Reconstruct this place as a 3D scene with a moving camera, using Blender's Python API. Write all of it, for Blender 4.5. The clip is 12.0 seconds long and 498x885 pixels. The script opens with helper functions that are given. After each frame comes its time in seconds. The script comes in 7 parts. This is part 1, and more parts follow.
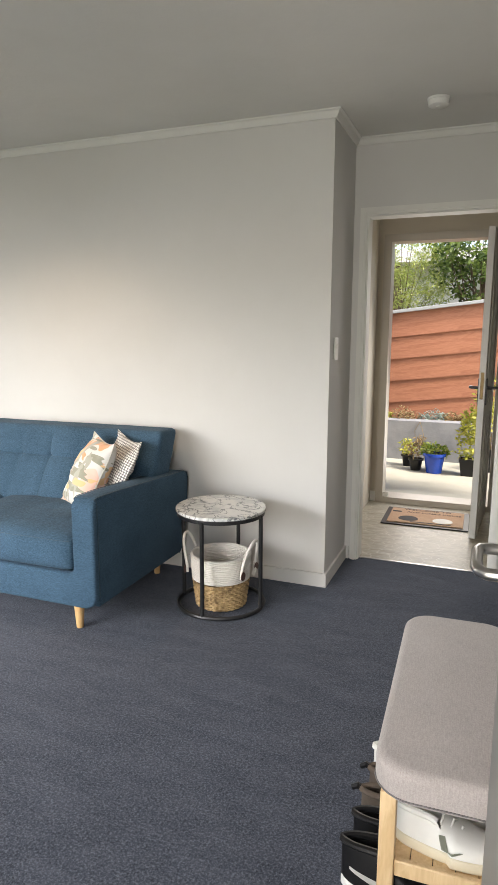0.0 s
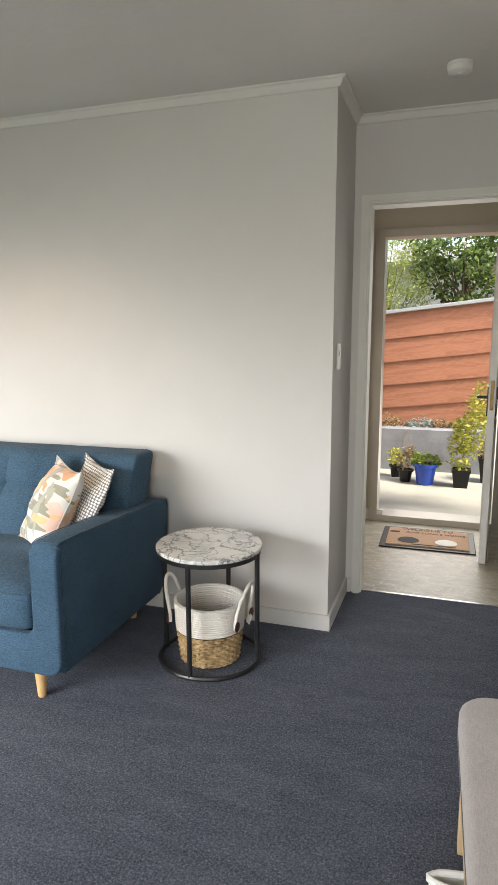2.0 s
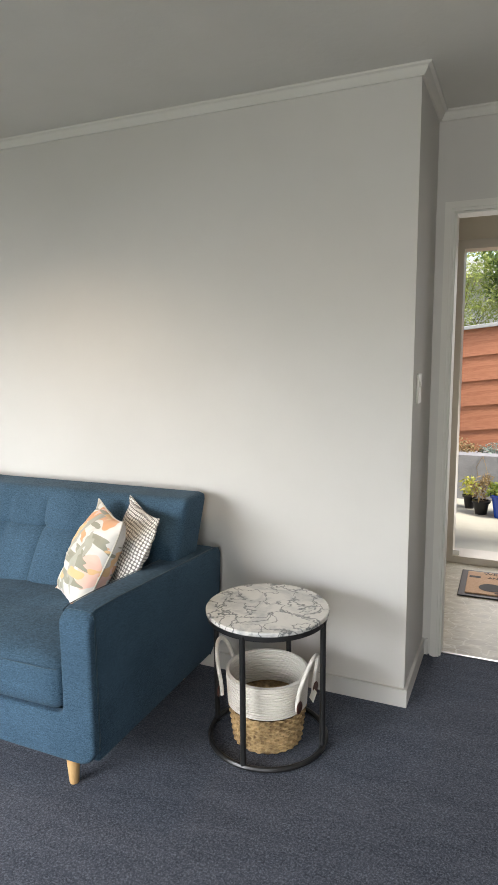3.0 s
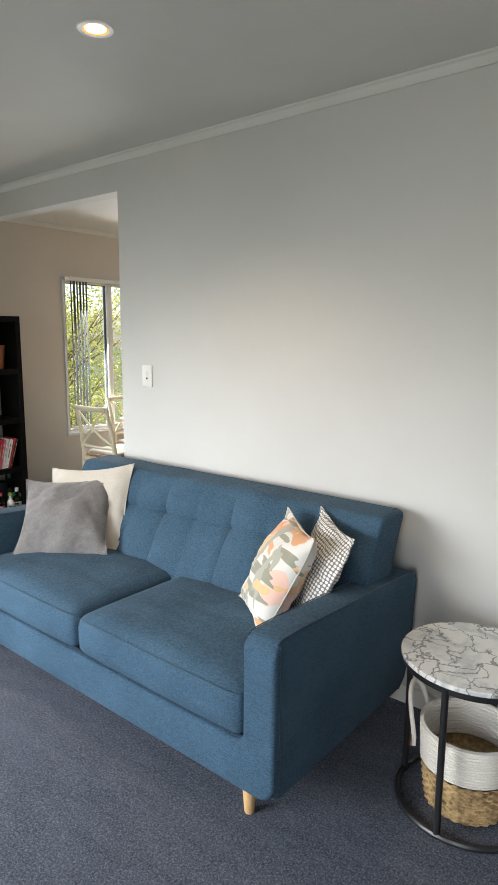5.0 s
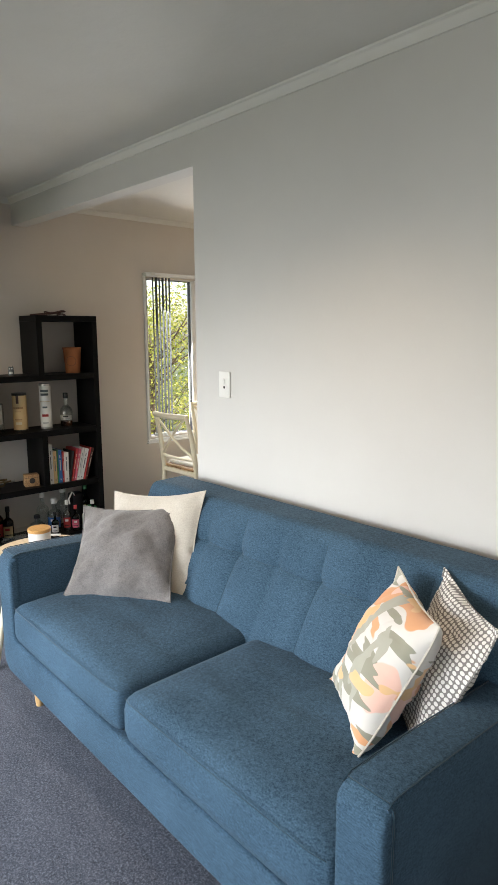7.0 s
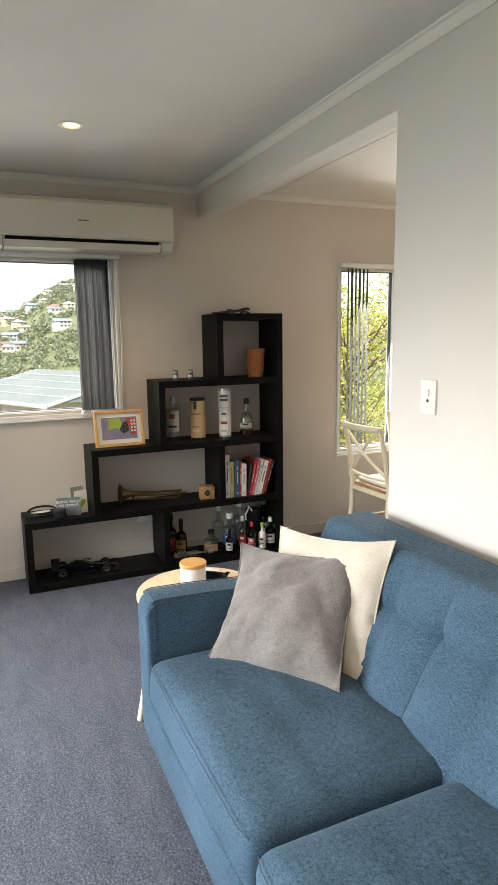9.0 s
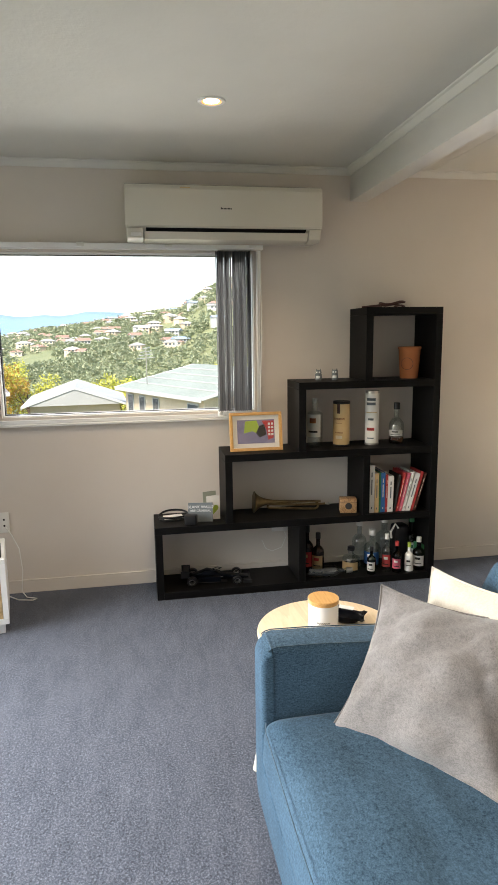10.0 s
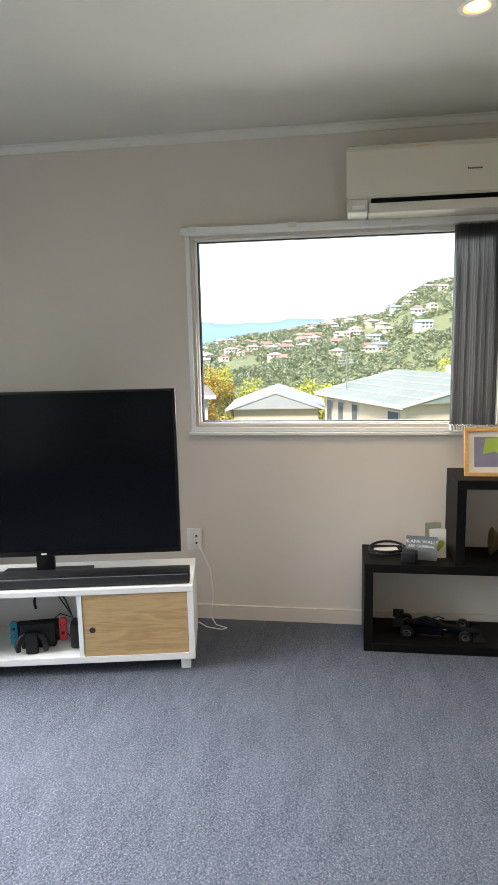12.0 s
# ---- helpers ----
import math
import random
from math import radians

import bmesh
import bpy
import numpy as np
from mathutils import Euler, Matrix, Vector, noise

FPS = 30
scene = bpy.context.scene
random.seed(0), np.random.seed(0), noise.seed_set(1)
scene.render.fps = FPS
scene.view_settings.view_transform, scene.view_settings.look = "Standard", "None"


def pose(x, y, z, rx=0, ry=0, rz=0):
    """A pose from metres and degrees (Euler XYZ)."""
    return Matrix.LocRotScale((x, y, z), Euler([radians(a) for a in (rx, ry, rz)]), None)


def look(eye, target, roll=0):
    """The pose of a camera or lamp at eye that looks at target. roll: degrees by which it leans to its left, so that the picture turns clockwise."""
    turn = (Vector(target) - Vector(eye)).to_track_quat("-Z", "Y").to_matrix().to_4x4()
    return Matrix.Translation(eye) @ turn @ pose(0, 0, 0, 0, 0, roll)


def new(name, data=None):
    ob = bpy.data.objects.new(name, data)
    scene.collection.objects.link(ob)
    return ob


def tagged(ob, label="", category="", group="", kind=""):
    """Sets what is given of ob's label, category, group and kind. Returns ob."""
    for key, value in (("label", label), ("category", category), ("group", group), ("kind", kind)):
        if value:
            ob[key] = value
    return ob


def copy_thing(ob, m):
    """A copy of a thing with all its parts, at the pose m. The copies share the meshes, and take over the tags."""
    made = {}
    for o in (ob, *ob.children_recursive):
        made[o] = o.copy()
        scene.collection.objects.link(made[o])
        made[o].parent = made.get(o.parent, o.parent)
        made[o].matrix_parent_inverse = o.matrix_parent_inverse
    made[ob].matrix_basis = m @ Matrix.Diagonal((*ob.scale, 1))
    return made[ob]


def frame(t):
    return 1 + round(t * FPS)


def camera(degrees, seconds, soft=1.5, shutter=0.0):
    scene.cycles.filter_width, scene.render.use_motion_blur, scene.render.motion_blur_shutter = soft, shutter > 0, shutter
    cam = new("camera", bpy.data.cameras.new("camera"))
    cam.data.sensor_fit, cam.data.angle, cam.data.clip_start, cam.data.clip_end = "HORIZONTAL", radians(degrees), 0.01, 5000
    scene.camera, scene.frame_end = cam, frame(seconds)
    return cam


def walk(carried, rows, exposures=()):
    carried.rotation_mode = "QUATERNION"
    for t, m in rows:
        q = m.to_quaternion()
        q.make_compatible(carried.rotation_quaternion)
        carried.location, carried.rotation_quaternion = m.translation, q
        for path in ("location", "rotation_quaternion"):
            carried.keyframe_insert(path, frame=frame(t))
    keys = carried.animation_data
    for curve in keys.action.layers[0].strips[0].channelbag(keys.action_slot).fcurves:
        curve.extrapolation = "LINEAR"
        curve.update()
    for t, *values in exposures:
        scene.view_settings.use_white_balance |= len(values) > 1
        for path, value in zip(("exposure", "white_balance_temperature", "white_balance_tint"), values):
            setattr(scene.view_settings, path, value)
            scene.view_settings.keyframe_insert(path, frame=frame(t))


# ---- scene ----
cam = camera(43.3, 12.0)
PATH = [
    (0, (0.264, 0.094, 1.336), (-0.449, 1.932, 0.995), 0.2),
    (0.5, (0.206, 0.116, 1.338), (-0.365, 2.001, 0.995), 0.3),
    (1, (0.143, 0.247, 1.33), (-0.407, 2.138, 0.981), 0.1),
    (1.5, (0.082, 0.375, 1.356), (-0.48, 2.264, 1.013), 0.1),
    (2, (0.002, 0.496, 1.355), (-0.616, 2.368, 1.02), -0.1),
    (2.5, (-0.107, 0.697, 1.389), (-0.805, 2.544, 1.069), -0.2),
    (2.7, (-0.117, 0.759, 1.399), (-0.851, 2.595, 1.099), -0.4),
    (4.3, (-0.318, 0.975, 1.475), (-1.403, 2.62, 1.135), 0.5),
    (4.5, (-0.324, 0.974, 1.472), (-1.467, 2.58, 1.136), 0.4),
    (5, (-0.338, 0.993, 1.468), (-1.594, 2.512, 1.131), 0.4),
    (5.5, (-0.388, 1.054, 1.462), (-1.736, 2.491, 1.123), 0.1),
    (6, (-0.511, 1.169, 1.496), (-1.906, 2.561, 1.152), 0.1),
    (6.5, (-0.614, 1.259, 1.485), (-2.023, 2.636, 1.141), 0.1),
    (7, (-0.716, 1.43, 1.479), (-2.186, 2.742, 1.134), -0.2),
    (7.5, (-0.788, 1.572, 1.468), (-2.377, 2.738, 1.126), -0.2),
    (7.7, (-0.833, 1.603, 1.468), (-2.471, 2.697, 1.126), -0.4),
    (9.3, (-1.291, 1.898, 1.462), (-3.14, 2.582, 1.126), -0.8),
    (9.5, (-1.354, 1.945, 1.466), (-3.234, 2.538, 1.129), -0.8),
    (10, (-1.517, 1.975, 1.466), (-3.459, 2.31, 1.124), -0.8),
    (10.5, (-1.715, 1.96, 1.469), (-3.682, 2.099, 1.132), -0.9),
    (11, (-1.863, 1.933, 1.482), (-3.832, 1.995, 1.138), -1.0),
    (11.5, (-2.005, 1.925, 1.466), (-3.975, 1.877, 1.124), -1.1),
    (12, (-2.103, 1.903, 1.42), (-4.058, 1.622, 1.106), -1.2),
]
EXPOSURES = [(0.0, 1.72, 7200, 13), (2.5, 1.68, 7050, 12), (5.0, 1.53, 6700, 10), (7.0, 1.57, 6800, 11), (9.5, 2.0, 7250, 12), (10.5, 2.1, 7100, 11), (12.0, 2.05, 6850, 11)]
walk(cam, [(t, look(eye, target, roll)) for t, eye, target, roll in PATH], EXPOSURES)

# ---- light ----
SUN_EL, SUN_AZ = radians(48), radians(200)
world = bpy.data.worlds.new("sky")
scene.world = world
world.use_nodes = True
wt = world.node_tree
sky = wt.nodes.new("ShaderNodeTexSky")
sky.sky_type = "NISHITA"
sky.sun_disc = False
sky.sun_elevation, sky.sun_rotation = SUN_EL, SUN_AZ
sky.air_density, sky.dust_density, sky.ozone_density = 1.0, 1.5, 0.6
wt.nodes["Background"].inputs["Strength"].default_value = 0.12
wt.links.new(sky.outputs["Color"], wt.nodes["Background"].inputs["Color"])

sun = new("sun", bpy.data.lights.new("sun", "SUN"))
sun.data.energy, sun.data.angle, sun.data.color = 2.8, radians(14), (1.0, 0.96, 0.9)
sun.matrix_world = look((16, -4, 18), (0, 0, 0))


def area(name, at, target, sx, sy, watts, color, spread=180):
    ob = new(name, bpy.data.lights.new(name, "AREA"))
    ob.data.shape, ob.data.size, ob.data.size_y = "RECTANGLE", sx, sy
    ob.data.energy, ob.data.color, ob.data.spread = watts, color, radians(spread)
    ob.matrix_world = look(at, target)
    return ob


# lamps in place of sky light: wide sliding door, two windows, front door, entry
area("slider_daylight", (-3.3, -0.40, 1.1), (-3.0, 1.6, -0.3), 2.7, 1.5, 25, (0.88, 0.94, 1.0), 100)
# added panel outside, past the eaves, in place of a low sky band
area("sky_stand_in", (-5.6, -3.6, 2.70), (-2.0, 3.2, 1.0), 4.6, 0.8, 60, (0.80, 0.90, 1.0), 150)
area("window_daylight", (-5.22, 1.93, 1.45), (-4.0, 1.93, 1.1), 1.3, 0.85, 4.5, (0.93, 0.97, 1.0), 150)
area("dining_daylight", (-5.22, 5.0, 1.27), (-4.0, 5.0, 0.9), 1.2, 1.2, 20, (0.95, 0.98, 1.0), 160)
area("front_door_daylight", (-0.08, 5.235, 1.05), (-0.08, 4.0, 0.5), 0.7, 1.9, 3.6, (0.97, 0.99, 1.0), 150)
area("entry_daylight", (-0.13, -0.42, 1.1), (-0.10, 1.6, 1.0), 0.8, 1.7, 4.0, (0.95, 0.98, 1.0), 110)


# ---- materials ----
def nodes(name):
    m = bpy.data.materials.new(name)
    m.use_nodes = True
    t = m.node_tree
    return m, t, t.nodes["Principled BSDF"]


def noise_node(t, scale, detail=4.0, rough=0.55, vec=None, distort=0.0):
    n = t.nodes.new("ShaderNodeTexNoise")
    n.inputs["Scale"].default_value, n.inputs["Detail"].default_value = scale, detail
    n.inputs["Roughness"].default_value, n.inputs["Distortion"].default_value = rough, distort
    if vec is not None:
        t.links.new(vec, n.inputs["Vector"])
    return n


def coords(t, sx=1, sy=1, sz=1, rz=0.0):
    c = t.nodes.new("ShaderNodeTexCoord")
    m = t.nodes.new("ShaderNodeMapping")
    m.inputs["Scale"].default_value = (sx, sy, sz)
    m.inputs["Rotation"].default_value = (0, 0, rz)
    t.links.new(c.outputs["Object"], m.inputs["Vector"])
    return m.outputs["Vector"]


def ramp(t, fac, stops):
    r = t.nodes.new("ShaderNodeValToRGB")
    els = r.color_ramp.elements
    while len(els) < len(stops):
        els.new(0.5)
    for e, (p, c) in zip(els, stops):
        e.position, e.color = p, (*c, 1)
    t.links.new(fac, r.inputs["Fac"])
    return r.outputs["Color"]


def mixed(t, fac, a, b, blend="MIX"):
    m = t.nodes.new("ShaderNodeMix")
    m.data_type, m.blend_type = "RGBA", blend
    for sock, v in ((m.inputs["Factor"], fac), (m.inputs[6], a), (m.inputs[7], b)):
        if hasattr(v, "links"):
            t.links.new(v, sock)
        elif isinstance(v, tuple):
            sock.default_value = (*v, 1)
        else:
            sock.default_value = v
    return m.outputs[2]


def bumped(t, p, height, strength, dist):
    b = t.nodes.new("ShaderNodeBump")
    b.inputs["Strength"].default_value, b.inputs["Distance"].default_value = strength, dist
    t.links.new(height, b.inputs["Height"])
    t.links.new(b.outputs["Normal"], p.inputs["Normal"])
    return b


def surf(name, a, b, scale=8.0, rough=0.6, bump=0.15, bscale=120.0, bdist=0.002, metal=0.0, stretch=(1, 1, 1), large=1.2, coat=0.0, sheen=0.0):
    """A surface of two close colours: large patches and fine grain, with fine relief."""
    m, t, p = nodes(name)
    v = coords(t, *stretch)
    n1, n2 = noise_node(t, scale, 5, 0.6, v), noise_node(t, large, 3, 0.5, v)
    mx = t.nodes.new("ShaderNodeMath")
    mx.operation = "MULTIPLY_ADD"
    t.links.new(n1.outputs["Fac"], mx.inputs[0])
    mx.inputs[1].default_value = 0.6
    sc = t.nodes.new("ShaderNodeMath")
    sc.operation = "MULTIPLY"
    t.links.new(n2.outputs["Fac"], sc.inputs[0])
    sc.inputs[1].default_value = 0.4
    t.links.new(sc.outputs[0], mx.inputs[2])
    t.links.new(ramp(t, mx.outputs[0], [(0.32, a), (0.68, b)]), p.inputs["Base Color"])
    p.inputs["Roughness"].default_value, p.inputs["Metallic"].default_value = rough, metal
    p.inputs["Coat Weight"].default_value = coat
    p.inputs["Sheen Weight"].default_value = sheen
    if bump:
        bumped(t, p, noise_node(t, bscale, 3, 0.6, v).outputs["Fac"], bump, bdist)
    return m


def wood(name, dark, light, along=(1, 14, 14), scale=3.0, rough=0.45, bump=0.1):
    m, t, p = nodes(name)
    v = coords(t, *along)
    n = noise_node(t, scale, 6, 0.6, v, 0.6)
    w = noise_node(t, scale * 6, 3, 0.5, v)
    c = ramp(t, n.outputs["Fac"], [(0.3, dark), (0.5, light), (0.56, dark), (0.75, light)])
    c = mixed(t, 0.35, c, ramp(t, w.outputs["Fac"], [(0.35, dark), (0.65, light)]))
    t.links.new(c, p.inputs["Base Color"])
    p.inputs["Roughness"].default_value = rough
    bumped(t, p, w.outputs["Fac"], bump, 0.001)
    return m


def weave(name, a, b, pitch=700.0, rough=0.9, sheen=0.3, fleck=0.5, bump=0.35, large=4.0, thread=(1, 1, 5)):
    """Woven cloth: fine crossing threads with mottled yarn."""
    m, t, p = nodes(name)
    v = coords(t)
    n = noise_node(t, pitch * 0.35, 2, 0.7, v)
    n2 = noise_node(t, large, 4, 0.55, v)
    v2 = coords(t, *thread)
    yarn = noise_node(t, pitch * 0.12, 3, 0.7, v2)
    c = ramp(t, n.outputs["Fac"], [(0.36, a), (0.64, b)])
    c = mixed(t, fleck * 0.5, c, ramp(t, yarn.outputs["Fac"], [(0.35, a), (0.65, b)]))
    c = mixed(t, 0.25, c, ramp(t, n2.outputs["Fac"], [(0.3, a), (0.7, b)]))
    t.links.new(c, p.inputs["Base Color"])
    p.inputs["Roughness"].default_value = rough
    p.inputs["Sheen Weight"].default_value = sheen
    p.inputs["Sheen Roughness"].default_value = 0.5
    p.inputs["Specular IOR Level"].default_value = 0.2
    bumped(t, p, n.outputs["Fac"], bump, 0.0012)
    return m


def glassy(name, color, rough=0.02):
    m, t, p = nodes(name)
    p.inputs["Base Color"].default_value = (*color, 1)
    p.inputs["Transmission Weight"].default_value = 1.0
    p.inputs["Roughness"].default_value, p.inputs["IOR"].default_value = rough, 1.45
    return m


def glow(name, color, strength):
    m, t, p = nodes(name)
    p.inputs["Base Color"].default_value = (*color, 1)
    p.inputs["Emission Color"].default_value = (*color, 1)
    p.inputs["Emission Strength"].default_value = strength
    return m


def dull(m, level):
    m.node_tree.nodes["Principled BSDF"].inputs["Specular IOR Level"].default_value = level
    return m


WALL = surf("wall_paint", (0.57, 0.555, 0.53), (0.63, 0.615, 0.59), 1.3, 0.75, 0.12, 260, 0.0008, large=0.5)
WARM = surf("wall_paint_warm", (0.61, 0.55, 0.49), (0.67, 0.61, 0.55), 1.2, 0.75, 0.12, 260, 0.0008, large=0.5)
HALLP = surf("hall_paint", (0.50, 0.45, 0.37), (0.57, 0.52, 0.43), 1.5, 0.7, 0.1, 240, 0.0008)
CEIL = surf("ceiling_paint", (0.63, 0.615, 0.575), (0.69, 0.675, 0.635), 2.5, 0.8, 0.3, 30, 0.004, large=0.7)
TRIM = surf("trim_paint", (0.74, 0.73, 0.70), (0.80, 0.79, 0.76), 3.0, 0.4, 0.05, 90, 0.0006)
CORNICE = surf("cornice_paint", (0.66, 0.645, 0.605), (0.72, 0.705, 0.665), 3.0, 0.6, 0.05, 90, 0.0006)
TAUPE = surf("taupe_paint", (0.42, 0.38, 0.32), (0.50, 0.46, 0.40), 4.0, 0.45, 0.06, 90, 0.0006)
DOORP = surf("door_paint", (0.52, 0.51, 0.49), (0.60, 0.59, 0.57), 3.0, 0.4, 0.06, 80, 0.0006)
ALU = surf("white_aluminium", (0.76, 0.76, 0.75), (0.82, 0.82, 0.81), 3.0, 0.35, 0.0)
DARKALU = surf("dark_seal", (0.03, 0.03, 0.03), (0.06, 0.06, 0.06), 5.0, 0.6, 0.0)
BLACKWOOD = wood("black_brown_wood", (0.0022, 0.0021, 0.0022), (0.0055, 0.0052, 0.0051), (14, 1, 14), 4.0, 0.5, 0.08)
OAK = wood("oak_veneer", (0.36, 0.23, 0.10), (0.52, 0.36, 0.18), (10, 0.7, 10), 3.0, 0.45)
BEECH = wood("beech", (0.55, 0.33, 0.14), (0.68, 0.44, 0.21), (9, 9, 1), 3.0, 0.4)
PINE = wood("pine", (0.62, 0.42, 0.22), (0.76, 0.56, 0.33), (8, 8, 1), 3.0, 0.45)
BIRCH = wood("birch_ply", (0.62, 0.48, 0.31), (0.74, 0.60, 0.42), (1, 7, 7), 3.0, 0.4)
RUSTIC = wood("rustic_wood", (0.16, 0.08, 0.03), (0.45, 0.27, 0.13), (2, 12, 12), 4.0, 0.5)
BAMBOO = wood("bamboo_lid", (0.52, 0.27, 0.08), (0.66, 0.38, 0.14), (1, 12, 12), 5.0, 0.4)
CREAM = surf("cream_paint", (0.66, 0.58, 0.42), (0.74, 0.66, 0.50), 8.0, 0.45, 0.05, 60, 0.0006)
WHITE = surf("white_lacquer", (0.78, 0.78, 0.77), (0.83, 0.83, 0.82), 3.0, 0.3, 0.0)
CERAMIC = surf("white_ceramic", (0.76, 0.75, 0.73), (0.82, 0.81, 0.79), 3.0, 0.25, 0.0)
PLASTICW = surf("white_plastic", (0.70, 0.69, 0.65), (0.76, 0.75, 0.71), 3.0, 0.35, 0.0)
ACW = surf("ivory_plastic", (0.60, 0.57, 0.49), (0.64, 0.61, 0.53), 2.0, 0.25, 0.0)
BLACKP = surf("black_plastic", (0.006, 0.006, 0.007), (0.011, 0.011, 0.012), 8.0, 0.4, 0.05, 200, 0.0004)
GLOSSB = surf("gloss_black", (0.0016, 0.0022, 0.0042), (0.0024, 0.0034, 0.006), 4.0, 0.16, 0.0)
BLACKM = surf("black_steel", (0.010, 0.010, 0.011), (0.02, 0.02, 0.021), 8.0, 0.35, 0.08, 200, 0.0004)
STEEL = surf("brushed_steel", (0.42, 0.40, 0.38), (0.52, 0.50, 0.48), 30.0, 0.28, 0.05, 300, 0.0003, metal=1.0)
BRASS = surf("aged_brass", (0.10, 0.065, 0.03), (0.22, 0.15, 0.07), 25.0, 0.4, 0.1, 120, 0.0005, metal=0.8)
BLUE = weave("blue_cloth", (0.006, 0.022, 0.040), (0.072, 0.138, 0.206), 740, fleck=1.0, sheen=0.03)
PIPING = weave("dark_blue_piping", (0.010, 0.034, 0.056), (0.022, 0.06, 0.092), 900)
GREYC = weave("grey_linen", (0.10, 0.095, 0.094), (0.24, 0.225, 0.22), 1000, fleck=0.9, large=70)
CREAMC = weave("cream_cotton", (0.46, 0.42, 0.36), (0.57, 0.53, 0.46), 500, fleck=0.2, bump=0.2)
BENCHC = weave("oatmeal_linen", (0.34, 0.30, 0.285), (0.54, 0.49, 0.47), 900, fleck=0.9, large=5, thread=(3.0, 0.35, 0.6), bump=0.5)
COTTON = weave("white_cotton_rope", (0.64, 0.60, 0.54), (0.76, 0.72, 0.67), 700, fleck=0.2)
SEAGRASS = surf("seagrass", (0.09, 0.045, 0.014), (0.66, 0.46, 0.23), 60.0, 0.7, 0.5, 140, 0.003, large=14)
LEATHER = surf("brown_leather", (0.05, 0.015, 0.010), (0.09, 0.028, 0.018), 20.0, 0.45, 0.2, 180, 0.0008)
SUEDE = surf("taupe_suede", (0.085, 0.065, 0.050), (0.13, 0.10, 0.08), 40.0, 0.85, 0.2, 200, 0.001)
SHOEB = surf("black_leather", (0.005, 0.005, 0.006), (0.011, 0.011, 0.012), 30.0, 0.42, 0.2, 150, 0.0008)
SHOEW = surf("white_leather", (0.70, 0.70, 0.67), (0.78, 0.78, 0.75), 20.0, 0.5, 0.15, 120, 0.0008)
SHOEG = surf("grey_shoe_mesh", (0.34, 0.35, 0.36), (0.46, 0.47, 0.48), 200.0, 0.8, 0.4, 500, 0.001)
GREYGREEN = surf("sage_leather", (0.28, 0.30, 0.24), (0.34, 0.36, 0.29), 20.0, 0.6, 0.1)
CREAMSOLE = surf("cream_sole", (0.62, 0.56, 0.42), (0.70, 0.64, 0.50), 20.0, 0.6, 0.1)
PINK = surf("pink_paint", (0.60, 0.10, 0.16), (0.66, 0.14, 0.2), 20, 0.7, 0.1)
TERRA = surf("terracotta", (0.34, 0.115, 0.040), (0.42, 0.15, 0.055), 14.0, 0.8, 0.2, 90, 0.001)
SLATE = surf("slate_board", (0.10, 0.12, 0.13), (0.16, 0.18, 0.19), 12.0, 0.7, 0.2, 80, 0.001)
CHALK = surf("chalk", (0.68, 0.70, 0.70), (0.76, 0.78, 0.78), 60.0, 0.9, 0.0)
INK = surf("black_ink", (0.02, 0.018, 0.016), (0.035, 0.03, 0.028), 40.0, 0.8, 0.0)
RED = surf("red_print", (0.42, 0.03, 0.03), (0.5, 0.05, 0.045), 20.0, 0.5, 0.0)
PAPER = surf("paper", (0.70, 0.68, 0.63), (0.78, 0.76, 0.71), 20.0, 0.7, 0.0)
KRAFT = surf("kraft_card", (0.52, 0.36, 0.17), (0.62, 0.45, 0.24), 12.0, 0.6, 0.1, 90, 0.0004)
GREEN = surf("green_print", (0.02, 0.14, 0.05), (0.03, 0.2, 0.08), 20.0, 0.5, 0.0)
LIME = surf("lime_print", (0.30, 0.42, 0.04), (0.40, 0.52, 0.06), 20.0, 0.5, 0.0)
BLUEP = surf("blue_print", (0.02, 0.10, 0.30), (0.03, 0.14, 0.38), 20.0, 0.5, 0.0)
LILAC = surf("lilac_print", (0.17, 0.16, 0.26), (0.26, 0.24, 0.36), 20.0, 0.6, 0.0)
NEONBLUE = surf("cyan_plastic", (0.0, 0.20, 0.30), (0.0, 0.25, 0.36), 20.0, 0.45, 0.0)
NEONRED = surf("red_plastic", (0.62, 0.03, 0.03), (0.70, 0.05, 0.04), 20.0, 0.45, 0.0)
AMBER = glassy("amber_spirit", (0.30, 0.08, 0.015))
DARKG = glassy("dark_green_glass", (0.03, 0.08, 0.03))
BROWNG = glassy("dark_brown_glass", (0.05, 0.02, 0.01))
LAMPGLOW = glow("lamp_diffuser", (1.0, 0.66, 0.34), 2.0)
# emission for the orange glow round the lamp, put on a plain ring
LAMPRIM = glow("lamp_rim_glow", (1.0, 0.42, 0.13), 0.35)


def pane_material():
    m, t, p = nodes("window_glass")
    tr, gl = t.nodes.new("ShaderNodeBsdfTransparent"), t.nodes.new("ShaderNodeBsdfGlossy")
    gl.inputs["Roughness"].default_value = 0.01
    fr, mx = t.nodes.new("ShaderNodeFresnel"), t.nodes.new("ShaderNodeMixShader")
    fr.inputs["IOR"].default_value = 1.3
    t.links.new(fr.outputs[0], mx.inputs[0])
    t.links.new(tr.outputs[0], mx.inputs[1])
    t.links.new(gl.outputs[0], mx.inputs[2])
    t.links.new(mx.outputs[0], t.nodes["Material Output"].inputs["Surface"])
    return m


PANE = pane_material()


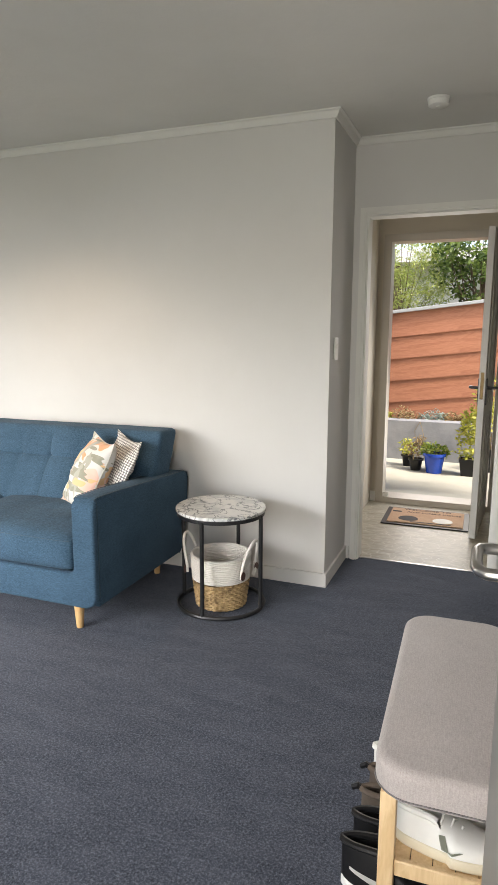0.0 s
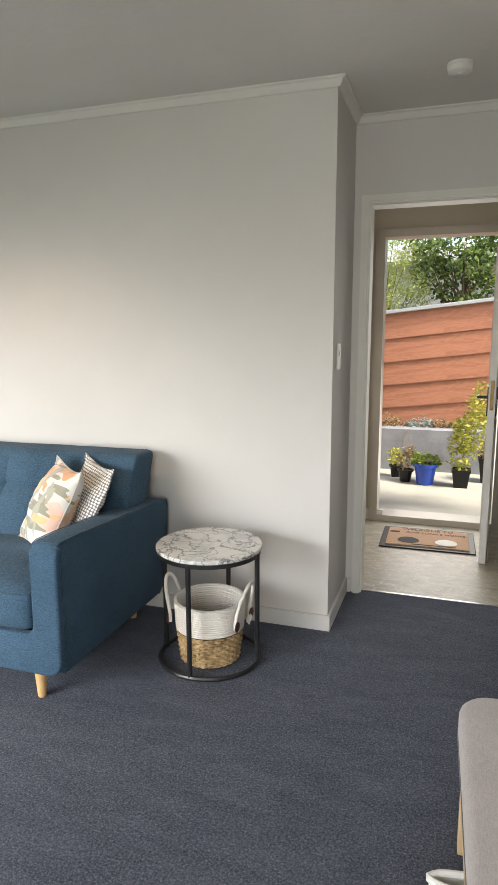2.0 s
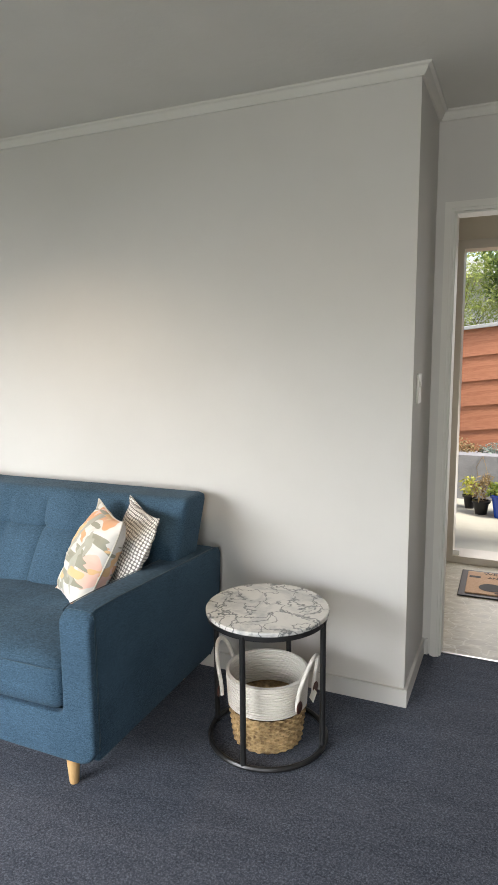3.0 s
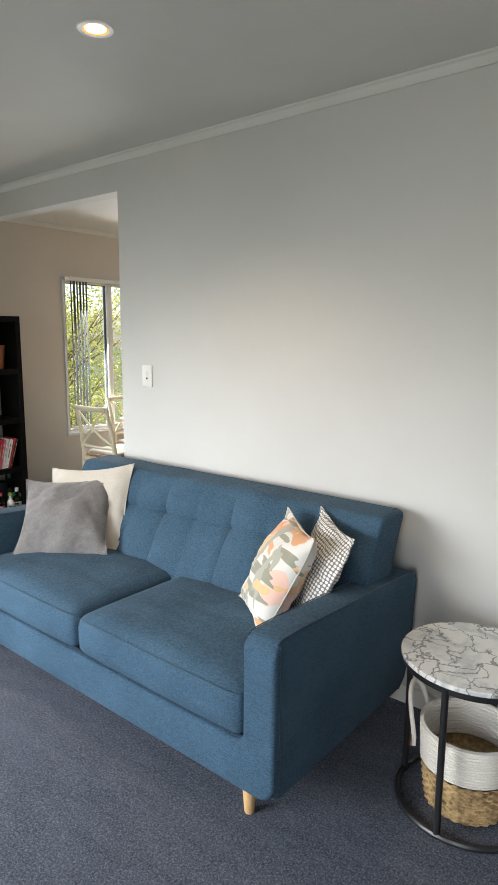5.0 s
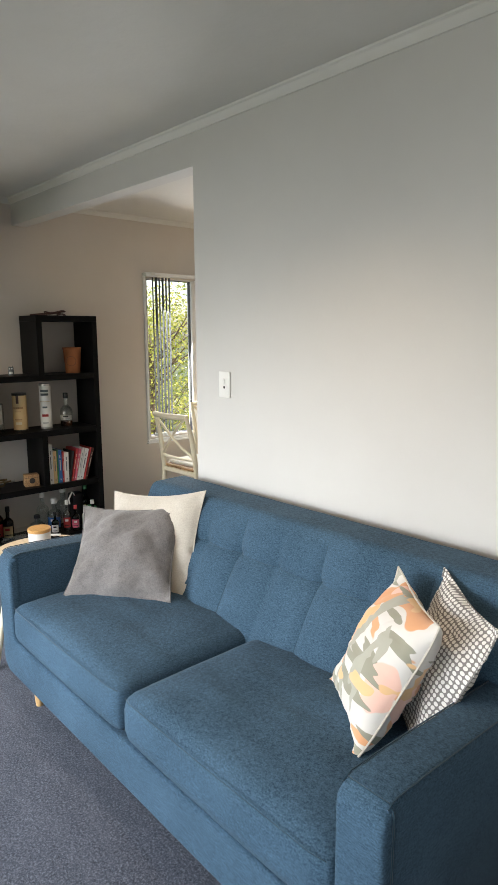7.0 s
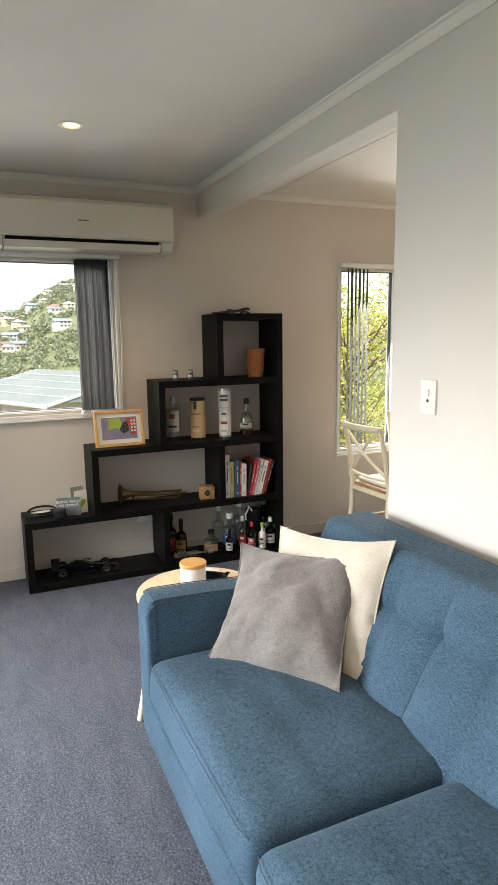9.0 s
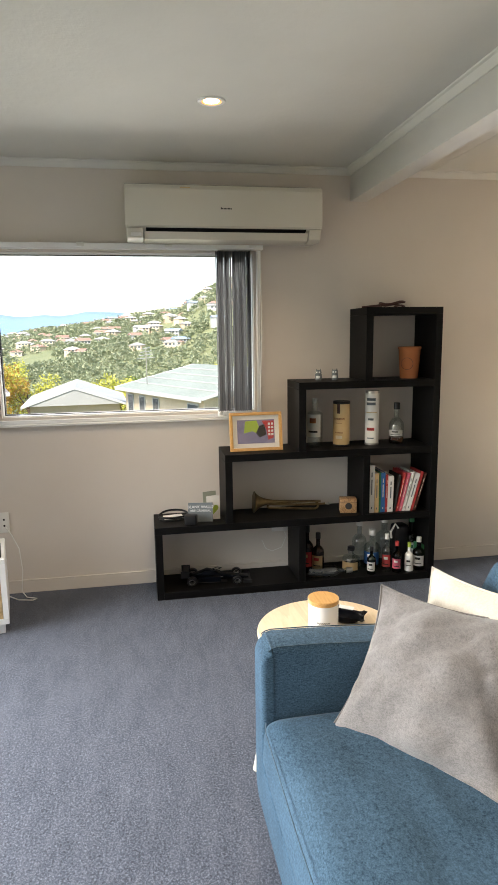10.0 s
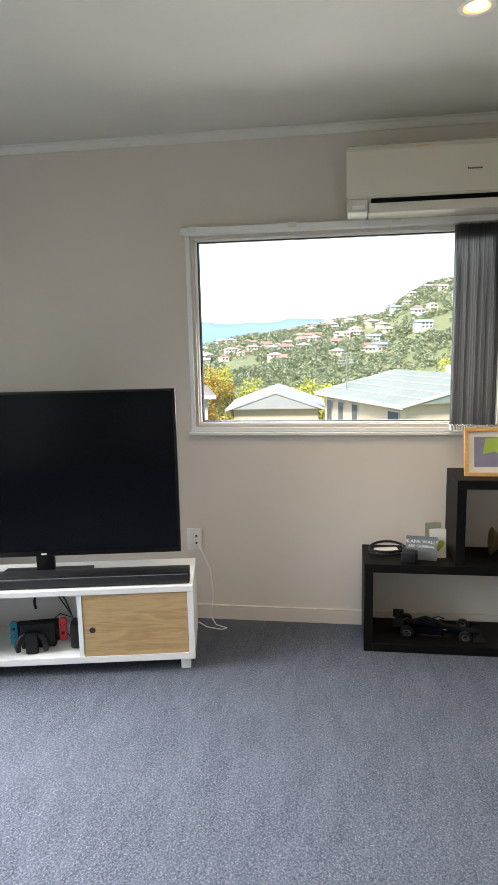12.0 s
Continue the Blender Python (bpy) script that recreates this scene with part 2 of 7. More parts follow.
def thin_glass(name, color):
    """Thin clear glass: see-through with a light sheen."""
    m = pane_material()
    m.name = name
    for n in m.node_tree.nodes:
        if n.type == "BSDF_TRANSPARENT":
            n.inputs["Color"].default_value = (*color, 1)
        elif n.type == "MIX_SHADER":
            for link in list(n.inputs[0].links):
                m.node_tree.links.remove(link)
            n.inputs[0].default_value = 0.13
    return m


CLEAR = thin_glass("clear_bottle_glass", (0.84, 0.88, 0.87))


def carpet_material():
    m, t, p = nodes("loop_pile_carpet")
    v = coords(t)
    fleck = noise_node(t, 150, 3, 0.9, v)
    tuft = t.nodes.new("ShaderNodeTexVoronoi")
    tuft.inputs["Scale"].default_value = 210
    t.links.new(v, tuft.inputs["Vector"])
    tone = t.nodes.new("ShaderNodeSeparateColor")
    t.links.new(tuft.outputs["Color"], tone.inputs["Color"])
    wear = noise_node(t, 1.1, 5, 0.6, v, 0.4)
    streak = noise_node(t, 14, 4, 0.65, coords(t, 0.3, 1.0, 1), 0.5)
    clump = noise_node(t, 62, 5, 0.8, v)
    c = ramp(t, fleck.outputs["Fac"], [(0.40, (0.004, 0.006, 0.011)), (0.5, (0.045, 0.055, 0.080)), (0.60, (0.26, 0.29, 0.36))])
    c = mixed(t, 0.38, c, ramp(t, tone.outputs["Red"], [(0.0, (0.004, 0.005, 0.009)), (0.5, (0.055, 0.064, 0.088)), (0.85, (0.11, 0.125, 0.165)), (1.0, (0.24, 0.26, 0.32))]))
    c = mixed(t, 0.25, c, ramp(t, clump.outputs["Fac"], [(0.36, (0.010, 0.013, 0.020)), (0.66, (0.16, 0.178, 0.225))]))
    c = mixed(t, 0.12, c, ramp(t, wear.outputs["Fac"], [(0.3, (0.055, 0.062, 0.082)), (0.7, (0.12, 0.132, 0.168))]))
    c = mixed(t, 0.18, c, ramp(t, streak.outputs["Fac"], [(0.38, (0.035, 0.041, 0.056)), (0.68, (0.15, 0.165, 0.205))]))
    t.links.new(c, p.inputs["Base Color"])
    p.inputs["Roughness"].default_value = 0.95
    p.inputs["Specular IOR Level"].default_value = 0.1
    p.inputs["Sheen Weight"].default_value = 0.06
    ad = t.nodes.new("ShaderNodeMath")
    ad.operation = "MULTIPLY_ADD"
    t.links.new(streak.outputs["Fac"], ad.inputs[0])
    ad.inputs[1].default_value = 0.7
    t.links.new(fleck.outputs["Fac"], ad.inputs[2])
    bumped(t, p, ad.outputs[0], 0.6, 0.005)
    return m


CARPET = carpet_material()


def vinyl_material():
    m, t, p = nodes("patterned_vinyl")
    v = coords(t, 0.7, 1.5, 1, 0.5)
    n = noise_node(t, 5, 3, 0.5, v, 1.2)
    warp = t.nodes.new("ShaderNodeVectorMath")
    warp.operation = "MULTIPLY_ADD"
    t.links.new(n.outputs["Color"], warp.inputs[0])
    warp.inputs[1].default_value = (0.12, 0.12, 0)
    t.links.new(v, warp.inputs[2])
    vo = t.nodes.new("ShaderNodeTexVoronoi")
    vo.feature = "DISTANCE_TO_EDGE"
    vo.inputs["Scale"].default_value = 17
    t.links.new(warp.outputs[0], vo.inputs["Vector"])
    base = ramp(t, noise_node(t, 12, 5, 0.6, v).outputs["Fac"], [(0.3, (0.26, 0.23, 0.17)), (0.7, (0.44, 0.40, 0.31))])
    veins = ramp(t, vo.outputs["Distance"], [(0.0, (0.75, 0.75, 0.75)), (0.045, (0, 0, 0))])
    t.links.new(mixed(t, veins, base, (0.56, 0.53, 0.45)), p.inputs["Base Color"])
    p.inputs["Roughness"].default_value = 0.42
    bumped(t, p, vo.outputs["Distance"], 0.12, 0.002)
    return m


VINYL = vinyl_material()


def marble_material():
    m, t, p = nodes("white_marble")
    v = coords(t)
    n = noise_node(t, 6, 4, 0.6, v)
    warp = t.nodes.new("ShaderNodeVectorMath")
    warp.operation = "MULTIPLY_ADD"
    t.links.new(n.outputs["Color"], warp.inputs[0])
    warp.inputs[1].default_value = (0.38, 0.38, 0)
    t.links.new(v, warp.inputs[2])
    vo = t.nodes.new("ShaderNodeTexVoronoi")
    vo.feature = "DISTANCE_TO_EDGE"
    vo.inputs["Scale"].default_value = 10
    t.links.new(warp.outputs[0], vo.inputs["Vector"])
    thin = ramp(t, vo.outputs["Distance"], [(0.0, (0.95, 0.95, 0.95)), (0.065, (0, 0, 0))])
    cloud = ramp(t, noise_node(t, 9, 5, 0.65, v, 0.8).outputs["Fac"], [(0.46, (0.72, 0.71, 0.68)), (0.70, (0.42, 0.43, 0.44))])
    t.links.new(mixed(t, thin, cloud, (0.13, 0.14, 0.15)), p.inputs["Base Color"])
    p.inputs["Roughness"].default_value = 0.18
    return m


MARBLE = marble_material()


def floral_material():
    """Painterly leaves and petals: three layers of soft shapes on off-white cotton."""
    m, t, p = nodes("floral_cotton")
    v = coords(t)
    c = (0.62, 0.59, 0.55)
    for k, (scale, off, lo, col, st) in enumerate(((9, 3.0, 0.58, (0.64, 0.32, 0.16), (0.8, 1.7, 1)), (8, 11.0, 0.61, (0.74, 0.47, 0.38), (1.3, 0.9, 1)),
                                                   (9, 17.0, 0.585, (0.27, 0.26, 0.20), (0.7, 3.4, 1)), (8, 29.0, 0.60, (0.36, 0.35, 0.29), (3.2, 0.7, 1)),
                                                   (10, 41.0, 0.62, (0.70, 0.44, 0.22), (1, 1.9, 1)))):
        mp = t.nodes.new("ShaderNodeMapping")
        mp.inputs["Location"].default_value, mp.inputs["Scale"].default_value = (off, off * 0.7, off * 0.3), st
        mp.inputs["Rotation"].default_value = (0.2 * k, 0.3, 0.9 * k)
        t.links.new(v, mp.inputs["Vector"])
        n = noise_node(t, scale, 1.0, 0.3, mp.outputs["Vector"])
        f = ramp(t, n.outputs["Fac"], [(lo, (0, 0, 0)), (lo + 0.012, (1, 1, 1))])
        c = mixed(t, f, c, col)
    t.links.new(c, p.inputs["Base Color"])
    p.inputs["Roughness"].default_value = 0.85
    p.inputs["Sheen Weight"].default_value = 0.2
    bumped(t, p, noise_node(t, 350, 2, 0.6, v).outputs["Fac"], 0.2, 0.001)
    return m


FLORAL = floral_material()


def dotted_material():
    m, t, p = nodes("white_spotted_grey_cloth")
    v = coords(t, 78, 78, 78)
    vo = t.nodes.new("ShaderNodeTexVoronoi")
    vo.inputs["Scale"].default_value, vo.inputs["Randomness"].default_value = 1.0, 0.12
    vo.distance = "EUCLIDEAN"
    vo.voronoi_dimensions = "2D"
    t.links.new(v, vo.inputs["Vector"])
    f = ramp(t, vo.outputs["Distance"], [(0.36, (1, 1, 1)), (0.42, (0, 0, 0))])
    t.links.new(mixed(t, f, (0.19, 0.175, 0.165), (0.72, 0.70, 0.66)), p.inputs["Base Color"])
    p.inputs["Roughness"].default_value = 0.9
    bumped(t, p, noise_node(t, 300, 2, 0.6, v).outputs["Fac"], 0.2, 0.001)
    return m


DOTTED = dotted_material()


dull(BLACKWOOD, 0.12), dull(GLOSSB, 0.14), dull(BLACKP, 0.3), dull(SHOEB, 0.3)


# ---- mesh helpers ----
def finish(bm, name, mat, angle=38, smooth=True):
    bmesh.ops.recalc_face_normals(bm, faces=bm.faces)
    if smooth:
        lim = radians(angle)
        for e in bm.edges:
            e.smooth = len(e.link_faces) == 2 and e.calc_face_angle(0.0) < lim
        for f in bm.faces:
            f.smooth = True
    me = bpy.data.meshes.new(name)
    bm.to_mesh(me)
    bm.free()
    mats = mat if isinstance(mat, (list, tuple)) else [mat]
    for x in mats:
        me.materials.append(x)
    return me


def part(name, bm, mat, parent=None, label="", at=None, angle=38):
    ob = new(name, finish(bm, name, mat, angle))
    if parent is not None:
        ob.parent = parent
    if at is not None:
        ob.matrix_basis = at
    if label:
        tagged(ob, label)
    return ob


def thing(name, label, category, at=None, group="", kind=""):
    ob = new(name)
    ob.empty_display_size = 0.05
    if at is not None:
        ob.matrix_world = at
    return tagged(ob, label, category, group, kind)


def solid(name, bm, mat, label, category="", kind="", at=None, group="", angle=38):
    ob = part(name, bm, mat, None, "", at, angle)
    return tagged(ob, label, category, group, kind)


def box(x0, x1, y0, y1, z0, z1, r=0.0, seg=2, bm=None):
    """A block between the two corners, its edges rounded by r."""
    b = bmesh.new()
    bmesh.ops.create_cube(b, size=1)
    bmesh.ops.scale(b, vec=(x1 - x0, y1 - y0, z1 - z0), verts=b.verts)
    bmesh.ops.translate(b, vec=((x0 + x1) / 2, (y0 + y1) / 2, (z0 + z1) / 2), verts=b.verts)
    if r > 0:
        bmesh.ops.bevel(b, geom=list(b.edges), offset=r, segments=seg, profile=0.5, affect="EDGES")
    return join(bm, b)


def join(bm, b):
    if bm is None:
        return b
    me = bpy.data.meshes.new("tmp")
    b.to_mesh(me)
    b.free()
    bm.from_mesh(me)
    bpy.data.meshes.remove(me)
    return bm


def lathe(profile, n=24, bm=None, at=(0, 0, 0)):
    b = bmesh.new()
    rings = []
    for r, z in profile:
        if r < 1e-5:
            rings.append([b.verts.new((at[0], at[1], at[2] + z))])
        else:
            rings.append([b.verts.new((at[0] + r * math.cos(2 * math.pi * i / n), at[1] + r * math.sin(2 * math.pi * i / n), at[2] + z)) for i in range(n)])
    for a, c in zip(rings, rings[1:]):
        for i in range(n):
            j = (i + 1) % n
            q = [a[i % len(a)], a[j % len(a)], c[j % len(c)], c[i % len(c)]]
            q = list(dict.fromkeys(q))
            if len(q) > 2:
                b.faces.new(q)
    return join(bm, b)


def tube(points, r, n=8, bm=None, closed=False, caps=True):
    """A round bar along the points; r may be one radius or one for each point."""
    b = bmesh.new()
    pts = [Vector(p) for p in points]
    rr = r if isinstance(r, (list, tuple)) else [r] * len(pts)
    rings, up = [], None
    for i, p in enumerate(pts):
        a = pts[(i - 1) % len(pts)] if closed or i else p
        c = pts[(i + 1) % len(pts)] if closed or i < len(pts) - 1 else p
        d = (c - a).normalized()
        if up is None:
            up = d.orthogonal().normalized()
        up = (up - d * up.dot(d)).normalized()
        s = d.cross(up)
        rings.append([b.verts.new(p + rr[i] * (up * math.cos(2 * math.pi * k / n) + s * math.sin(2 * math.pi * k / n))) for k in range(n)])
    m = len(rings)
    for i in range(m if closed else m - 1):
        a, c = rings[i], rings[(i + 1) % m]
        for k in range(n):
            b.faces.new((a[k], a[(k + 1) % n], c[(k + 1) % n], c[k]))
    if caps and not closed:
        b.faces.new(rings[0])
        b.faces.new(rings[-1])
    return join(bm, b)


def arc(c, r, a0, a1, n, plane="xy"):
    out = []
    for i in range(n + 1):
        a = radians(a0 + (a1 - a0) * i / n)
        u, v = r * math.cos(a), r * math.sin(a)
        out.append({"xy": (c[0] + u, c[1] + v, c[2]), "xz": (c[0] + u, c[1], c[2] + v), "yz": (c[0], c[1] + u, c[2] + v)}[plane])
    return out


def extrude(outline, z0, z1, bm=None, axis="z", r=0.0):
    """A flat outline given depth along an axis."""
    b = bmesh.new()
    put = {"z": lambda u, v, w: (u, v, w), "y": lambda u, v, w: (u, w, v), "x": lambda u, v, w: (w, u, v)}[axis]
    lo = [b.verts.new(put(u, v, z0)) for u, v in outline]
    hi = [b.verts.new(put(u, v, z1)) for u, v in outline]
    n = len(outline)
    b.faces.new(lo)
    b.faces.new(hi)
    for i in range(n):
        b.faces.new((lo[i], lo[(i + 1) % n], hi[(i + 1) % n], hi[i]))
    if r > 0:
        bmesh.ops.recalc_face_normals(b, faces=b.faces)
        rim = [e for e in b.edges if any(len(f.verts) == n for f in e.link_faces)]
        bmesh.ops.bevel(b, geom=rim, offset=r, segments=3, profile=0.5, affect="EDGES")
    return join(bm, b)


def arc_points(cx, cy, r, a0, a1, n=7):
    return [(cx + r * math.cos(radians(a0 + (a1 - a0) * i / n)), cy + r * math.sin(radians(a0 + (a1 - a0) * i / n))) for i in range(n + 1)]


def rounded(x0, x1, y0, y1, r, n=6):
    out = []
    for cx, cy, a in ((x1 - r, y1 - r, 0), (x0 + r, y1 - r, 90), (x0 + r, y0 + r, 180), (x1 - r, y0 + r, 270)):
        out += [(cx + r * math.cos(radians(a + 90 * i / n)), cy + r * math.sin(radians(a + 90 * i / n))) for i in range(n + 1)]
    return out


def lettering(name, body, size, mat, parent, at, align="CENTER", depth=0.0004):
    cu = bpy.data.curves.new(name, "FONT")
    cu.body, cu.size, cu.align_x, cu.align_y, cu.extrude, cu.resolution_u = body, size, align, "CENTER", depth, 2
    tmp = bpy.data.objects.new(name, cu)
    me = bpy.data.meshes.new_from_object(tmp)
    bpy.data.objects.remove(tmp)
    me.materials.clear()
    me.materials.append(mat)
    me.name = name
    ob = new(name, me)
    if parent is not None:
        ob.parent = parent
    ob.matrix_basis = at
    return ob


def displaced(bm, amp, scale, seed=0.0):
    bm.normal_update()
    for v in bm.verts:
        v.co += v.normal * amp * noise.noise(v.co * scale + Vector((seed, seed * 1.7, seed * 0.3)))
    return bm


# ---- setting: walls, floors, ceiling ----
W, FAR, CZ = 3.212, -5.15, 2.383
RX, SY = 0.40, -0.40


def structure(name, bm, mat, label):
    return solid(name, bm, mat, label, "", "structure", angle=30)


def blocks(*rows):
    bm = None
    for r in rows:
        bm = box(*r, bm=bm)
    return bm


structure("floor", blocks((FAR - 0.1, 1.5, SY - 0.12, 3.738, -0.12, 0.0), (FAR - 0.1, -0.62, 3.738, 5.2, -0.12, 0.0), (FAR - 0.1, -1.5, 5.2, 6.6, -0.12, 0.0)), CARPET, "dark blue-grey loop pile carpet floor")
structure("floor_hall", blocks((-0.62, 1.5, 3.738, 5.2, -0.12, -0.001)), VINYL, "beige patterned sheet vinyl hall floor")
structure("ceiling", blocks((FAR - 0.1, 1.5, SY - 0.12, 3.70, CZ, CZ + 0.12), (FAR - 0.1, 1.5, 3.70, 5.22, CZ - 0.002, CZ + 0.12), (FAR - 0.1, -1.5, 5.22, 6.6, CZ - 0.002, CZ + 0.12)), CEIL, "matt off-white painted plaster ceiling")
# sofa wall with the lintel over the dining opening
structure("wall_north", blocks((-3.08, -0.512, W, W + 0.1, 0, CZ), (FAR, -3.08, W, W + 0.1, 2.207, CZ), (-0.612, -0.512, W + 0.1, 3.70, 0, CZ)), WALL, "off-white painted plaster wall behind the sofa")
structure("wall_hall", blocks((-1.2, -0.44, 3.70, 3.80, 0, CZ), (-0.44, 0.31, 3.70, 3.80, 1.985, CZ), (0.31, 0.372, 3.70, 3.80, 0, CZ), (0.372, 1.5, 3.63, 3.80, 0, CZ)), WALL, "off-white painted wall round the hall doorway")
structure("wall_east", blocks((RX, RX + 0.1, SY, 2.72, 0, CZ), (RX, RX + 0.1, 2.72, 3.63, 2.03, CZ), (1.5, 1.6, SY - 0.12, 5.2, 0, CZ)), WALL, "off-white painted wall behind the shoe bench")
# far wall with two window openings
structure("wall_west", blocks((FAR - 0.12, FAR, SY - 0.12, 1.215, 0, CZ), (FAR - 0.12, FAR, 1.215, 2.64, 0, 1.022), (FAR - 0.12, FAR, 1.215, 2.64, 1.915, CZ),
                              (FAR - 0.12, FAR, 2.64, 4.285, 0, CZ), (FAR - 0.12, FAR, 4.285, 5.75, 0, 0.615), (FAR - 0.12, FAR, 4.285, 5.75, 1.92, CZ), (FAR - 0.12, FAR, 5.75, 6.6, 0, CZ)), WARM, "warm off-white painted window wall")
structure("wall_dining", blocks((FAR - 0.12, -1.4, 6.6, 6.7, 0, CZ), (-0.72, -0.62, 3.80, 5.1, 0, CZ), (-1.5, -0.62, 5.1, 5.2, 0, CZ), (-1.5, -1.4, 5.2, 6.6, 0, CZ)), WARM, "warm off-white painted dining room wall")
# wall with the wide sliding door behind the walker
structure("wall_south", blocks((FAR - 0.12, -4.75, SY - 0.12, SY, 0, CZ), (-4.75, -1.45, SY - 0.12, SY, 2.0, CZ), (-1.45, -0.55, SY - 0.12, SY, 0, CZ), (-0.55, 0.30, SY - 0.12, SY, 2.0, CZ), (0.30, 1.6, SY - 0.12, SY, 0, CZ)), WALL, "off-white painted wall with a wide sliding door")
structure("wall_hall_front", blocks((-0.62, -0.54, 5.10, 5.22, 0, CZ), (-0.54, 0.31, 5.10, 5.22, 2.05, CZ), (0.31, 1.6, 5.10, 5.22, 0, CZ)), HALLP, "taupe-beige painted hall wall")
structure("wall_hall_side", blocks((0.46, 0.52, 3.80, 5.10, 0, CZ), (-0.62, -0.615, 3.80, 5.10, 0, CZ)), HALLP, "taupe-beige painted hall side wall")
structure("roof", blocks((FAR - 0.4, -1.3, SY - 1.2, 7.0, CZ + 0.125, CZ + 0.2), (-1.3, 2.1, SY - 1.2, 5.45, CZ + 0.125, CZ + 0.2)), TRIM, "flat roof over the house")

# skirting boards
structure("baseboard_1", blocks((-3.08, -0.512, W - 0.012, W, 0, 0.075), (-0.512, -0.5, W - 0.012, 3.70, 0, 0.075), (-0.5, -0.485, 3.688, 3.70, 0, 0.075)), WALL, "off-white painted skirting board")
structure("baseboard_2", blocks((FAR, FAR + 0.012, SY, 6.6, 0, 0.075)), WARM, "painted skirting board along the window wall")
structure("baseboard_3", blocks((RX - 0.012, RX, SY, 2.72, 0, 0.075), (0.372, 0.46, 3.618, 3.63, 0, 0.075), (-0.615, -0.47, 5.088, 5.10, 0, 0.08)), TRIM, "off-white painted skirting board")


def cornice(name, a, b, side, z=CZ, h=0.036, d=0.036):
    """A scotia strip between two points under the ceiling; side: the way into the room."""
    ax, ay = a
    bx, by = b
    prof = [(0, -h), (0.008, -h), (0.014, -h + 0.006), (d - 0.012, -0.010), (d - 0.002, -0.006), (d, 0), (0, 0)]
    bm = bmesh.new()
    ends = []
    for x, y, m in ((ax, ay, 0), (bx, by, 1)):
        ends.append([bm.verts.new((x + side[0] * u + (side[2] * u if m == 0 else side[3] * u) * (bx - ax > 0 or bx - ax < 0), y + side[1] * u + (side[2] * u if m == 0 else side[3] * u) * (ax == bx), z + w - 0.001)) for u, w in prof])
    n = len(prof)
    for i in range(n):
        bm.faces.new((ends[0][i], ends[0][(i + 1) % n], ends[1][(i + 1) % n], ends[1][i]))
    bm.faces.new(ends[0])
    bm.faces.new(ends[1])
    return structure(name, bm, CORNICE, "off-white scotia cornice strip")


cornice("trim_cornice_1", (FAR, W), (-0.512, W), (0, -1, 1, 1))
cornice("trim_cornice_2", (-0.512, W), (-0.512, 3.70), (1, 0, -1, -1))
cornice("trim_cornice_3", (-0.512, 3.70), (0.372, 3.70), (0, -1, 1, -1))
cornice("trim_cornice_4", (FAR, SY), (FAR, W), (1, 0, 1, -1))
cornice("trim_cornice_5", (RX, SY), (RX, 3.63), (-1, 0, 1, -1))
cornice("trim_cornice_6", (FAR, W + 0.1), (FAR, 6.6), (1, 0, 1, -1))


def architrave(name, x0, x1, z1, y, out, w, mat, label, d=0.016):
    """Three boards round a doorway in a wall facing along y, with a stepped profile."""
    bm = None
    for k, (a, e) in enumerate(((0.0, d), (0.012, d + 0.006))):
        ww = w - 2 * a if k else w
        y0, y1 = (y - e, y - 0.0002) if out < 0 else (y + 0.0002, y + e)
        bm = box(x0 - a - ww, x0 - a, y0, y1, 0, z1 + w - a, bm=bm)
        bm = box(x1 + a, x1 + a + ww, y0, y1, 0, z1 + w - a, bm=bm)
        bm = box(x0 - a, x1 + a, y0, y1, z1 + a, z1 + w - a, bm=bm)
    return structure(name, bm, mat, label)


architrave("trim_architrave_1", -0.435, 0.305, 1.980, 3.70, -1, 0.040, CORNICE, "off-white architrave round the hall doorway")
structure("trim_jamb", blocks((-0.44, -0.428, 3.699, 3.801, 0, 1.985), (0.298, 0.31, 3.699, 3.801, 0, 1.985), (-0.428, 0.298, 3.699, 3.801, 1.973, 1.985)), CORNICE, "off-white door lining of the hall doorway")
structure("trim_floor_strip", blocks((-0.428, 0.298, 3.730, 3.744, 0, 0.004)), STEEL, "thin metal strip between carpet and vinyl")
# outer door frame and sill
structure("trim_front_frame", blocks((-0.57, -0.512, 5.07, 5.225, 0, 2.08), (0.285, 0.34, 5.07, 5.225, 0, 2.08), (-0.512, 0.285, 5.07, 5.225, 2.025, 2.08)), TAUPE, "taupe painted timber frame of the front door")
structure("trim_front_sill", blocks((-0.512, 0.285, 5.07, 5.26, 0, 0.045)), TAUPE, "taupe painted timber door sill")


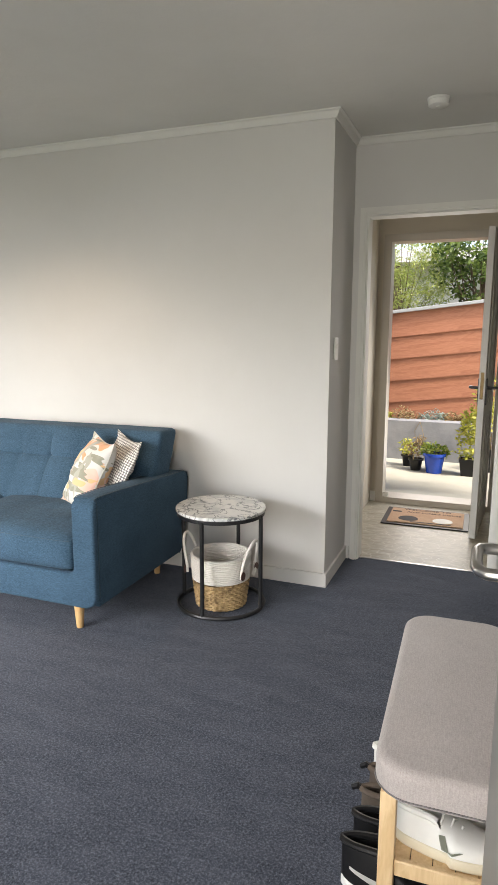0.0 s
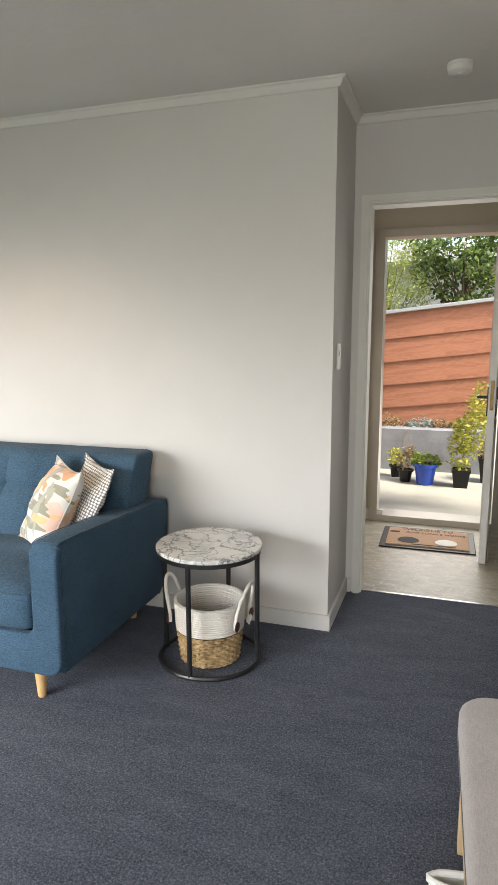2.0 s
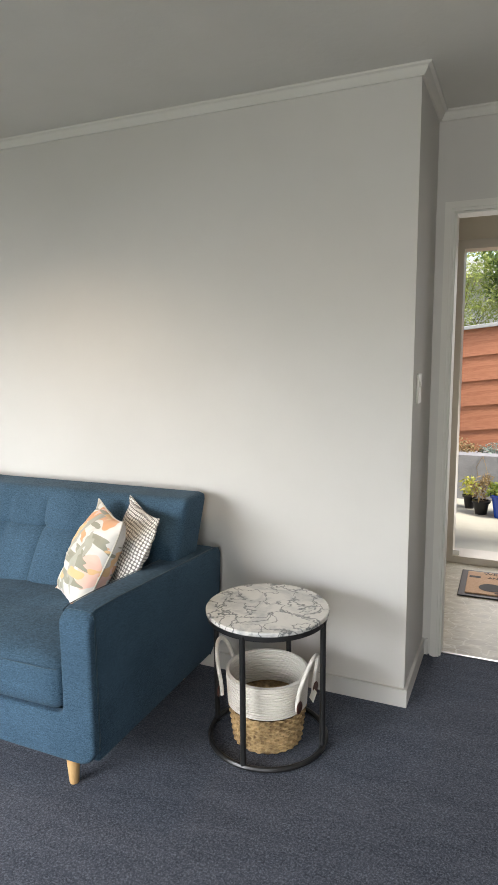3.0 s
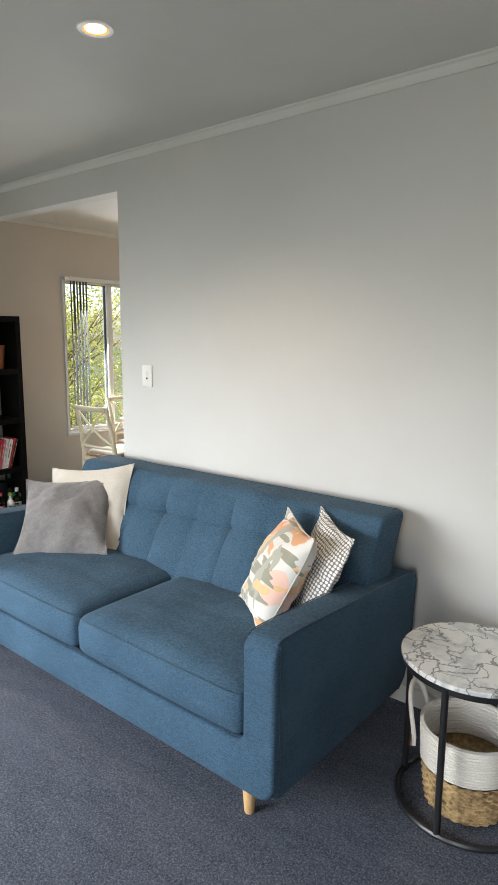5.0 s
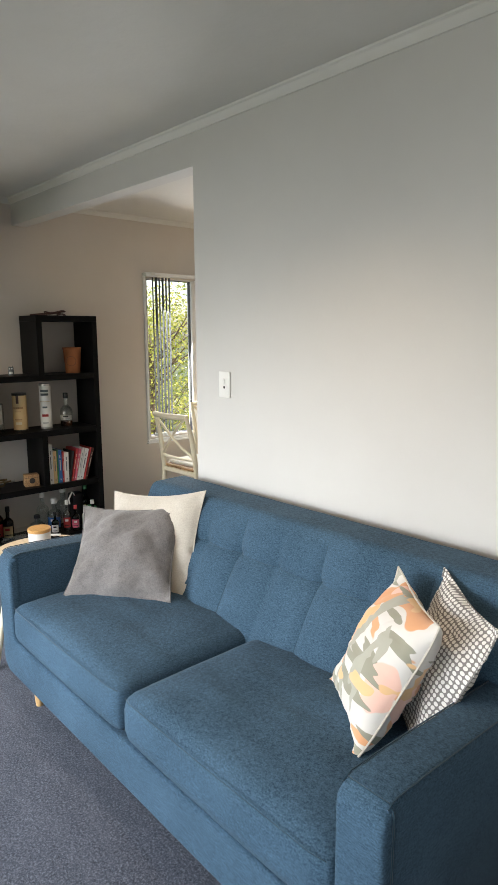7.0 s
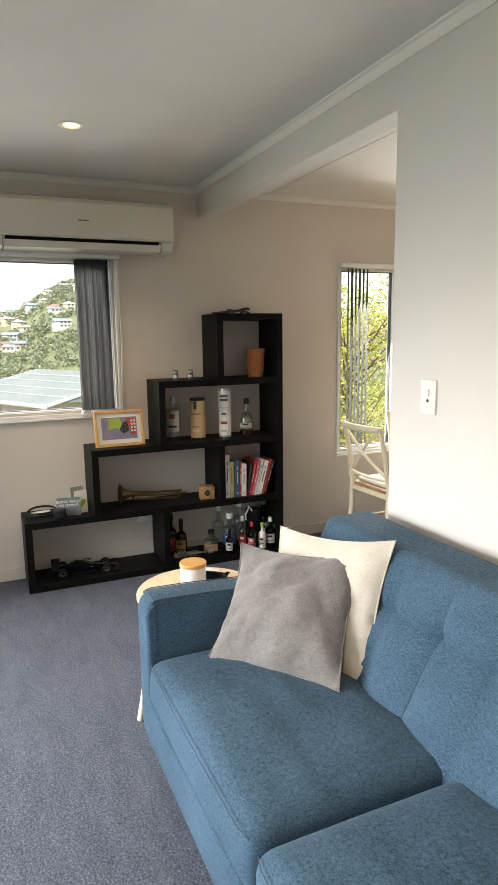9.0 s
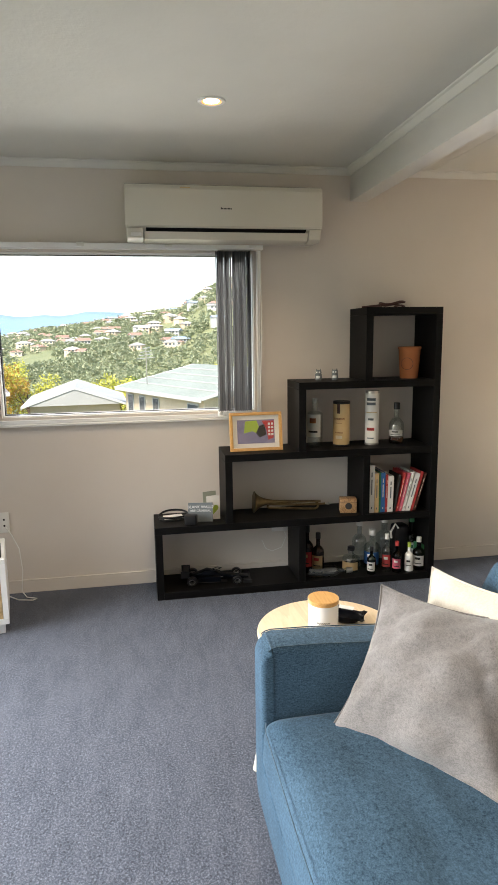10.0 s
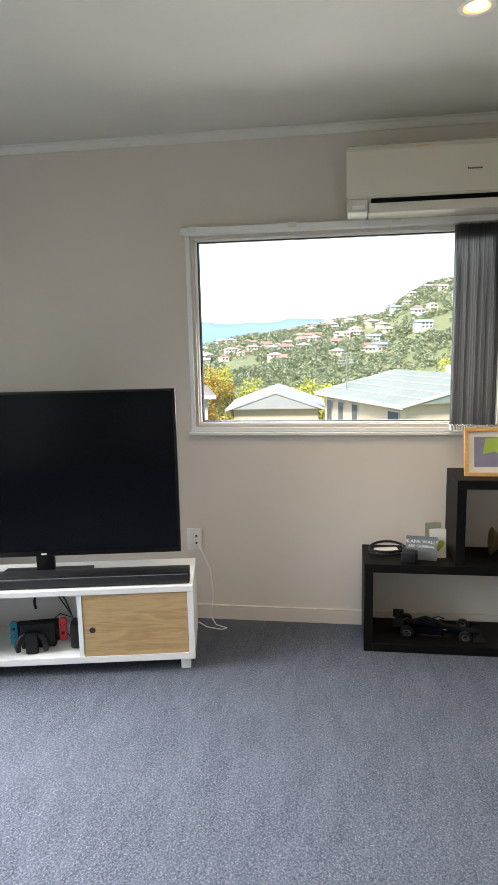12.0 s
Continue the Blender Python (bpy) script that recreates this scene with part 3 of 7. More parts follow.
def window(name, y0, y1, z0, z1, mullions, label):
    """White aluminium window in the far wall: trim, frame, panes."""
    w = thing(name, label, "window", kind="structure")
    bm = None
    t = 0.044
    e, inner = 0.022, None
    for a, b, c, d in ((y0, y1, z1 - e, z1), (y0, y1, z0, z0 + e), (y0, y0 + e, z0 + e, z1 - e), (y1 - e, y1, z0 + e, z1 - e)):
        bm = box(FAR - 0.118, FAR + 0.014, a, b, c, d, 0.003, 1, bm)
    for a, b, c, d in ((y0 + e, y1 - e, z1 - t, z1 - e), (y0 + e, y1 - e, z0 + e, z0 + t), (y0 + e, y0 + t, z0 + t, z1 - t), (y1 - t, y1 - e, z0 + t, z1 - t)):
        inner = box(FAR - 0.10, FAR - 0.022, a, b, c, d, 0.003, 1, inner)
    part("window_frame", bm, ALU, w)
    part("sash_frame", inner, ALU, w)
    part("window_sill", box(FAR - 0.10, FAR + 0.028, y0 - 0.01, y1 + 0.01, z0 - 0.014, z0 - 0.0005, 0.003, 1), TRIM, w)
    ys = [y0 + t] + list(mullions) + [y1 - t]
    for k in range(len(ys) - 1):
        a, b = ys[k] + (0.028 if k else 0), ys[k + 1] - (0.028 if k < len(ys) - 2 else 0)
        seal = None
        for q in ((a, b, z1 - t - 0.004, z1 - t), (a, b, z0 + t, z0 + t + 0.004), (a, a + 0.005, z0 + t + 0.004, z1 - t - 0.004), (b - 0.005, b, z0 + t + 0.004, z1 - t - 0.004)):
            seal = box(FAR - 0.085, FAR - 0.055, *q, bm=seal)
        part("glazing_seal", seal, DARKALU, w)
        pane = part("pane", box(FAR - 0.073, FAR - 0.068, a + 0.005, b - 0.005, z0 + t + 0.004, z1 - t - 0.004), PANE, w)
        pane.visible_shadow = False
        if k:
            part("mullion", box(FAR - 0.10, FAR - 0.03, ys[k] - 0.028, ys[k] + 0.028, z0 + t, z1 - t, 0.003, 1), ALU, w)
    return w


window("window_1", 1.178, 2.677, 0.985, 1.95, [], "white aluminium window with a single large pane")
window("window_2", 4.248, 5.79, 0.578, 1.955, [4.785], "tall white aluminium window in the dining room")


def slider():
    w = thing("window_3", "wide white aluminium sliding door, shut", "sliding door", kind="structure")
    bm = None
    for a, b, c, d in ((-4.75, -1.45, 0, 0.05), (-4.75, -1.45, 1.95, 2.0), (-4.75, -4.69, 0.05, 1.95), (-1.51, -1.45, 0.05, 1.95), (-3.14, -3.06, 0.05, 1.95)):
        bm = box(a, b, SY - 0.10, SY - 0.05, c, d, bm=bm)
    part("window_frame", bm, ALU, w)
    for a, b in ((-4.69, -3.14), (-3.06, -1.51)):
        p = part("pane", box(a, b, SY - 0.078, SY - 0.073, 0.05, 1.95), PANE, w)
        p.visible_shadow = False


slider()


# ---- soft shapes ----
def padded(x0, x1, y0, y1, z0, z1, r, step=0.05):
    """A closed block of fine quads with edges rounded by r, ready to be pushed into shape."""
    def lines(a, b):
        n = max(1, round((b - a - 2 * r) / step))
        return [a, a + 0.3 * r] + [a + r + (b - a - 2 * r) * i / n for i in range(n + 1)] + [b - 0.3 * r, b]
    xs, ys, zs = lines(x0, x1), lines(y0, y1), lines(z0, z1)
    bm = bmesh.new()
    seen = {}

    def vert(p):
        k = tuple(round(c, 6) for c in p)
        if k not in seen:
            q = Vector(p)
            inner = Vector((min(max(q.x, x0 + r), x1 - r), min(max(q.y, y0 + r), y1 - r), min(max(q.z, z0 + r), z1 - r)))
            d = q - inner
            seen[k] = bm.verts.new(inner + d.normalized() * r if d.length > 1e-7 else q)
        return seen[k]

    def sheet(us, vs, put):
        for i in range(len(us) - 1):
            for j in range(len(vs) - 1):
                bm.faces.new([vert(put(us[a], vs[b])) for a, b in ((i, j), (i + 1, j), (i + 1, j + 1), (i, j + 1))])
    for z in (z0, z1):
        sheet(xs, ys, lambda u, v, z=z: (u, v, z))
    for y in (y0, y1):
        sheet(xs, zs, lambda u, v, y=y: (u, y, v))
    for x in (x0, x1):
        sheet(ys, zs, lambda u, v, x=x: (x, u, v))
    bmesh.ops.recalc_face_normals(bm, faces=bm.faces)
    return bm


def pillow(w, h, t, seed, n=34, crease=0.013, ears=0.0):
    """A stuffed square cushion lying in x-y with puffed faces and pointed corners."""
    bm = bmesh.new()
    rows = {}
    for s in (1, -1):
        for i in range(n + 1):
            for j in range(n + 1):
                u, v = 2 * i / n - 1, 2 * j / n - 1
                rim = i in (0, n) or j in (0, n)
                if rim and s < 0:
                    rows[s, i, j] = rows[1, i, j]
                    continue
                x = u * w / 2 * (1 - 0.11 * (1 - v * v))
                y = v * h / 2 * (1 - 0.11 * (1 - u * u))
                puff = ((1 - u ** 2) * (1 - v ** 2)) ** 0.55
                z = s * t / 2 * puff
                k = Vector((x * 9 + seed, y * 9, s * 3 + seed))
                f = 0 if rim else 1
                fold = abs(noise.noise(Vector((x * 7 + y * 5 + seed, y * 16 - x * 9, seed))))
                z += s * f * crease * (noise.noise(k) + 0.35 * noise.noise(k * 3.1) - 0.9 * max(0, 0.18 - fold) / 0.18 * 0.5)
                x += 0.4 * crease * noise.noise(k * 0.8 + Vector((5, 0, 0)))
                y += 0.4 * crease * noise.noise(k * 0.8 + Vector((0, 7, 0)))
                z += ears * abs(u * v) ** 3
                rows[s, i, j] = bm.verts.new((x, y, z))
    for s in (1, -1):
        for i in range(n):
            for j in range(n):
                q = [rows[s, i, j], rows[s, i + 1, j], rows[s, i + 1, j + 1], rows[s, i, j + 1]]
                bm.faces.new(q)
    return bm


def seam(w, h, r=0.003, ears=0.0):
    pts = []
    n = 20
    for side in range(4):
        for i in range(n):
            s = 2 * i / n - 1
            u, v = ((s, -1), (1, s), (-s, 1), (-1, -s))[side]
            pts.append((u * w / 2 * (1 - 0.11 * (1 - v * v)), v * h / 2 * (1 - 0.11 * (1 - u * u)), ears * abs(u * v) ** 3))
    return tube(pts, r, 5, closed=True)


def basis(c, u, v):
    u = Vector(u).normalized()
    v = Vector(v)
    v = (v - u * v.dot(u)).normalized()
    n = u.cross(v)
    m = Matrix((u, v, n)).transposed().to_4x4()
    m.translation = Vector(c)
    return m


# ---- sofa ----
def sofa():
    s = thing("sofa", "dark teal-blue fabric two-seat sofa with tufted back on tapered wooden legs", "sofa", pose(-2.225, 2.72, 0))
    arm = [(-0.436, 0.150), (-0.436, 0.6255), (-0.425, 0.6325), (-0.41, 0.6365), (-0.30, 0.634), (0.40, 0.592), (0.435, 0.58), (0.45, 0.55), (0.43, 0.30), (0.385, 0.17), (0.34, 0.138), (-0.42, 0.138)]
    for sx in (-1, 1):
        x0, x1 = (0.818, 0.93) if sx > 0 else (-0.93, -0.818)
        a = part("armrest", extrude(arm, x0, x1, axis="x", r=0.012), BLUE, s)
        for x in (x0, x1):
            part("piping", tube([(x + (-0.004 if x > (x0 + x1) / 2 else 0.004), y, z) for y, z in arm[1:11]], 0.0018, 5), PIPING, a)
    # front panel: a U that runs down one arm, along the base and up the other
    half = [(0.0, 0.132)] + arc_points(0.932 - 0.065, 0.132 + 0.065, 0.065, -90, 0) + arc_points(0.932 - 0.030, 0.638 - 0.030, 0.030, 0, 90) + arc_points(0.816 + 0.024, 0.638 - 0.024, 0.024, 90, 180) + arc_points(0.816 - 0.035, 0.288 + 0.035, 0.035, 0, -90) + [(0.0, 0.288)]
    outline = half + [(-x, z) for x, z in reversed(half[1:-1])]
    bm = extrude(outline, -0.456, -0.424, axis="y")
    bmesh.ops.recalc_face_normals(bm, faces=bm.faces)
    bmesh.ops.bevel(bm, geom=[e for e in bm.edges if all(v.co.y < -0.45 for v in e.verts)], offset=0.0135, segments=4, profile=0.5, affect="EDGES")
    for v in bm.verts:
        d = max(0.0, -0.406 - v.co.y)
        v.co.z -= (0.05 - math.sqrt(max(0.0, 0.0025 - d * d))) * min(1.0, max(0.0, (v.co.z - 0.56) / 0.07))
    panel = part("front_panel", bm, BLUE, s)
    edge = half[1:24]
    for sx in (-1, 1):
        part("piping", tube([(sx * (x + 0.0015), -0.4265, min(z, 0.632)) for x, z in edge if z < 0.634], 0.0022, 5), PIPING, panel)
    part("base_frame", box(-0.82, 0.82, -0.355, 0.36, 0.136, 0.28, 0.01), PIPING, s)
    for k, (x0, x1) in enumerate(((-0.816, -0.003), (0.003, 0.816))):
        bm = padded(x0, x1, -0.462, 0.12, 0.291, 0.445, 0.045, 0.020)
        cx, hx = (x0 + x1) / 2, (x1 - x0) / 2
        for v in bm.verts:
            u, w = (v.co.x - cx) / hx, (v.co.y + 0.166) / 0.286
            if v.co.z > 0.36:
                f = max(0, 1 - u ** 4) * max(0, 1 - w ** 4)
                p = v.co
                wr = noise.noise(Vector((p.x * 5 + k * 3, p.y * 16, 0.3))) * 0.005 + noise.noise(Vector((p.x * 11 + k, p.y * 5, 2.0))) * 0.004 - 0.003 * max(0.0, 1 - abs(noise.noise(Vector((p.x * 3 + p.y * 2 + k, p.y * 8 - p.x * 4, 4.0)))) / 0.07)
                v.co.z += 0.028 * f + 1.1 * wr * f
            elif abs(w) > 0.9:
                v.co.y += 0.006 * (1 - u ** 2) * (-1 if w < 0 else 1)
        c = part("seat_cushion", bm, BLUE, s)
        for z in (0.436,):
            part("piping", tube([(x0 + 0.02, -0.450, z - 0.002), (x0 + 0.06, -0.4595, z), (cx, -0.4635, z + 0.001), (x1 - 0.06, -0.4595, z), (x1 - 0.02, -0.450, z - 0.002)], 0.0013, 5), PIPING, c)
    # tufted back: seams every 0.2 m, buttons on the middle seam
    bm = padded(-0.885, 0.885, 0.0, 0.22, 0.30, 0.815, 0.03, 0.016)
    for v in bm.verts:
        p = v.co
        if p.y < 0.10 and p.z > 0.36:
            dx = abs((p.x + 0.9) % 0.2 - 0.1)
            dz = abs(p.z - 0.655)
            inner = min(1, max(0, (0.80 - p.z) / 0.05)) * min(1, max(0, (0.76 - abs(p.x)) / 0.05))
            near = math.exp(-(p.z - 0.655) ** 2 / 0.02)
            dip = 0.014 * math.exp(-dx / 0.014) * (0.3 + 0.7 * near) + 0.014 * math.exp(-dz / 0.016) + 0.018 * math.exp(-math.hypot(dx, dz) / 0.03)
            p.y += (dip - 0.014 * (1 - math.exp(-dx / 0.05)) * (1 - math.exp(-dz / 0.07))) * inner
        p.y += max(0, p.z - 0.40) * (0.50 - 0.08 * min(1, max(0, p.y / 0.22)))
        p.z += 0.012 * (p.x + 0.9) / 1.8 + 0.002 * noise.noise(p * 7)

    def back_dip(x, z):
        dx, dz = abs((x + 0.9) % 0.2 - 0.1), abs(z - 0.655)
        near = math.exp(-dz ** 2 / 0.02)
        dip = 0.014 * math.exp(-dx / 0.014) * (0.3 + 0.7 * near) + 0.014 * math.exp(-dz / 0.016) + 0.018 * math.exp(-math.hypot(dx, dz) / 0.03)
        return (dip - 0.014 * (1 - math.exp(-dx / 0.05)) * (1 - math.exp(-dz / 0.07))) * 0.95 * min(1, max(0, (0.80 - z) / 0.05))

    b = part("backrest", bm, BLUE, s, at=pose(0, 0.035, 0))
    for k in range(-3, 4):
        x = k * 0.2
        line = [(x, back_dip(x, z) + max(0, z - 0.40) * 0.50, z + 0.012 * (x + 0.9) / 1.8) for z in [0.44 + 0.01 * i for i in range(35)]]
        part("seam", tube(line, 0.0016, 4), PIPING, b)
    part("seam", tube([(0.01 * u, back_dip(0.01 * u, 0.655) + 0.255 * 0.50, 0.655 + 0.012 * (0.01 * u + 0.9) / 1.8) for u in range(-70, 71)], 0.0016, 4), PIPING, b)
    for sx in (-0.785, 0.785):
        for sy in (-0.38, 0.335):
            h = 0.14
            part("leg", lathe([(0, 0), (0.0145, 0), (0.016, 0.004), (0.026, h), (0, h)], 16), BEECH, s, at=pose(sx, sy, 0), label="tapered beech leg")
    return s


sofa()


def cushion(label, m, w, h, t, mat, edge, seed, crease=0.013, ears=0.02):
    c = solid("cushion", pillow(w, h, t, seed, crease=crease, ears=ears), mat, label, "cushion", at=m, angle=60)
    part("edge_seam", seam(w, h, ears=ears), edge, c)
    return c


cushion("grey woven linen cushion leaning on the cream one", basis((-2.862, 2.672, 0.604), (0.78, 0.60, 0.06), (-0.27, 0.36, 0.50)), 0.45, 0.415, 0.15, GREYC, GREYC, 1.0, 0.016, 0.014)
cushion("cream cotton cushion with a piped edge leaning on the sofa back", basis((-2.872, 2.80, 0.600), (0.45, 0.15, 0.06), (-0.10, 0.17, 0.44)), 0.495, 0.465, 0.13, CREAMC, CREAMC, 4.0, 0.013, 0.0)
cushion("white cotton cushion with painted orange and olive leaves", basis((-1.622, 2.715, 0.628), (0.77, -0.63, -0.04), (0.20, 0.40, 0.82)), 0.345, 0.40, 0.18, FLORAL, CREAMC, 7.0)
cushion("grey cushion with rows of white spots behind the leafy one", basis((-1.518, 2.795, 0.638), (0.77, -0.63, -0.04), (0.20, 0.40, 0.82)), 0.355, 0.385, 0.09, DOTTED, DOTTED, 9.0)


# ---- round marble table and basket ----
def marble_table():
    t = thing("side_table", "round side table with veined white marble top and black frame", "side table", pose(-0.943, 2.828, 0))
    part("tabletop", lathe([(0, 0.487), (0.219, 0.487), (0.222, 0.490), (0.222, 0.500), (0.219, 0.503), (0, 0.503)], 72), MARBLE, t, "white marble top with grey veins")
    part("top_ring", lathe([(0.206, 0.468), (0.216, 0.468), (0.216, 0.4865), (0.206, 0.4865), (0.206, 0.468)], 64), BLACKM, t)
    part("base_ring", tube(arc((0, 0, 0.0100), 0.213, 0, 354, 59), 0.0100, 8, closed=True), BLACKM, t)
    for k in range(4):
        a = radians(90 * k - 1.6)
        part("leg", tube([(0.211 * math.cos(a), 0.211 * math.sin(a), z) for z in (0.004, 0.48)], 0.0105, 10), BLACKM, t)


marble_table()


def basket():
    b = thing("basket", "white rope and seagrass basket with loop handles inside the table", "basket", pose(-0.945, 2.83, 0.0))
    low = [(0, 0.004)]
    for i in range(12):
        z0, r = 0.004 + i * 0.0115, 0.122 + 0.016 * i / 11
        low += [(r, z0), (r + 0.005, z0 + 0.003), (r + 0.005, z0 + 0.008)]
    bm = lathe(low, 150)
    for v in bm.verts:
        a = math.atan2(v.co.y, v.co.x)
        if v.co.xy.length > 0.1:
            row = int((v.co.z - 0.004) / 0.0115)
            k = 1 + 0.022 * math.sin(a * 25 + row * math.pi)
            v.co.x *= k
            v.co.y *= k
    part("woven_base", bm, SEAGRASS, b, "woven natural seagrass lower half")
    up = []
    for i in range(13):
        z0, r = 0.142 + i * 0.0095, 0.142 + 0.006 * i / 12
        up += [(r, z0), (r + 0.004, z0 + 0.0025), (r + 0.004, z0 + 0.007)]
    top = up[-1][1]
    up += [(0.140, top + 0.002)]
    for i in range(12, -1, -1):
        z0, r = 0.142 + i * 0.0095, 0.134 + 0.006 * i / 12
        up += [(r, z0 + 0.007), (r - 0.003, z0 + 0.0045), (r, z0)]
    part("rope_wall", lathe(up, 64), COTTON, b, "coiled white cotton rope upper half")
    part("lining", lathe([(0.0, 0.128), (0.05, 0.132), (0.10, 0.128), (0.134, 0.140)], 48), SEAGRASS, b)
    for k, a in enumerate((186, -4)):
        u = Vector((math.cos(radians(a)), math.sin(radians(a)), 0))
        s = Vector((-u.y, u.x, 0))
        base = u * 0.151
        pts = [base + s * (0.075 * math.cos(radians(q))) + Vector((0, 0, 0.205 + 0.145 * max(0, math.sin(radians(q))) ** 0.8)) + u * 0.035 * math.sin(radians(q)) for q in range(0, 181, 10)]
        pts = [pts[0] - Vector((0, 0, 0.03))] + pts + [pts[-1] - Vector((0, 0, 0.03))]
        h = part("handle", tube(pts, 0.0075, 10), COTTON, b, "white rope loop handle")
        for sgn in (-1, 1):
            c = base + s * 0.075 * sgn + u * 0.006 + Vector((0, 0, 0.19))
            part("leather_patch", lathe([(0, 0), (0.02, 0), (0.022, 0.002), (0.02, 0.005), (0, 0.005)], 18), LEATHER, h, "dark brown leather patch", at=Matrix.Translation(c) @ u.to_track_quat("Z", "Y").to_matrix().to_4x4())
    u = Vector((math.cos(radians(12)), math.sin(radians(12)), 0))
    part("care_tag", box(-0.0008, 0.0008, -0.018, 0.018, -0.02, 0.02), PAPER, b, at=Matrix.Translation(u * 0.168 + Vector((0, 0, 0.175))) @ pose(0, 0, 0, 0, 20, 40))


basket()


# ---- stepped shelf ----
D0, D1 = FAR + 0.005, -4.863
STEPS = [2.022, 2.418, 2.836, 3.219]
LEVELS = [0.042, 0.421, 0.811, 1.197, 1.600]
YE, TH = 3.668, 0.040


def shelf_unit():
    s = thing("shelf_unit", "black-brown stepped open shelf unit against the wall", "shelf", pose(D0, YE, 0))
    org = Vector((D0, YE, 0))

    def board(name, y0, y1, z0, z1):
        part(name, box(0, D1 - D0, y0 - org.y, y1 - org.y, z0, z1, 0.0012, 1), BLACKWOOD, s)
    board("base_board", STEPS[0] + TH, YE - TH, 0.0, LEVELS[0])
    for k in range(1, 5):
        y0 = STEPS[max(0, k - 1)]
        board("shelf_board", y0, YE if k == 4 else YE - TH, LEVELS[k] - TH, LEVELS[k])
    board("side_panel", YE - TH, YE, 0.0, LEVELS[4] - TH)
    for k in range(4):
        board("side_panel", STEPS[k], STEPS[k] + TH, 0.0 if k == 0 else LEVELS[k], LEVELS[k + 1] - TH)
    board("divider", 2.836, 2.836 + TH, LEVELS[0], LEVELS[1] - TH)
    board("divider", 3.215, 3.215 + TH, LEVELS[1], LEVELS[2] - TH)


shelf_unit()


TOWARD = -33.0


def arc_band(r, z0, z1, a0, a1, n=16):
    """A thin curved sheet on a cylinder of radius r between two angles."""
    bm = bmesh.new()
    ring = []
    for i in range(n + 1):
        a = radians(a0 + (a1 - a0) * i / n)
        ring.append((bm.verts.new((r * math.cos(a), r * math.sin(a), z0)), bm.verts.new((r * math.cos(a), r * math.sin(a), z1))))
    for p, q in zip(ring, ring[1:]):
        bm.faces.new((p[0], q[0], q[1], p[1]))
    bmesh.ops.solidify(bm, geom=list(bm.faces), thickness=0.0006)
    return bm


def bottle(label, x, y, z, r, h, glass, cap, neck=0.3, nr=0.32, fill=None, tag=None, tag2=None, tagz=(0.15, 0.5), shoulder=0.12, name="bottle", ry=0.0):
    """A bottle with rounded foot, shoulder, neck, cap and a wrapped label."""
    b = thing(name, label, "bottle", pose(x, y, z, 0, 0, ry))
    hb, hn = h * (1 - neck - shoulder), h * (1 - neck)
    prof = [(0, 0.001), (r * 0.85, 0), (r * 0.97, h * 0.012), (r, h * 0.04), (r, hb), (r * 0.93, hb + (hn - hb) * 0.35), (r * 0.62, hb + (hn - hb) * 0.75), (r * nr, hn), (r * nr, h * 0.95), (r * nr * 1.15, h * 0.955), (r * nr * 1.15, h * 0.97), (0, h * 0.97)]
    part("glass_body", lathe(prof, 28), glass, b)
    if fill is not None:
        part("spirit", lathe([(0, 0.004), (r * 0.9, 0.004), (r * 0.93, h * 0.05), (r * 0.93, hb * fill[1]), (0, hb * fill[1])], 24), fill[0], b)
    c = r * nr * 1.22
    part("cap", lathe([(0, h * 1.0), (c * 0.92, h * 1.0), (c, h * 0.99), (c, h * 0.93), (c * 1.03, h * (1 - neck * 0.45)), (c * 0.9, h * (1 - neck * 0.45))], 20), cap, b)
    if tag is not None:
        z0, z1 = tagz[0] * h, tagz[1] * h
        lab = part("paper_label", arc_band(r * 1.02, z0, z1, TOWARD - 62, TOWARD + 62), tag, b)
        if tag2 is not None:
            part("printed_mark", arc_band(r * 1.035, z0 + (z1 - z0) * 0.62, z0 + (z1 - z0) * 0.84, TOWARD - 24, TOWARD + 24, 8), tag2, lab)
            part("printed_mark", arc_band(r * 1.035, z0 + (z1 - z0) * 0.2, z0 + (z1 - z0) * 0.28, TOWARD - 36, TOWARD + 36, 8), INK, lab)
    return b


def canister(label, x, y, z, r, h, mat, capmat, bands):
    c = thing("canister", label, "canister", pose(x, y, z))
    part("tube", lathe([(0, 0), (r, 0), (r, h), (0, h)], 36), mat, c)
    part("base_rim", lathe([(0, -0.0002), (r * 1.03, 0), (r * 1.03, 0.012), (r * 1.0, 0.012)], 36), capmat, c)
    part("lid", lathe([(r, h - 0.014), (r * 1.03, h - 0.014), (r * 1.03, h + 0.001), (r * 0.9, h + 0.002), (0, h + 0.001)], 36), capmat, c)
    for z0, z1, m, a0, a1 in bands:
        n = 16
        bm = bmesh.new()
        ring = []
        for i in range(n + 1):
            a = radians(a0 + (a1 - a0) * i / n)
            ring.append((bm.verts.new((r * 1.012 * math.cos(a), r * 1.012 * math.sin(a), z0 * h)), bm.verts.new((r * 1.012 * math.cos(a), r * 1.012 * math.sin(a), z1 * h))))
        for p, q in zip(ring, ring[1:]):
            bm.faces.new((p[0], q[0], q[1], p[1]))
        bmesh.ops.solidify(bm, geom=list(bm.faces), thickness=0.0006)
        part("printed_band", bm, m, c)
    return c


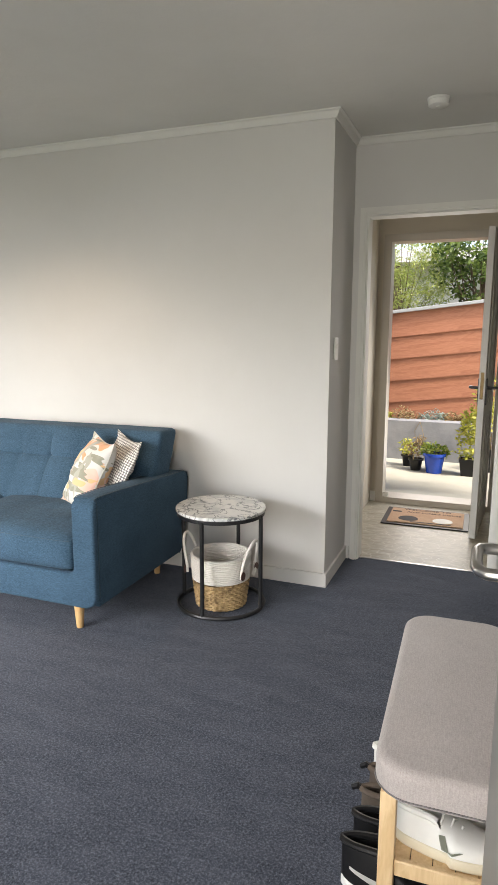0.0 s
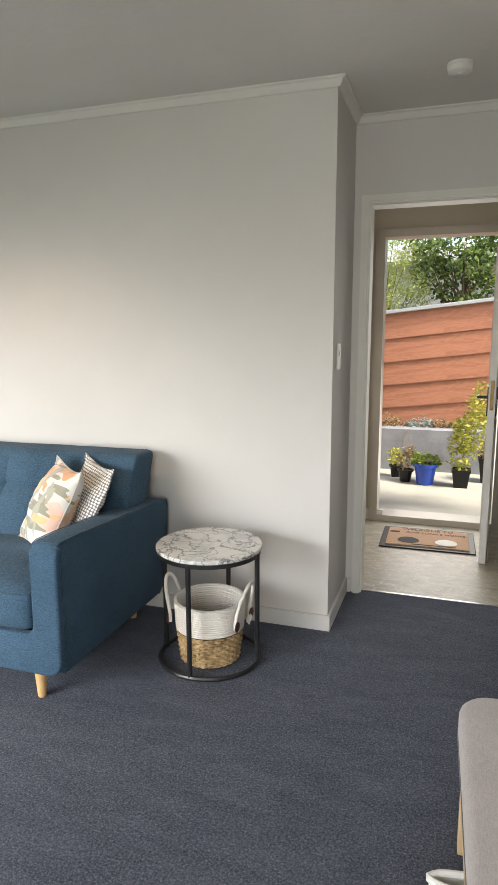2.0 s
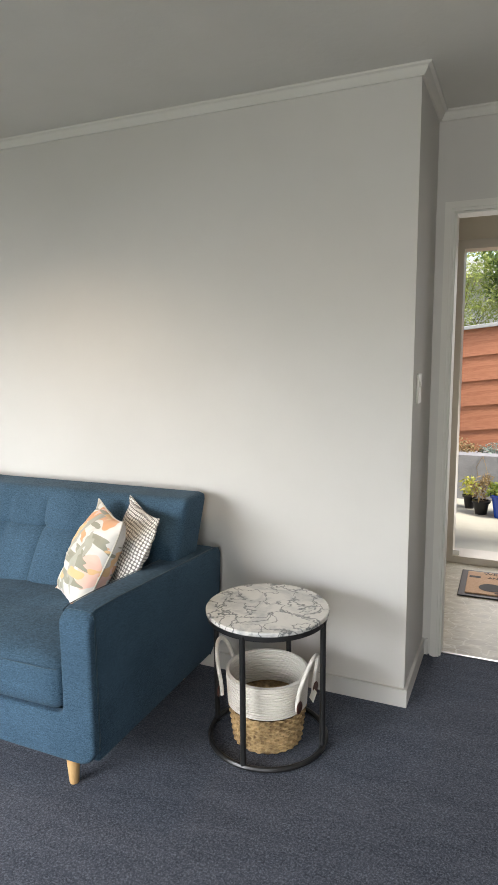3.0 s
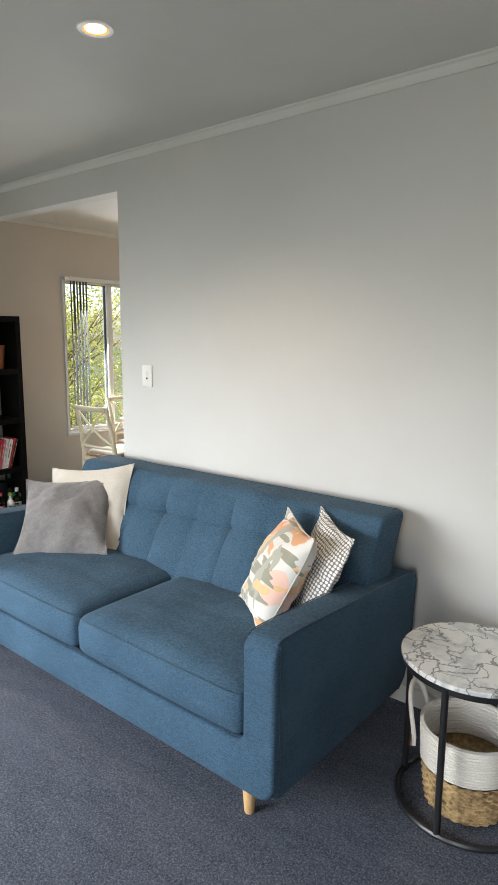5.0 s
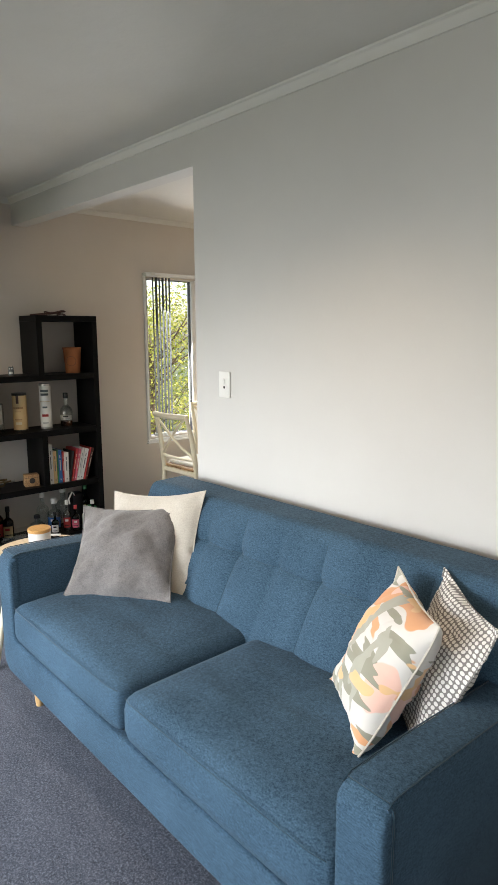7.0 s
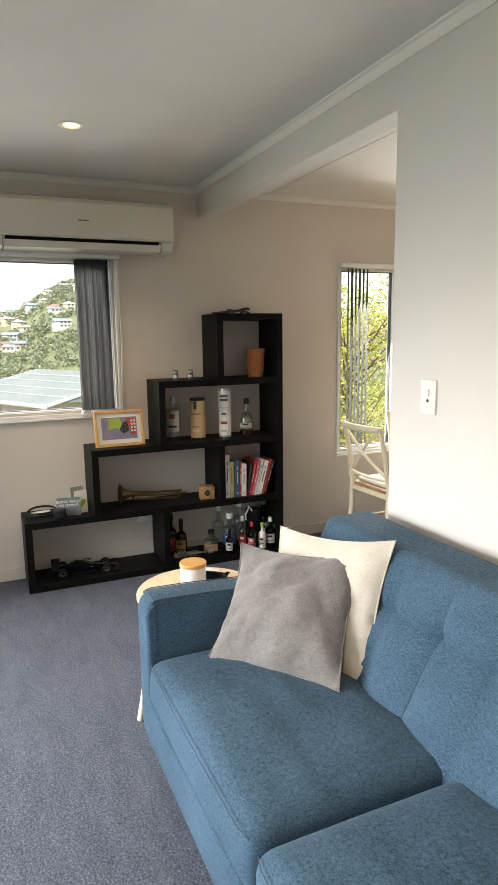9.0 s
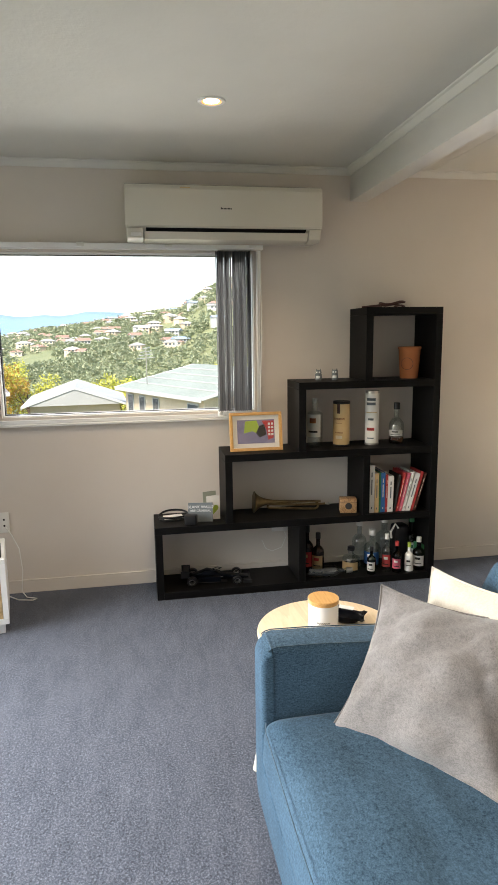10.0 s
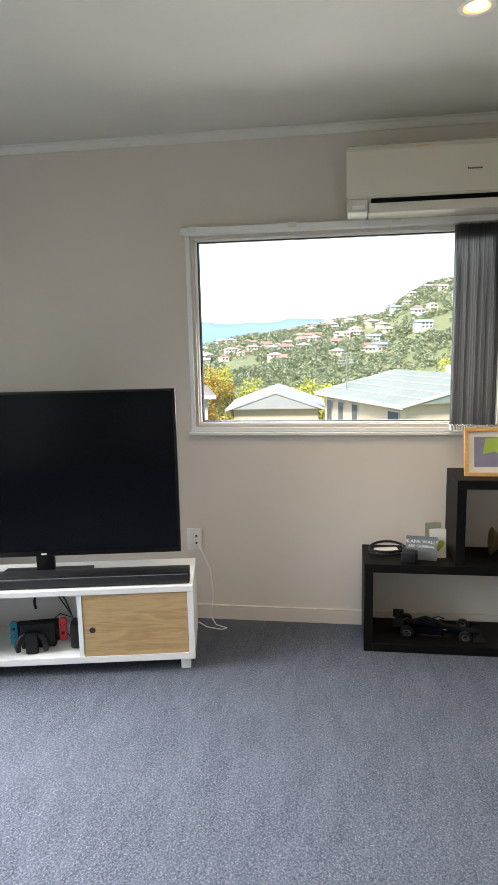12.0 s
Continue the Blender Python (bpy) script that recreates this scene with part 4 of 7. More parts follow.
Z2 = LEVELS[2]
bottle("clear square-shouldered gin bottle with a white label", -5.0, 2.965, Z2, 0.044, 0.285, CLEAR, CLEAR, 0.26, 0.34, None, PAPER, TERRA, (0.22, 0.68), 0.06)
canister("tan cardboard whisky tube with dark cap", -5.0, 3.125, Z2, 0.048, 0.262, KRAFT, BLACKP, [(0.74, 0.97, LEATHER, -50, -28), (0.60, 0.645, RUSTIC, -78, 4), (0.52, 0.535, RUSTIC, -60, -14), (0.30, 0.33, RUSTIC, -66, -8), (0.18, 0.25, CREAMSOLE, -60, -12)])
canister("white cardboard whisky tube with red and grey print", -5.0, 3.312, Z2, 0.040, 0.318, PAPER, STEEL, [(0.82, 0.87, SLATE, -72, 8), (0.74, 0.79, SLATE, -72, 8), (0.60, 0.612, KRAFT, -88, 20), (0.46, 0.50, SLATE, -56, -8), (0.27, 0.325, RED, -66, 0), (0.12, 0.14, SLATE, -62, -4)])
bottle("short rum bottle with dark stopper, nearly empty", -5.0, 3.465, Z2, 0.044, 0.243, CLEAR, BLACKP, 0.36, 0.33, (AMBER, 0.35), PAPER, INK, (0.2, 0.34), 0.2)

# lowest compartment: many bottles
Z0 = LEVELS[0]
ROWS_OF_BOTTLES = [
    ("tall dark brown cream liqueur bottle", 2.925, -5.02, 0.038, 0.29, BROWNG, BLACKP, RED, KRAFT), ("dark brown liqueur bottle with gold label", 2.985, -4.99, 0.036, 0.25, BROWNG, BLACKP, KRAFT, RED),
    ("squat round brandy bottle", 3.185, -4.97, 0.052, 0.155, CLEAR, BLACKP, KRAFT, None), ("tall clear vodka bottle", 3.265, -5.05, 0.044, 0.30, CLEAR, PAPER, None, None),
    ("clear gin bottle with a round blue seal", 3.33, -5.0, 0.05, 0.245, CLEAR, PAPER, BLUEP, PAPER), ("small dark wine bottle with a white label", 3.29, -4.905, 0.026, 0.17, DARKG, BLACKP, PAPER, INK),
    ("slim bottle of red aperitif", 3.395, -4.93, 0.028, 0.235, CLEAR, PAPER, RED, PAPER), ("small red bottle with pink label", 3.45, -4.905, 0.027, 0.19, BROWNG, RED, PINK, PAPER),
    ("large clear bottle with orange print", 3.43, -5.06, 0.055, 0.31, CLEAR, PAPER, None, None), ("white bitters bottle with a yellow cap", 3.53, -4.91, 0.026, 0.175, PAPER, LIME, PAPER, INK),
    ("black coffee liqueur bottle with white label", 3.598, -4.925, 0.036, 0.20, BROWNG, PAPER, PAPER, INK), ("green wine bottle", 3.597, -5.03, 0.037, 0.31, DARKG, GREEN, PAPER, GREEN),
]
for text, y, x, r, h, g, cap, tag, tag2 in ROWS_OF_BOTTLES:
    bottle(text + " on the bottom shelf", x, y, Z0, r, h, g, cap, 0.32, 0.34, None, tag, tag2, (0.14, 0.46), 0.14)
tagged(bottle("clear bottle lying on its side on the bottom shelf", -4.925, 2.93, Z0 + 0.036, 0.035, 0.26, CLEAR, STEEL, 0.3, 0.36, None, None, None), group="").matrix_world = pose(-4.915, 2.905, Z0 + 0.0355, -88, 0, -8)
bag = padded(-0.05, 0.05, -0.045, 0.045, 0.0, 0.25, 0.02, 0.03)
bag = solid("gift_bag", displaced(bag, 0.006, 12), BLACKP, "black gift bag with a white ribbon on the bottom shelf", "bag", at=pose(-5.05, 3.525, Z0))
part("ribbon", tube([(0.052, -0.03, 0.24), (0.054, -0.05, 0.27), (0.056, -0.08, 0.22), (0.056, -0.075, 0.18)], 0.006, 6), PAPER, bag)
solid("notebook", box(-0.06, 0.06, -0.006, 0.006, 0, 0.15, 0.002), GREEN, "green hardback notebook leaning at the end of the shelf", "book", at=pose(-4.945, 3.622, Z0, 0, 0, 24))

# books
BOOKS = [(0.034, 0.285, 0.20, PAPER, 0), (0.026, 0.235, 0.17, KRAFT, 0), (0.010, 0.24, 0.17, GREEN, 1), (0.026, 0.238, 0.18, BLUEP, 0), (0.013, 0.225, 0.17, RED, 1), (0.034, 0.215, 0.16, PAPER, 1), (0.010, 0.22, 0.16, INK, 9),
         (0.013, 0.235, 0.17, RED, 12), (0.018, 0.235, 0.17, PINK, 13), (0.015, 0.24, 0.17, PAPER, 14), (0.03, 0.235, 0.16, PAPER, 15), (0.012, 0.24, 0.16, RED, 16), (0.014, 0.235, 0.16, LEATHER, 17)]
yb = 3.262
for n, (th, hh, dd, m, lean) in enumerate(BOOKS):
    bk = thing("book", ("tall white hardback" if n == 0 else "closed paperback") + " book standing on the shelf" + (", leaning" if lean > 5 else ""), "book", pose(-4.895 - dd, yb, LEVELS[1], lean * -1.0, 0, 0), "books on the shelf")
    part("cover", blocks((0, dd, 0, 0.0015, 0, hh), (0, dd, th - 0.0015, th, 0, hh), (dd - 0.0012, dd + 0.0006, 0.0, th, 0, hh)), m, bk)
    part("pages", box(0.004, dd - 0.003, 0.0016, th - 0.0016, 0.003, hh - 0.003), PAPER, bk)
    if th > 0.012:
        for a, b in ((0.08, 0.13), (0.38, 0.70), (0.75, 0.85)):
            part("spine_print", box(dd + 0.0004, dd + 0.0012, th * 0.40, th * 0.60, hh * a, hh * b), SLATE if m in (PAPER, KRAFT) else CREAMSOLE, bk)
    yb += th + (0.0012 if lean < 5 else 0.004)
    if n == 5:
        yb += 0.004


# ornaments
def pot_cooler():
    p = thing("terracotta_pot", "tapered terracotta wine cooler pot with stamped ring", "pot", pose(-4.99, 3.53, LEVELS[3]))
    part("pot_wall", lathe([(0, 0.002), (0.050, 0), (0.052, 0.006), (0.063, 0.168), (0.066, 0.170), (0.066, 0.182), (0.060, 0.182), (0.058, 0.17), (0.047, 0.012), (0, 0.012)], 36), TERRA, p)
    part("stamped_ring", tube([(0.058 + 0.004 * 0, 0.034 * math.cos(radians(a)), 0.09 + 0.034 * math.sin(radians(a))) for a in range(0, 360, 15)], 0.0014, 4, closed=True), LEATHER, p, at=pose(0, 0, 0, 0, 4, -35))


pot_cooler()
for k, (y, s) in enumerate(((2.985, 1.0), (3.082, 0.95))):
    o = thing("owl_figurine", "small black and white owl figurine on the shelf", "figurine", pose(-5.0, y, LEVELS[3], 0, 0, -25), "pair of owls")
    bm = lathe([(0, 0.0), (0.016, 0), (0.019, 0.012), (0.018, 0.028), (0.016, 0.036), (0.018, 0.045), (0.014, 0.056), (0, 0.06)], 14)
    for sgn in (-1, 1):
        bm = lathe([(0.006, 0), (0.0, 0.014)], 6, bm, (0, 0.011 * sgn, 0.052))
        bm = box(-0.012, 0.008, 0.014 * sgn - 0.003, 0.014 * sgn + 0.004, 0.012, 0.036, 0.002, 1, bm)
    part("figure", displaced(bm, 0.0015, 90, k), SLATE, o)
    part("belly", lathe([(0, 0.0), (0.0135, 0.004), (0.0135, 0.018), (0, 0.022)], 12), CHALK, o, at=pose(0.007, 0, 0.008))
    for sgn in (-1, 1):
        part("eye", lathe([(0, 0.003), (0.0045, 0.002), (0.005, 0)], 10), CHALK, o, at=pose(0.015, 0.007 * sgn, 0.046, 0, 90, 0))


def bugle():
    b = thing("bugle", "old tarnished brass bugle lying on the shelf", "bugle", pose(-5.0, 2.80, LEVELS[1] + 0.0615, -4.4, 0, 0))
    pts = [(0, -0.20 + 0.4 * i / 14, 0.002 + 0.012 * (i / 14)) for i in range(15)]
    rad = [0.061, 0.036, 0.023, 0.016, 0.0125, 0.011, 0.010, 0.0092, 0.0085, 0.008, 0.0075, 0.0072, 0.007, 0.007, 0.007]
    bm = tube(pts, rad, 16)
    loop = [(0.0, 0.165, 0.012)] + arc((0.0, 0.165, -0.010), 0.022, 80, -90, 10, "yz") + [(0.0, -0.10, -0.032)] + [(0.0, -0.10 - 0.017 * math.sin(radians(a)), -0.020 - 0.012 * math.cos(radians(a))) for a in range(0, 181, 20)] + [(0.012, 0.06, -0.006), (0.014, 0.19, 0.0), (0.014, 0.225, 0.004)]
    part("bell_tube", bm, BRASS, b)
    part("coil_tube", tube(loop, 0.0068, 8), BRASS, b)
    part("bell_rim", tube([(0.061 * math.cos(radians(a)), -0.20, 0.002 + 0.061 * math.sin(radians(a))) for a in range(0, 360, 15)], 0.002, 6, closed=True), BRASS, b)
    part("mouthpiece", tube([(0.014, 0.222, 0.004), (0.014, 0.245, 0.005), (0.014, 0.25, 0.005)], [0.004, 0.009, 0.009], 10), STEEL, b)


bugle()
kb = thing("wooden_box", "small wooden box with a dark stamped emblem", "box", pose(-4.96, 3.157, LEVELS[1], 0, 0, -12))
part("box_body", box(-0.04, 0.04, -0.048, 0.048, 0, 0.082, 0.003), RUSTIC, kb)
part("emblem", lathe([(0, 0), (0.02, 0), (0.02, 0.001), (0, 0.001)], 16), INK, kb, at=pose(0.0402, 0, 0.042, 0, 90, 0))
part("lid_line", box(-0.0405, 0.0405, -0.0485, 0.0485, 0.062, 0.0635), INK, kb)


def photo_frame():
    f = thing("photo_frame", "oak picture frame with a colourful print, leaning on the shelf", "picture frame", pose(-4.955, 2.612, LEVELS[2], 0, -10, 0))
    w, h, t = 0.30, 0.218, 0.017
    bm = None
    for a, b, c, d in ((-w / 2, w / 2, 0, t), (-w / 2, w / 2, h - t, h), (-w / 2, -w / 2 + t, t, h - t), (w / 2 - t, w / 2, t, h - t)):
        bm = box(-0.012, 0.012, a, b, c, d, 0.0015, 1, bm)
    part("frame", bm, BAMBOO, f)
    part("mat_board", box(-0.006, 0.0, -w / 2 + t, w / 2 - t, t, h - t), PAPER, f)
    pr = part("print", box(0.0002, 0.0012, -0.107, 0.107, 0.042, 0.176), LILAC, f)
    part("lime_shape", extrude([(-0.07, 0.10), (-0.06, 0.168), (0.005, 0.172), (0.02, 0.13), (0.0, 0.10), (-0.02, 0.112)], 0.0014, 0.002, axis="x"), LIME, pr)
    part("dark_shape", extrude([(0.0, 0.10), (0.02, 0.14), (0.05, 0.15), (0.06, 0.09), (0.02, 0.075)], 0.0021, 0.0026, axis="x"), INK, pr)
    part("red_shape", extrude([(0.035, 0.17), (0.105, 0.168), (0.10, 0.07), (0.07, 0.06), (0.06, 0.12)], 0.0015, 0.0022, axis="x"), RED, pr)
    part("pale_shape", blocks(*[(0.0024, 0.003, y, y + 0.012, z, z + 0.012) for y in (0.07, 0.088) for z in (0.085, 0.105, 0.125, 0.145)]), PAPER, pr)
    g = part("glass", box(0.0045, 0.006, -w / 2 + t, w / 2 - t, t, h - t), PANE, f)
    g.visible_shadow = False


photo_frame()


def small_things():
    z = LEVELS[1]
    tray = thing("wall_tray", "black oval tray holding folded papers", "tray", pose(-5.03, 2.135, z, 0, 0, 10))
    outline = [(0.05 * math.cos(a) * (1 if math.cos(a) > 0 else 0.8), 0.085 * math.sin(a)) for a in [2 * math.pi * i / 28 for i in range(28)]]
    part("tray_base", extrude(outline, 0.0, 0.006), BLACKP, tray)
    part("tray_rim", tube([(x, y, 0.02 + 0.022 * max(0, -x / 0.04)) for x, y in outline], 0.006, 6, closed=True), BLACKP, tray)
    part("folded_paper", box(-0.02, 0.03, -0.06, 0.05, 0.0065, 0.02, 0.002, 1), PAPER, tray)
    sp = thing("speaker_cube", "small matt black cube speaker", "speaker", pose(-4.905, 2.225, z, 0, 0, -14))
    part("body", box(-0.028, 0.028, -0.034, 0.034, 0, 0.055, 0.008, 3), BLACKP, sp)
    sign = thing("slate_sign", "small slate sign chalked with white capitals", "sign", pose(-4.935, 2.285, z, 0, -14, -10))
    part("slate", box(-0.004, 0.0, -0.075, 0.065, 0.0, 0.108, 0.001, 1), SLATE, sign)
    for k, (text, zz, size) in enumerate((("BLANK WALLS", 0.083, 0.022), ("ARE CRIMINAL", 0.062, 0.018))):
        lettering("chalk_letters", text, size, CHALK, sign, Matrix.Translation((0.0006, -0.005, zz)) @ pose(0, 0, 0, 90, 0, 90))
    for k, (y, h, w, m, a) in enumerate(((2.345, 0.145, 0.08, GREYGREEN, 14), (2.36, 0.125, 0.075, PAPER, 6))):
        c = thing("greeting_card", "standing folded greeting card" + (" with a green heart" if k else " with a floral print"), "card", pose(-5.0 + 0.03 * k, y, z, 0, -6, a))
        part("front_leaf", box(0, 0.0012, -w / 2, w / 2, 0, h + 0.01), m, c)
        part("back_leaf", box(-0.0012, 0, 0, w, 0, h + 0.01), PAPER, c, at=pose(0, -w / 2, 0, 0, 0, 24))
        if k:
            heart = [(0.03 * math.sin(a) ** 3, 0.06 + 0.0019 * (13 * math.cos(a) - 5 * math.cos(2 * a) - 2 * math.cos(3 * a) - math.cos(4 * a))) for a in [2 * math.pi * i / 32 for i in range(32)]]
            part("printed_heart", extrude(heart, 0.0014, 0.0018, axis="x"), LIME, c)
    st = thing("leather_strap", "coiled dark leather strap lying on the top shelf", "strap", pose(-5.0, 3.42, LEVELS[4]))
    part("coil", tube([(0.03 * math.cos(a) * (1 + 0.1 * a), 0.075 * math.sin(a), 0.006 + 0.0035 * a + 0.006 * math.sin(3 * a)) for a in [0.35 * i for i in range(22)]], 0.005, 6), LEATHER, st)
    part("loose_end", tube([(0.02, -0.07, 0.006), (0.02, -0.13, 0.005), (0.0, -0.18, 0.006), (0.03, 0.06, 0.03)], 0.005, 6), LEATHER, st)


small_things()


def racing_car():
    c = thing("model_car", "black toy open-wheel racing car with silver wheel rims", "toy car", pose(-5.0, 2.365, LEVELS[0], 0, 0, -6) @ Matrix.Diagonal((1, 1, 0.84, 1)))
    b = extrude([(-0.16, 0.02), (-0.16, 0.045), (-0.10, 0.062), (-0.05, 0.085), (0.0, 0.07), (0.03, 0.05), (0.09, 0.042), (0.19, 0.026), (0.195, 0.018), (0.05, 0.014)], -0.022, 0.022, axis="x", r=0.004)
    part("body", b, GLOSSB, c)
    part("side_pod", blocks((-0.055, 0.055, -0.10, 0.03, 0.012, 0.045)), GLOSSB, c)
    part("floor_plate", box(-0.06, 0.06, -0.13, 0.07, 0.008, 0.0125, 0.002, 1), BLACKP, c)
    rw = part("rear_wing", blocks((-0.055, 0.055, -0.19, -0.155, 0.082, 0.088), (-0.057, -0.053, -0.20, -0.15, 0.045, 0.092), (0.053, 0.057, -0.20, -0.15, 0.045, 0.092)), BLACKP, c)
    part("wing_post", box(-0.008, 0.008, -0.165, -0.155, 0.04, 0.082), BLACKP, rw)
    part("front_wing", blocks((-0.085, 0.085, 0.165, 0.205, 0.012, 0.017), (-0.087, -0.083, 0.16, 0.21, 0.01, 0.034), (0.083, 0.087, 0.16, 0.21, 0.01, 0.034)), BLACKP, c)
    part("halo", tube([(-0.02, -0.03, 0.066), (-0.02, 0.01, 0.085), (0, 0.035, 0.088), (0.02, 0.01, 0.085), (0.02, -0.03, 0.066)], 0.003, 6), BLACKP, c)
    for x in (-0.07, 0.07):
        for y, r, w in ((-0.135, 0.029, 0.036), (0.125, 0.027, 0.028)):
            wh = part("tyre", lathe([(0.012, -w / 2), (r * 0.9, -w / 2), (r, -w / 2 + 0.005), (r, w / 2 - 0.005), (r * 0.9, w / 2), (0.012, w / 2)], 24), BLACKP, c, at=pose(x, y, r, 0, 90, 0))
            part("rim", lathe([(r * 0.52, -w / 2 - 0.001), (r * 0.62, -w / 2 - 0.001), (r * 0.62, w / 2 + 0.001), (r * 0.52, w / 2 + 0.001), (r * 0.52, -w / 2 - 0.001)], 20), STEEL, wh)
    part("decal", blocks((0.0225, 0.0232, -0.02, 0.045, 0.03, 0.036)), CHALK, c)


racing_car()


# ---- television corner ----
TVM = pose(-4.612, 1.285, 0, 0, 0, 10.8)


def tv_unit():
    """Local frame: x to the room, y along the front (negative runs away from the window), origin at the front corner on the floor."""
    u = thing("tv_unit", "white low television unit with an oak-look sliding door", "tv unit", TVM)
    L, Dp, z0, z1, t = 1.48, 0.36, 0.055, 0.392, 0.026
    part("top_board", box(-Dp, 0, -L, 0, z1 - t, z1, 0.002, 1), WHITE, u)
    part("bottom_board", box(-Dp, 0, -L, 0, z0, z0 + t, 0.002, 1), WHITE, u)
    for y in (0, -L + t):
        part("side_board", box(-Dp, 0, y - t, y, z0 + t, z1 - t), WHITE, u)
    part("divider", box(-Dp + 0.004, -0.004, -0.50, -0.48, z0 + t, z1 - t), WHITE, u)
    part("divider", box(-Dp + 0.004, -0.004, -1.0, -0.98, z0 + t, z1 - t), WHITE, u)
    part("back_panel", box(-Dp, -Dp + 0.004, -L + t, -t, z0 + t, z1 - t), WHITE, u)
    d = part("sliding_door", box(-0.022, -0.006, -0.478, -t - 0.002, z0 + t + 0.002, z1 - t - 0.002, 0.001, 1), OAK, u, "oak-look sliding door")
    part("finger_hole", lathe([(0, -0.0005), (0.013, 0.0), (0.0135, 0.0012), (0, 0.0015)], 24), INK, d, at=pose(-0.0058, -0.44, 0.205, 0, 90, 0))
    part("door_track", box(-0.004, 0.0, -L + t, -t, z0 + t, z0 + t + 0.004), WHITE, u)
    for y in (-0.022, -L + 0.062):
        for x in (-0.045, -Dp + 0.045):
            part("leg", box(x - 0.02, x + 0.02, y - 0.042, y, 0, z0, 0.001, 1), WHITE, u)
    return z1


ZT = tv_unit()
tv = thing("television", "large flat black television, switched off", "television", TVM @ pose(-0.185, -0.672, ZT))
part("screen_panel", box(-0.018, 0.008, -0.615, 0.615, 0.095, 0.838, 0.004, 2), BLACKP, tv)
part("screen", box(0.0085, 0.0105, -0.603, 0.603, 0.120, 0.828), GLOSSB, tv, "glossy black screen")
part("housing", box(-0.055, -0.018, -0.42, 0.42, 0.12, 0.55, 0.012, 2), BLACKP, tv)
part("maker_mark", blocks((0.0086, 0.0095, -0.012, 0.012, 0.102, 0.110)), CHALK, tv)
part("stand_neck", box(-0.03, 0.0, -0.04, 0.04, 0.012, 0.12, 0.004, 2), BLACKP, tv)
part("stand_foot", extrude([(0.04, -0.22), (0.06, -0.20), (0.06, 0.20), (0.04, 0.22), (-0.09, 0.20), (-0.09, -0.20)], 0.0, 0.012, r=0.003), BLACKP, tv)
sb = thing("soundbar", "long black soundbar with a mesh front on the tv unit", "soundbar", TVM @ pose(-0.065, -0.475, ZT))
part("body", box(-0.045, 0.038, -0.46, 0.46, 0.0, 0.058, 0.006, 2), BLACKP, sb)
part("mesh_front", box(0.0385, 0.042, -0.452, 0.452, 0.006, 0.042, 0.001, 1), BLACKM, sb)
part("edge_strip", box(0.037, 0.0425, -0.455, 0.455, 0.044, 0.047), STEEL, sb)
gc = thing("game_console", "handheld game console docked between a blue and a red controller", "game console", TVM @ pose(-0.14, -0.71, 0.081, 0, 0, 6))
part("dock", box(-0.02, 0.03, -0.075, 0.075, 0, 0.115, 0.006, 2), BLACKP, gc)
part("screen_unit", box(-0.006, 0.006, -0.09, 0.09, 0.018, 0.122, 0.003, 2), GLOSSB, gc)
for k, (y, m) in enumerate(((-0.107, NEONBLUE), (0.107, NEONRED))):
    j = part("controller", extrude(rounded(-0.017, 0.017, 0.016, 0.124, 0.014), -0.008, 0.010, axis="x", r=0.003), m, gc, ("blue", "red")[k] + " controller", at=pose(0, y, 0))
    part("thumb_stick", lathe([(0, 0.02), (0.007, 0.02), (0.008, 0.014), (0.005, 0.009)], 14), BLACKP, j, at=pose(0, 0, 0.092 - 0.036 * k, 0, 90, 0))
    for a in range(4):
        part("button", lathe([(0, 0.0125), (0.003, 0.012), (0.003, 0.009)], 10), BLACKP, j, at=pose(0, 0.008 * math.cos(a * math.pi / 2), 0.058 + 0.036 * k + 0.008 * math.sin(a * math.pi / 2), 0, 90, 0))
gp = thing("controller_grip", "black controller grip standing before the console", "controller grip", TVM @ pose(-0.06, -0.72, 0.081, 0, -8, 4))
part("centre_block", box(-0.012, 0.012, -0.026, 0.026, 0, 0.092, 0.006, 2), BLACKP, gp)
for sgn in (-1, 1):
    part("grip", tube([(0, sgn * 0.03, 0.085), (0.004, sgn * 0.05, 0.07), (0.006, sgn * 0.062, 0.035), (0.004, sgn * 0.058, 0.013)], [0.010, 0.014, 0.014, 0.011], 10), BLACKP, gp)
hs = thing("headset", "black headset with cable hung inside the tv unit", "headset", TVM @ pose(-0.22, -0.66, 0.081))
part("headband", tube(arc((0, 0, 0.17), 0.085, 200, 20, 14, "yz"), 0.006, 6), BLACKP, hs)
part("ear_cup", lathe([(0, 0), (0.032, 0.0), (0.036, 0.01), (0.03, 0.03), (0, 0.032)], 20), BLACKP, hs, at=pose(0.0, 0.02, 0.255, 0, 90, 0))
part("cable", tube([(0.02, 0.03, 0.21), (0.03, 0.07, 0.15), (0.02, 0.09, 0.10), (0.04, 0.04, 0.13), (0.05, 0.0, 0.10), (0.03, 0.06, 0.03), (0.02, 0.08, 0.003)], 0.003, 6), BLACKP, hs)
part("microphone", tube([(0.02, 0.02, 0.26), (0.05, 0.07, 0.20), (0.06, 0.10, 0.12)], 0.003, 6), BLACKP, hs)
rt = thing("router", "black upright router with a curved top", "router", TVM @ pose(-0.12, -0.535, 0.081))
part("case", extrude(rounded(-0.05, 0.05, 0, 0.125, 0.035), -0.02, 0.02, axis="y", r=0.004), BLACKP, rt)
cb = thing("cable", "thin white cable looping from the wall socket to the carpet", "cable")
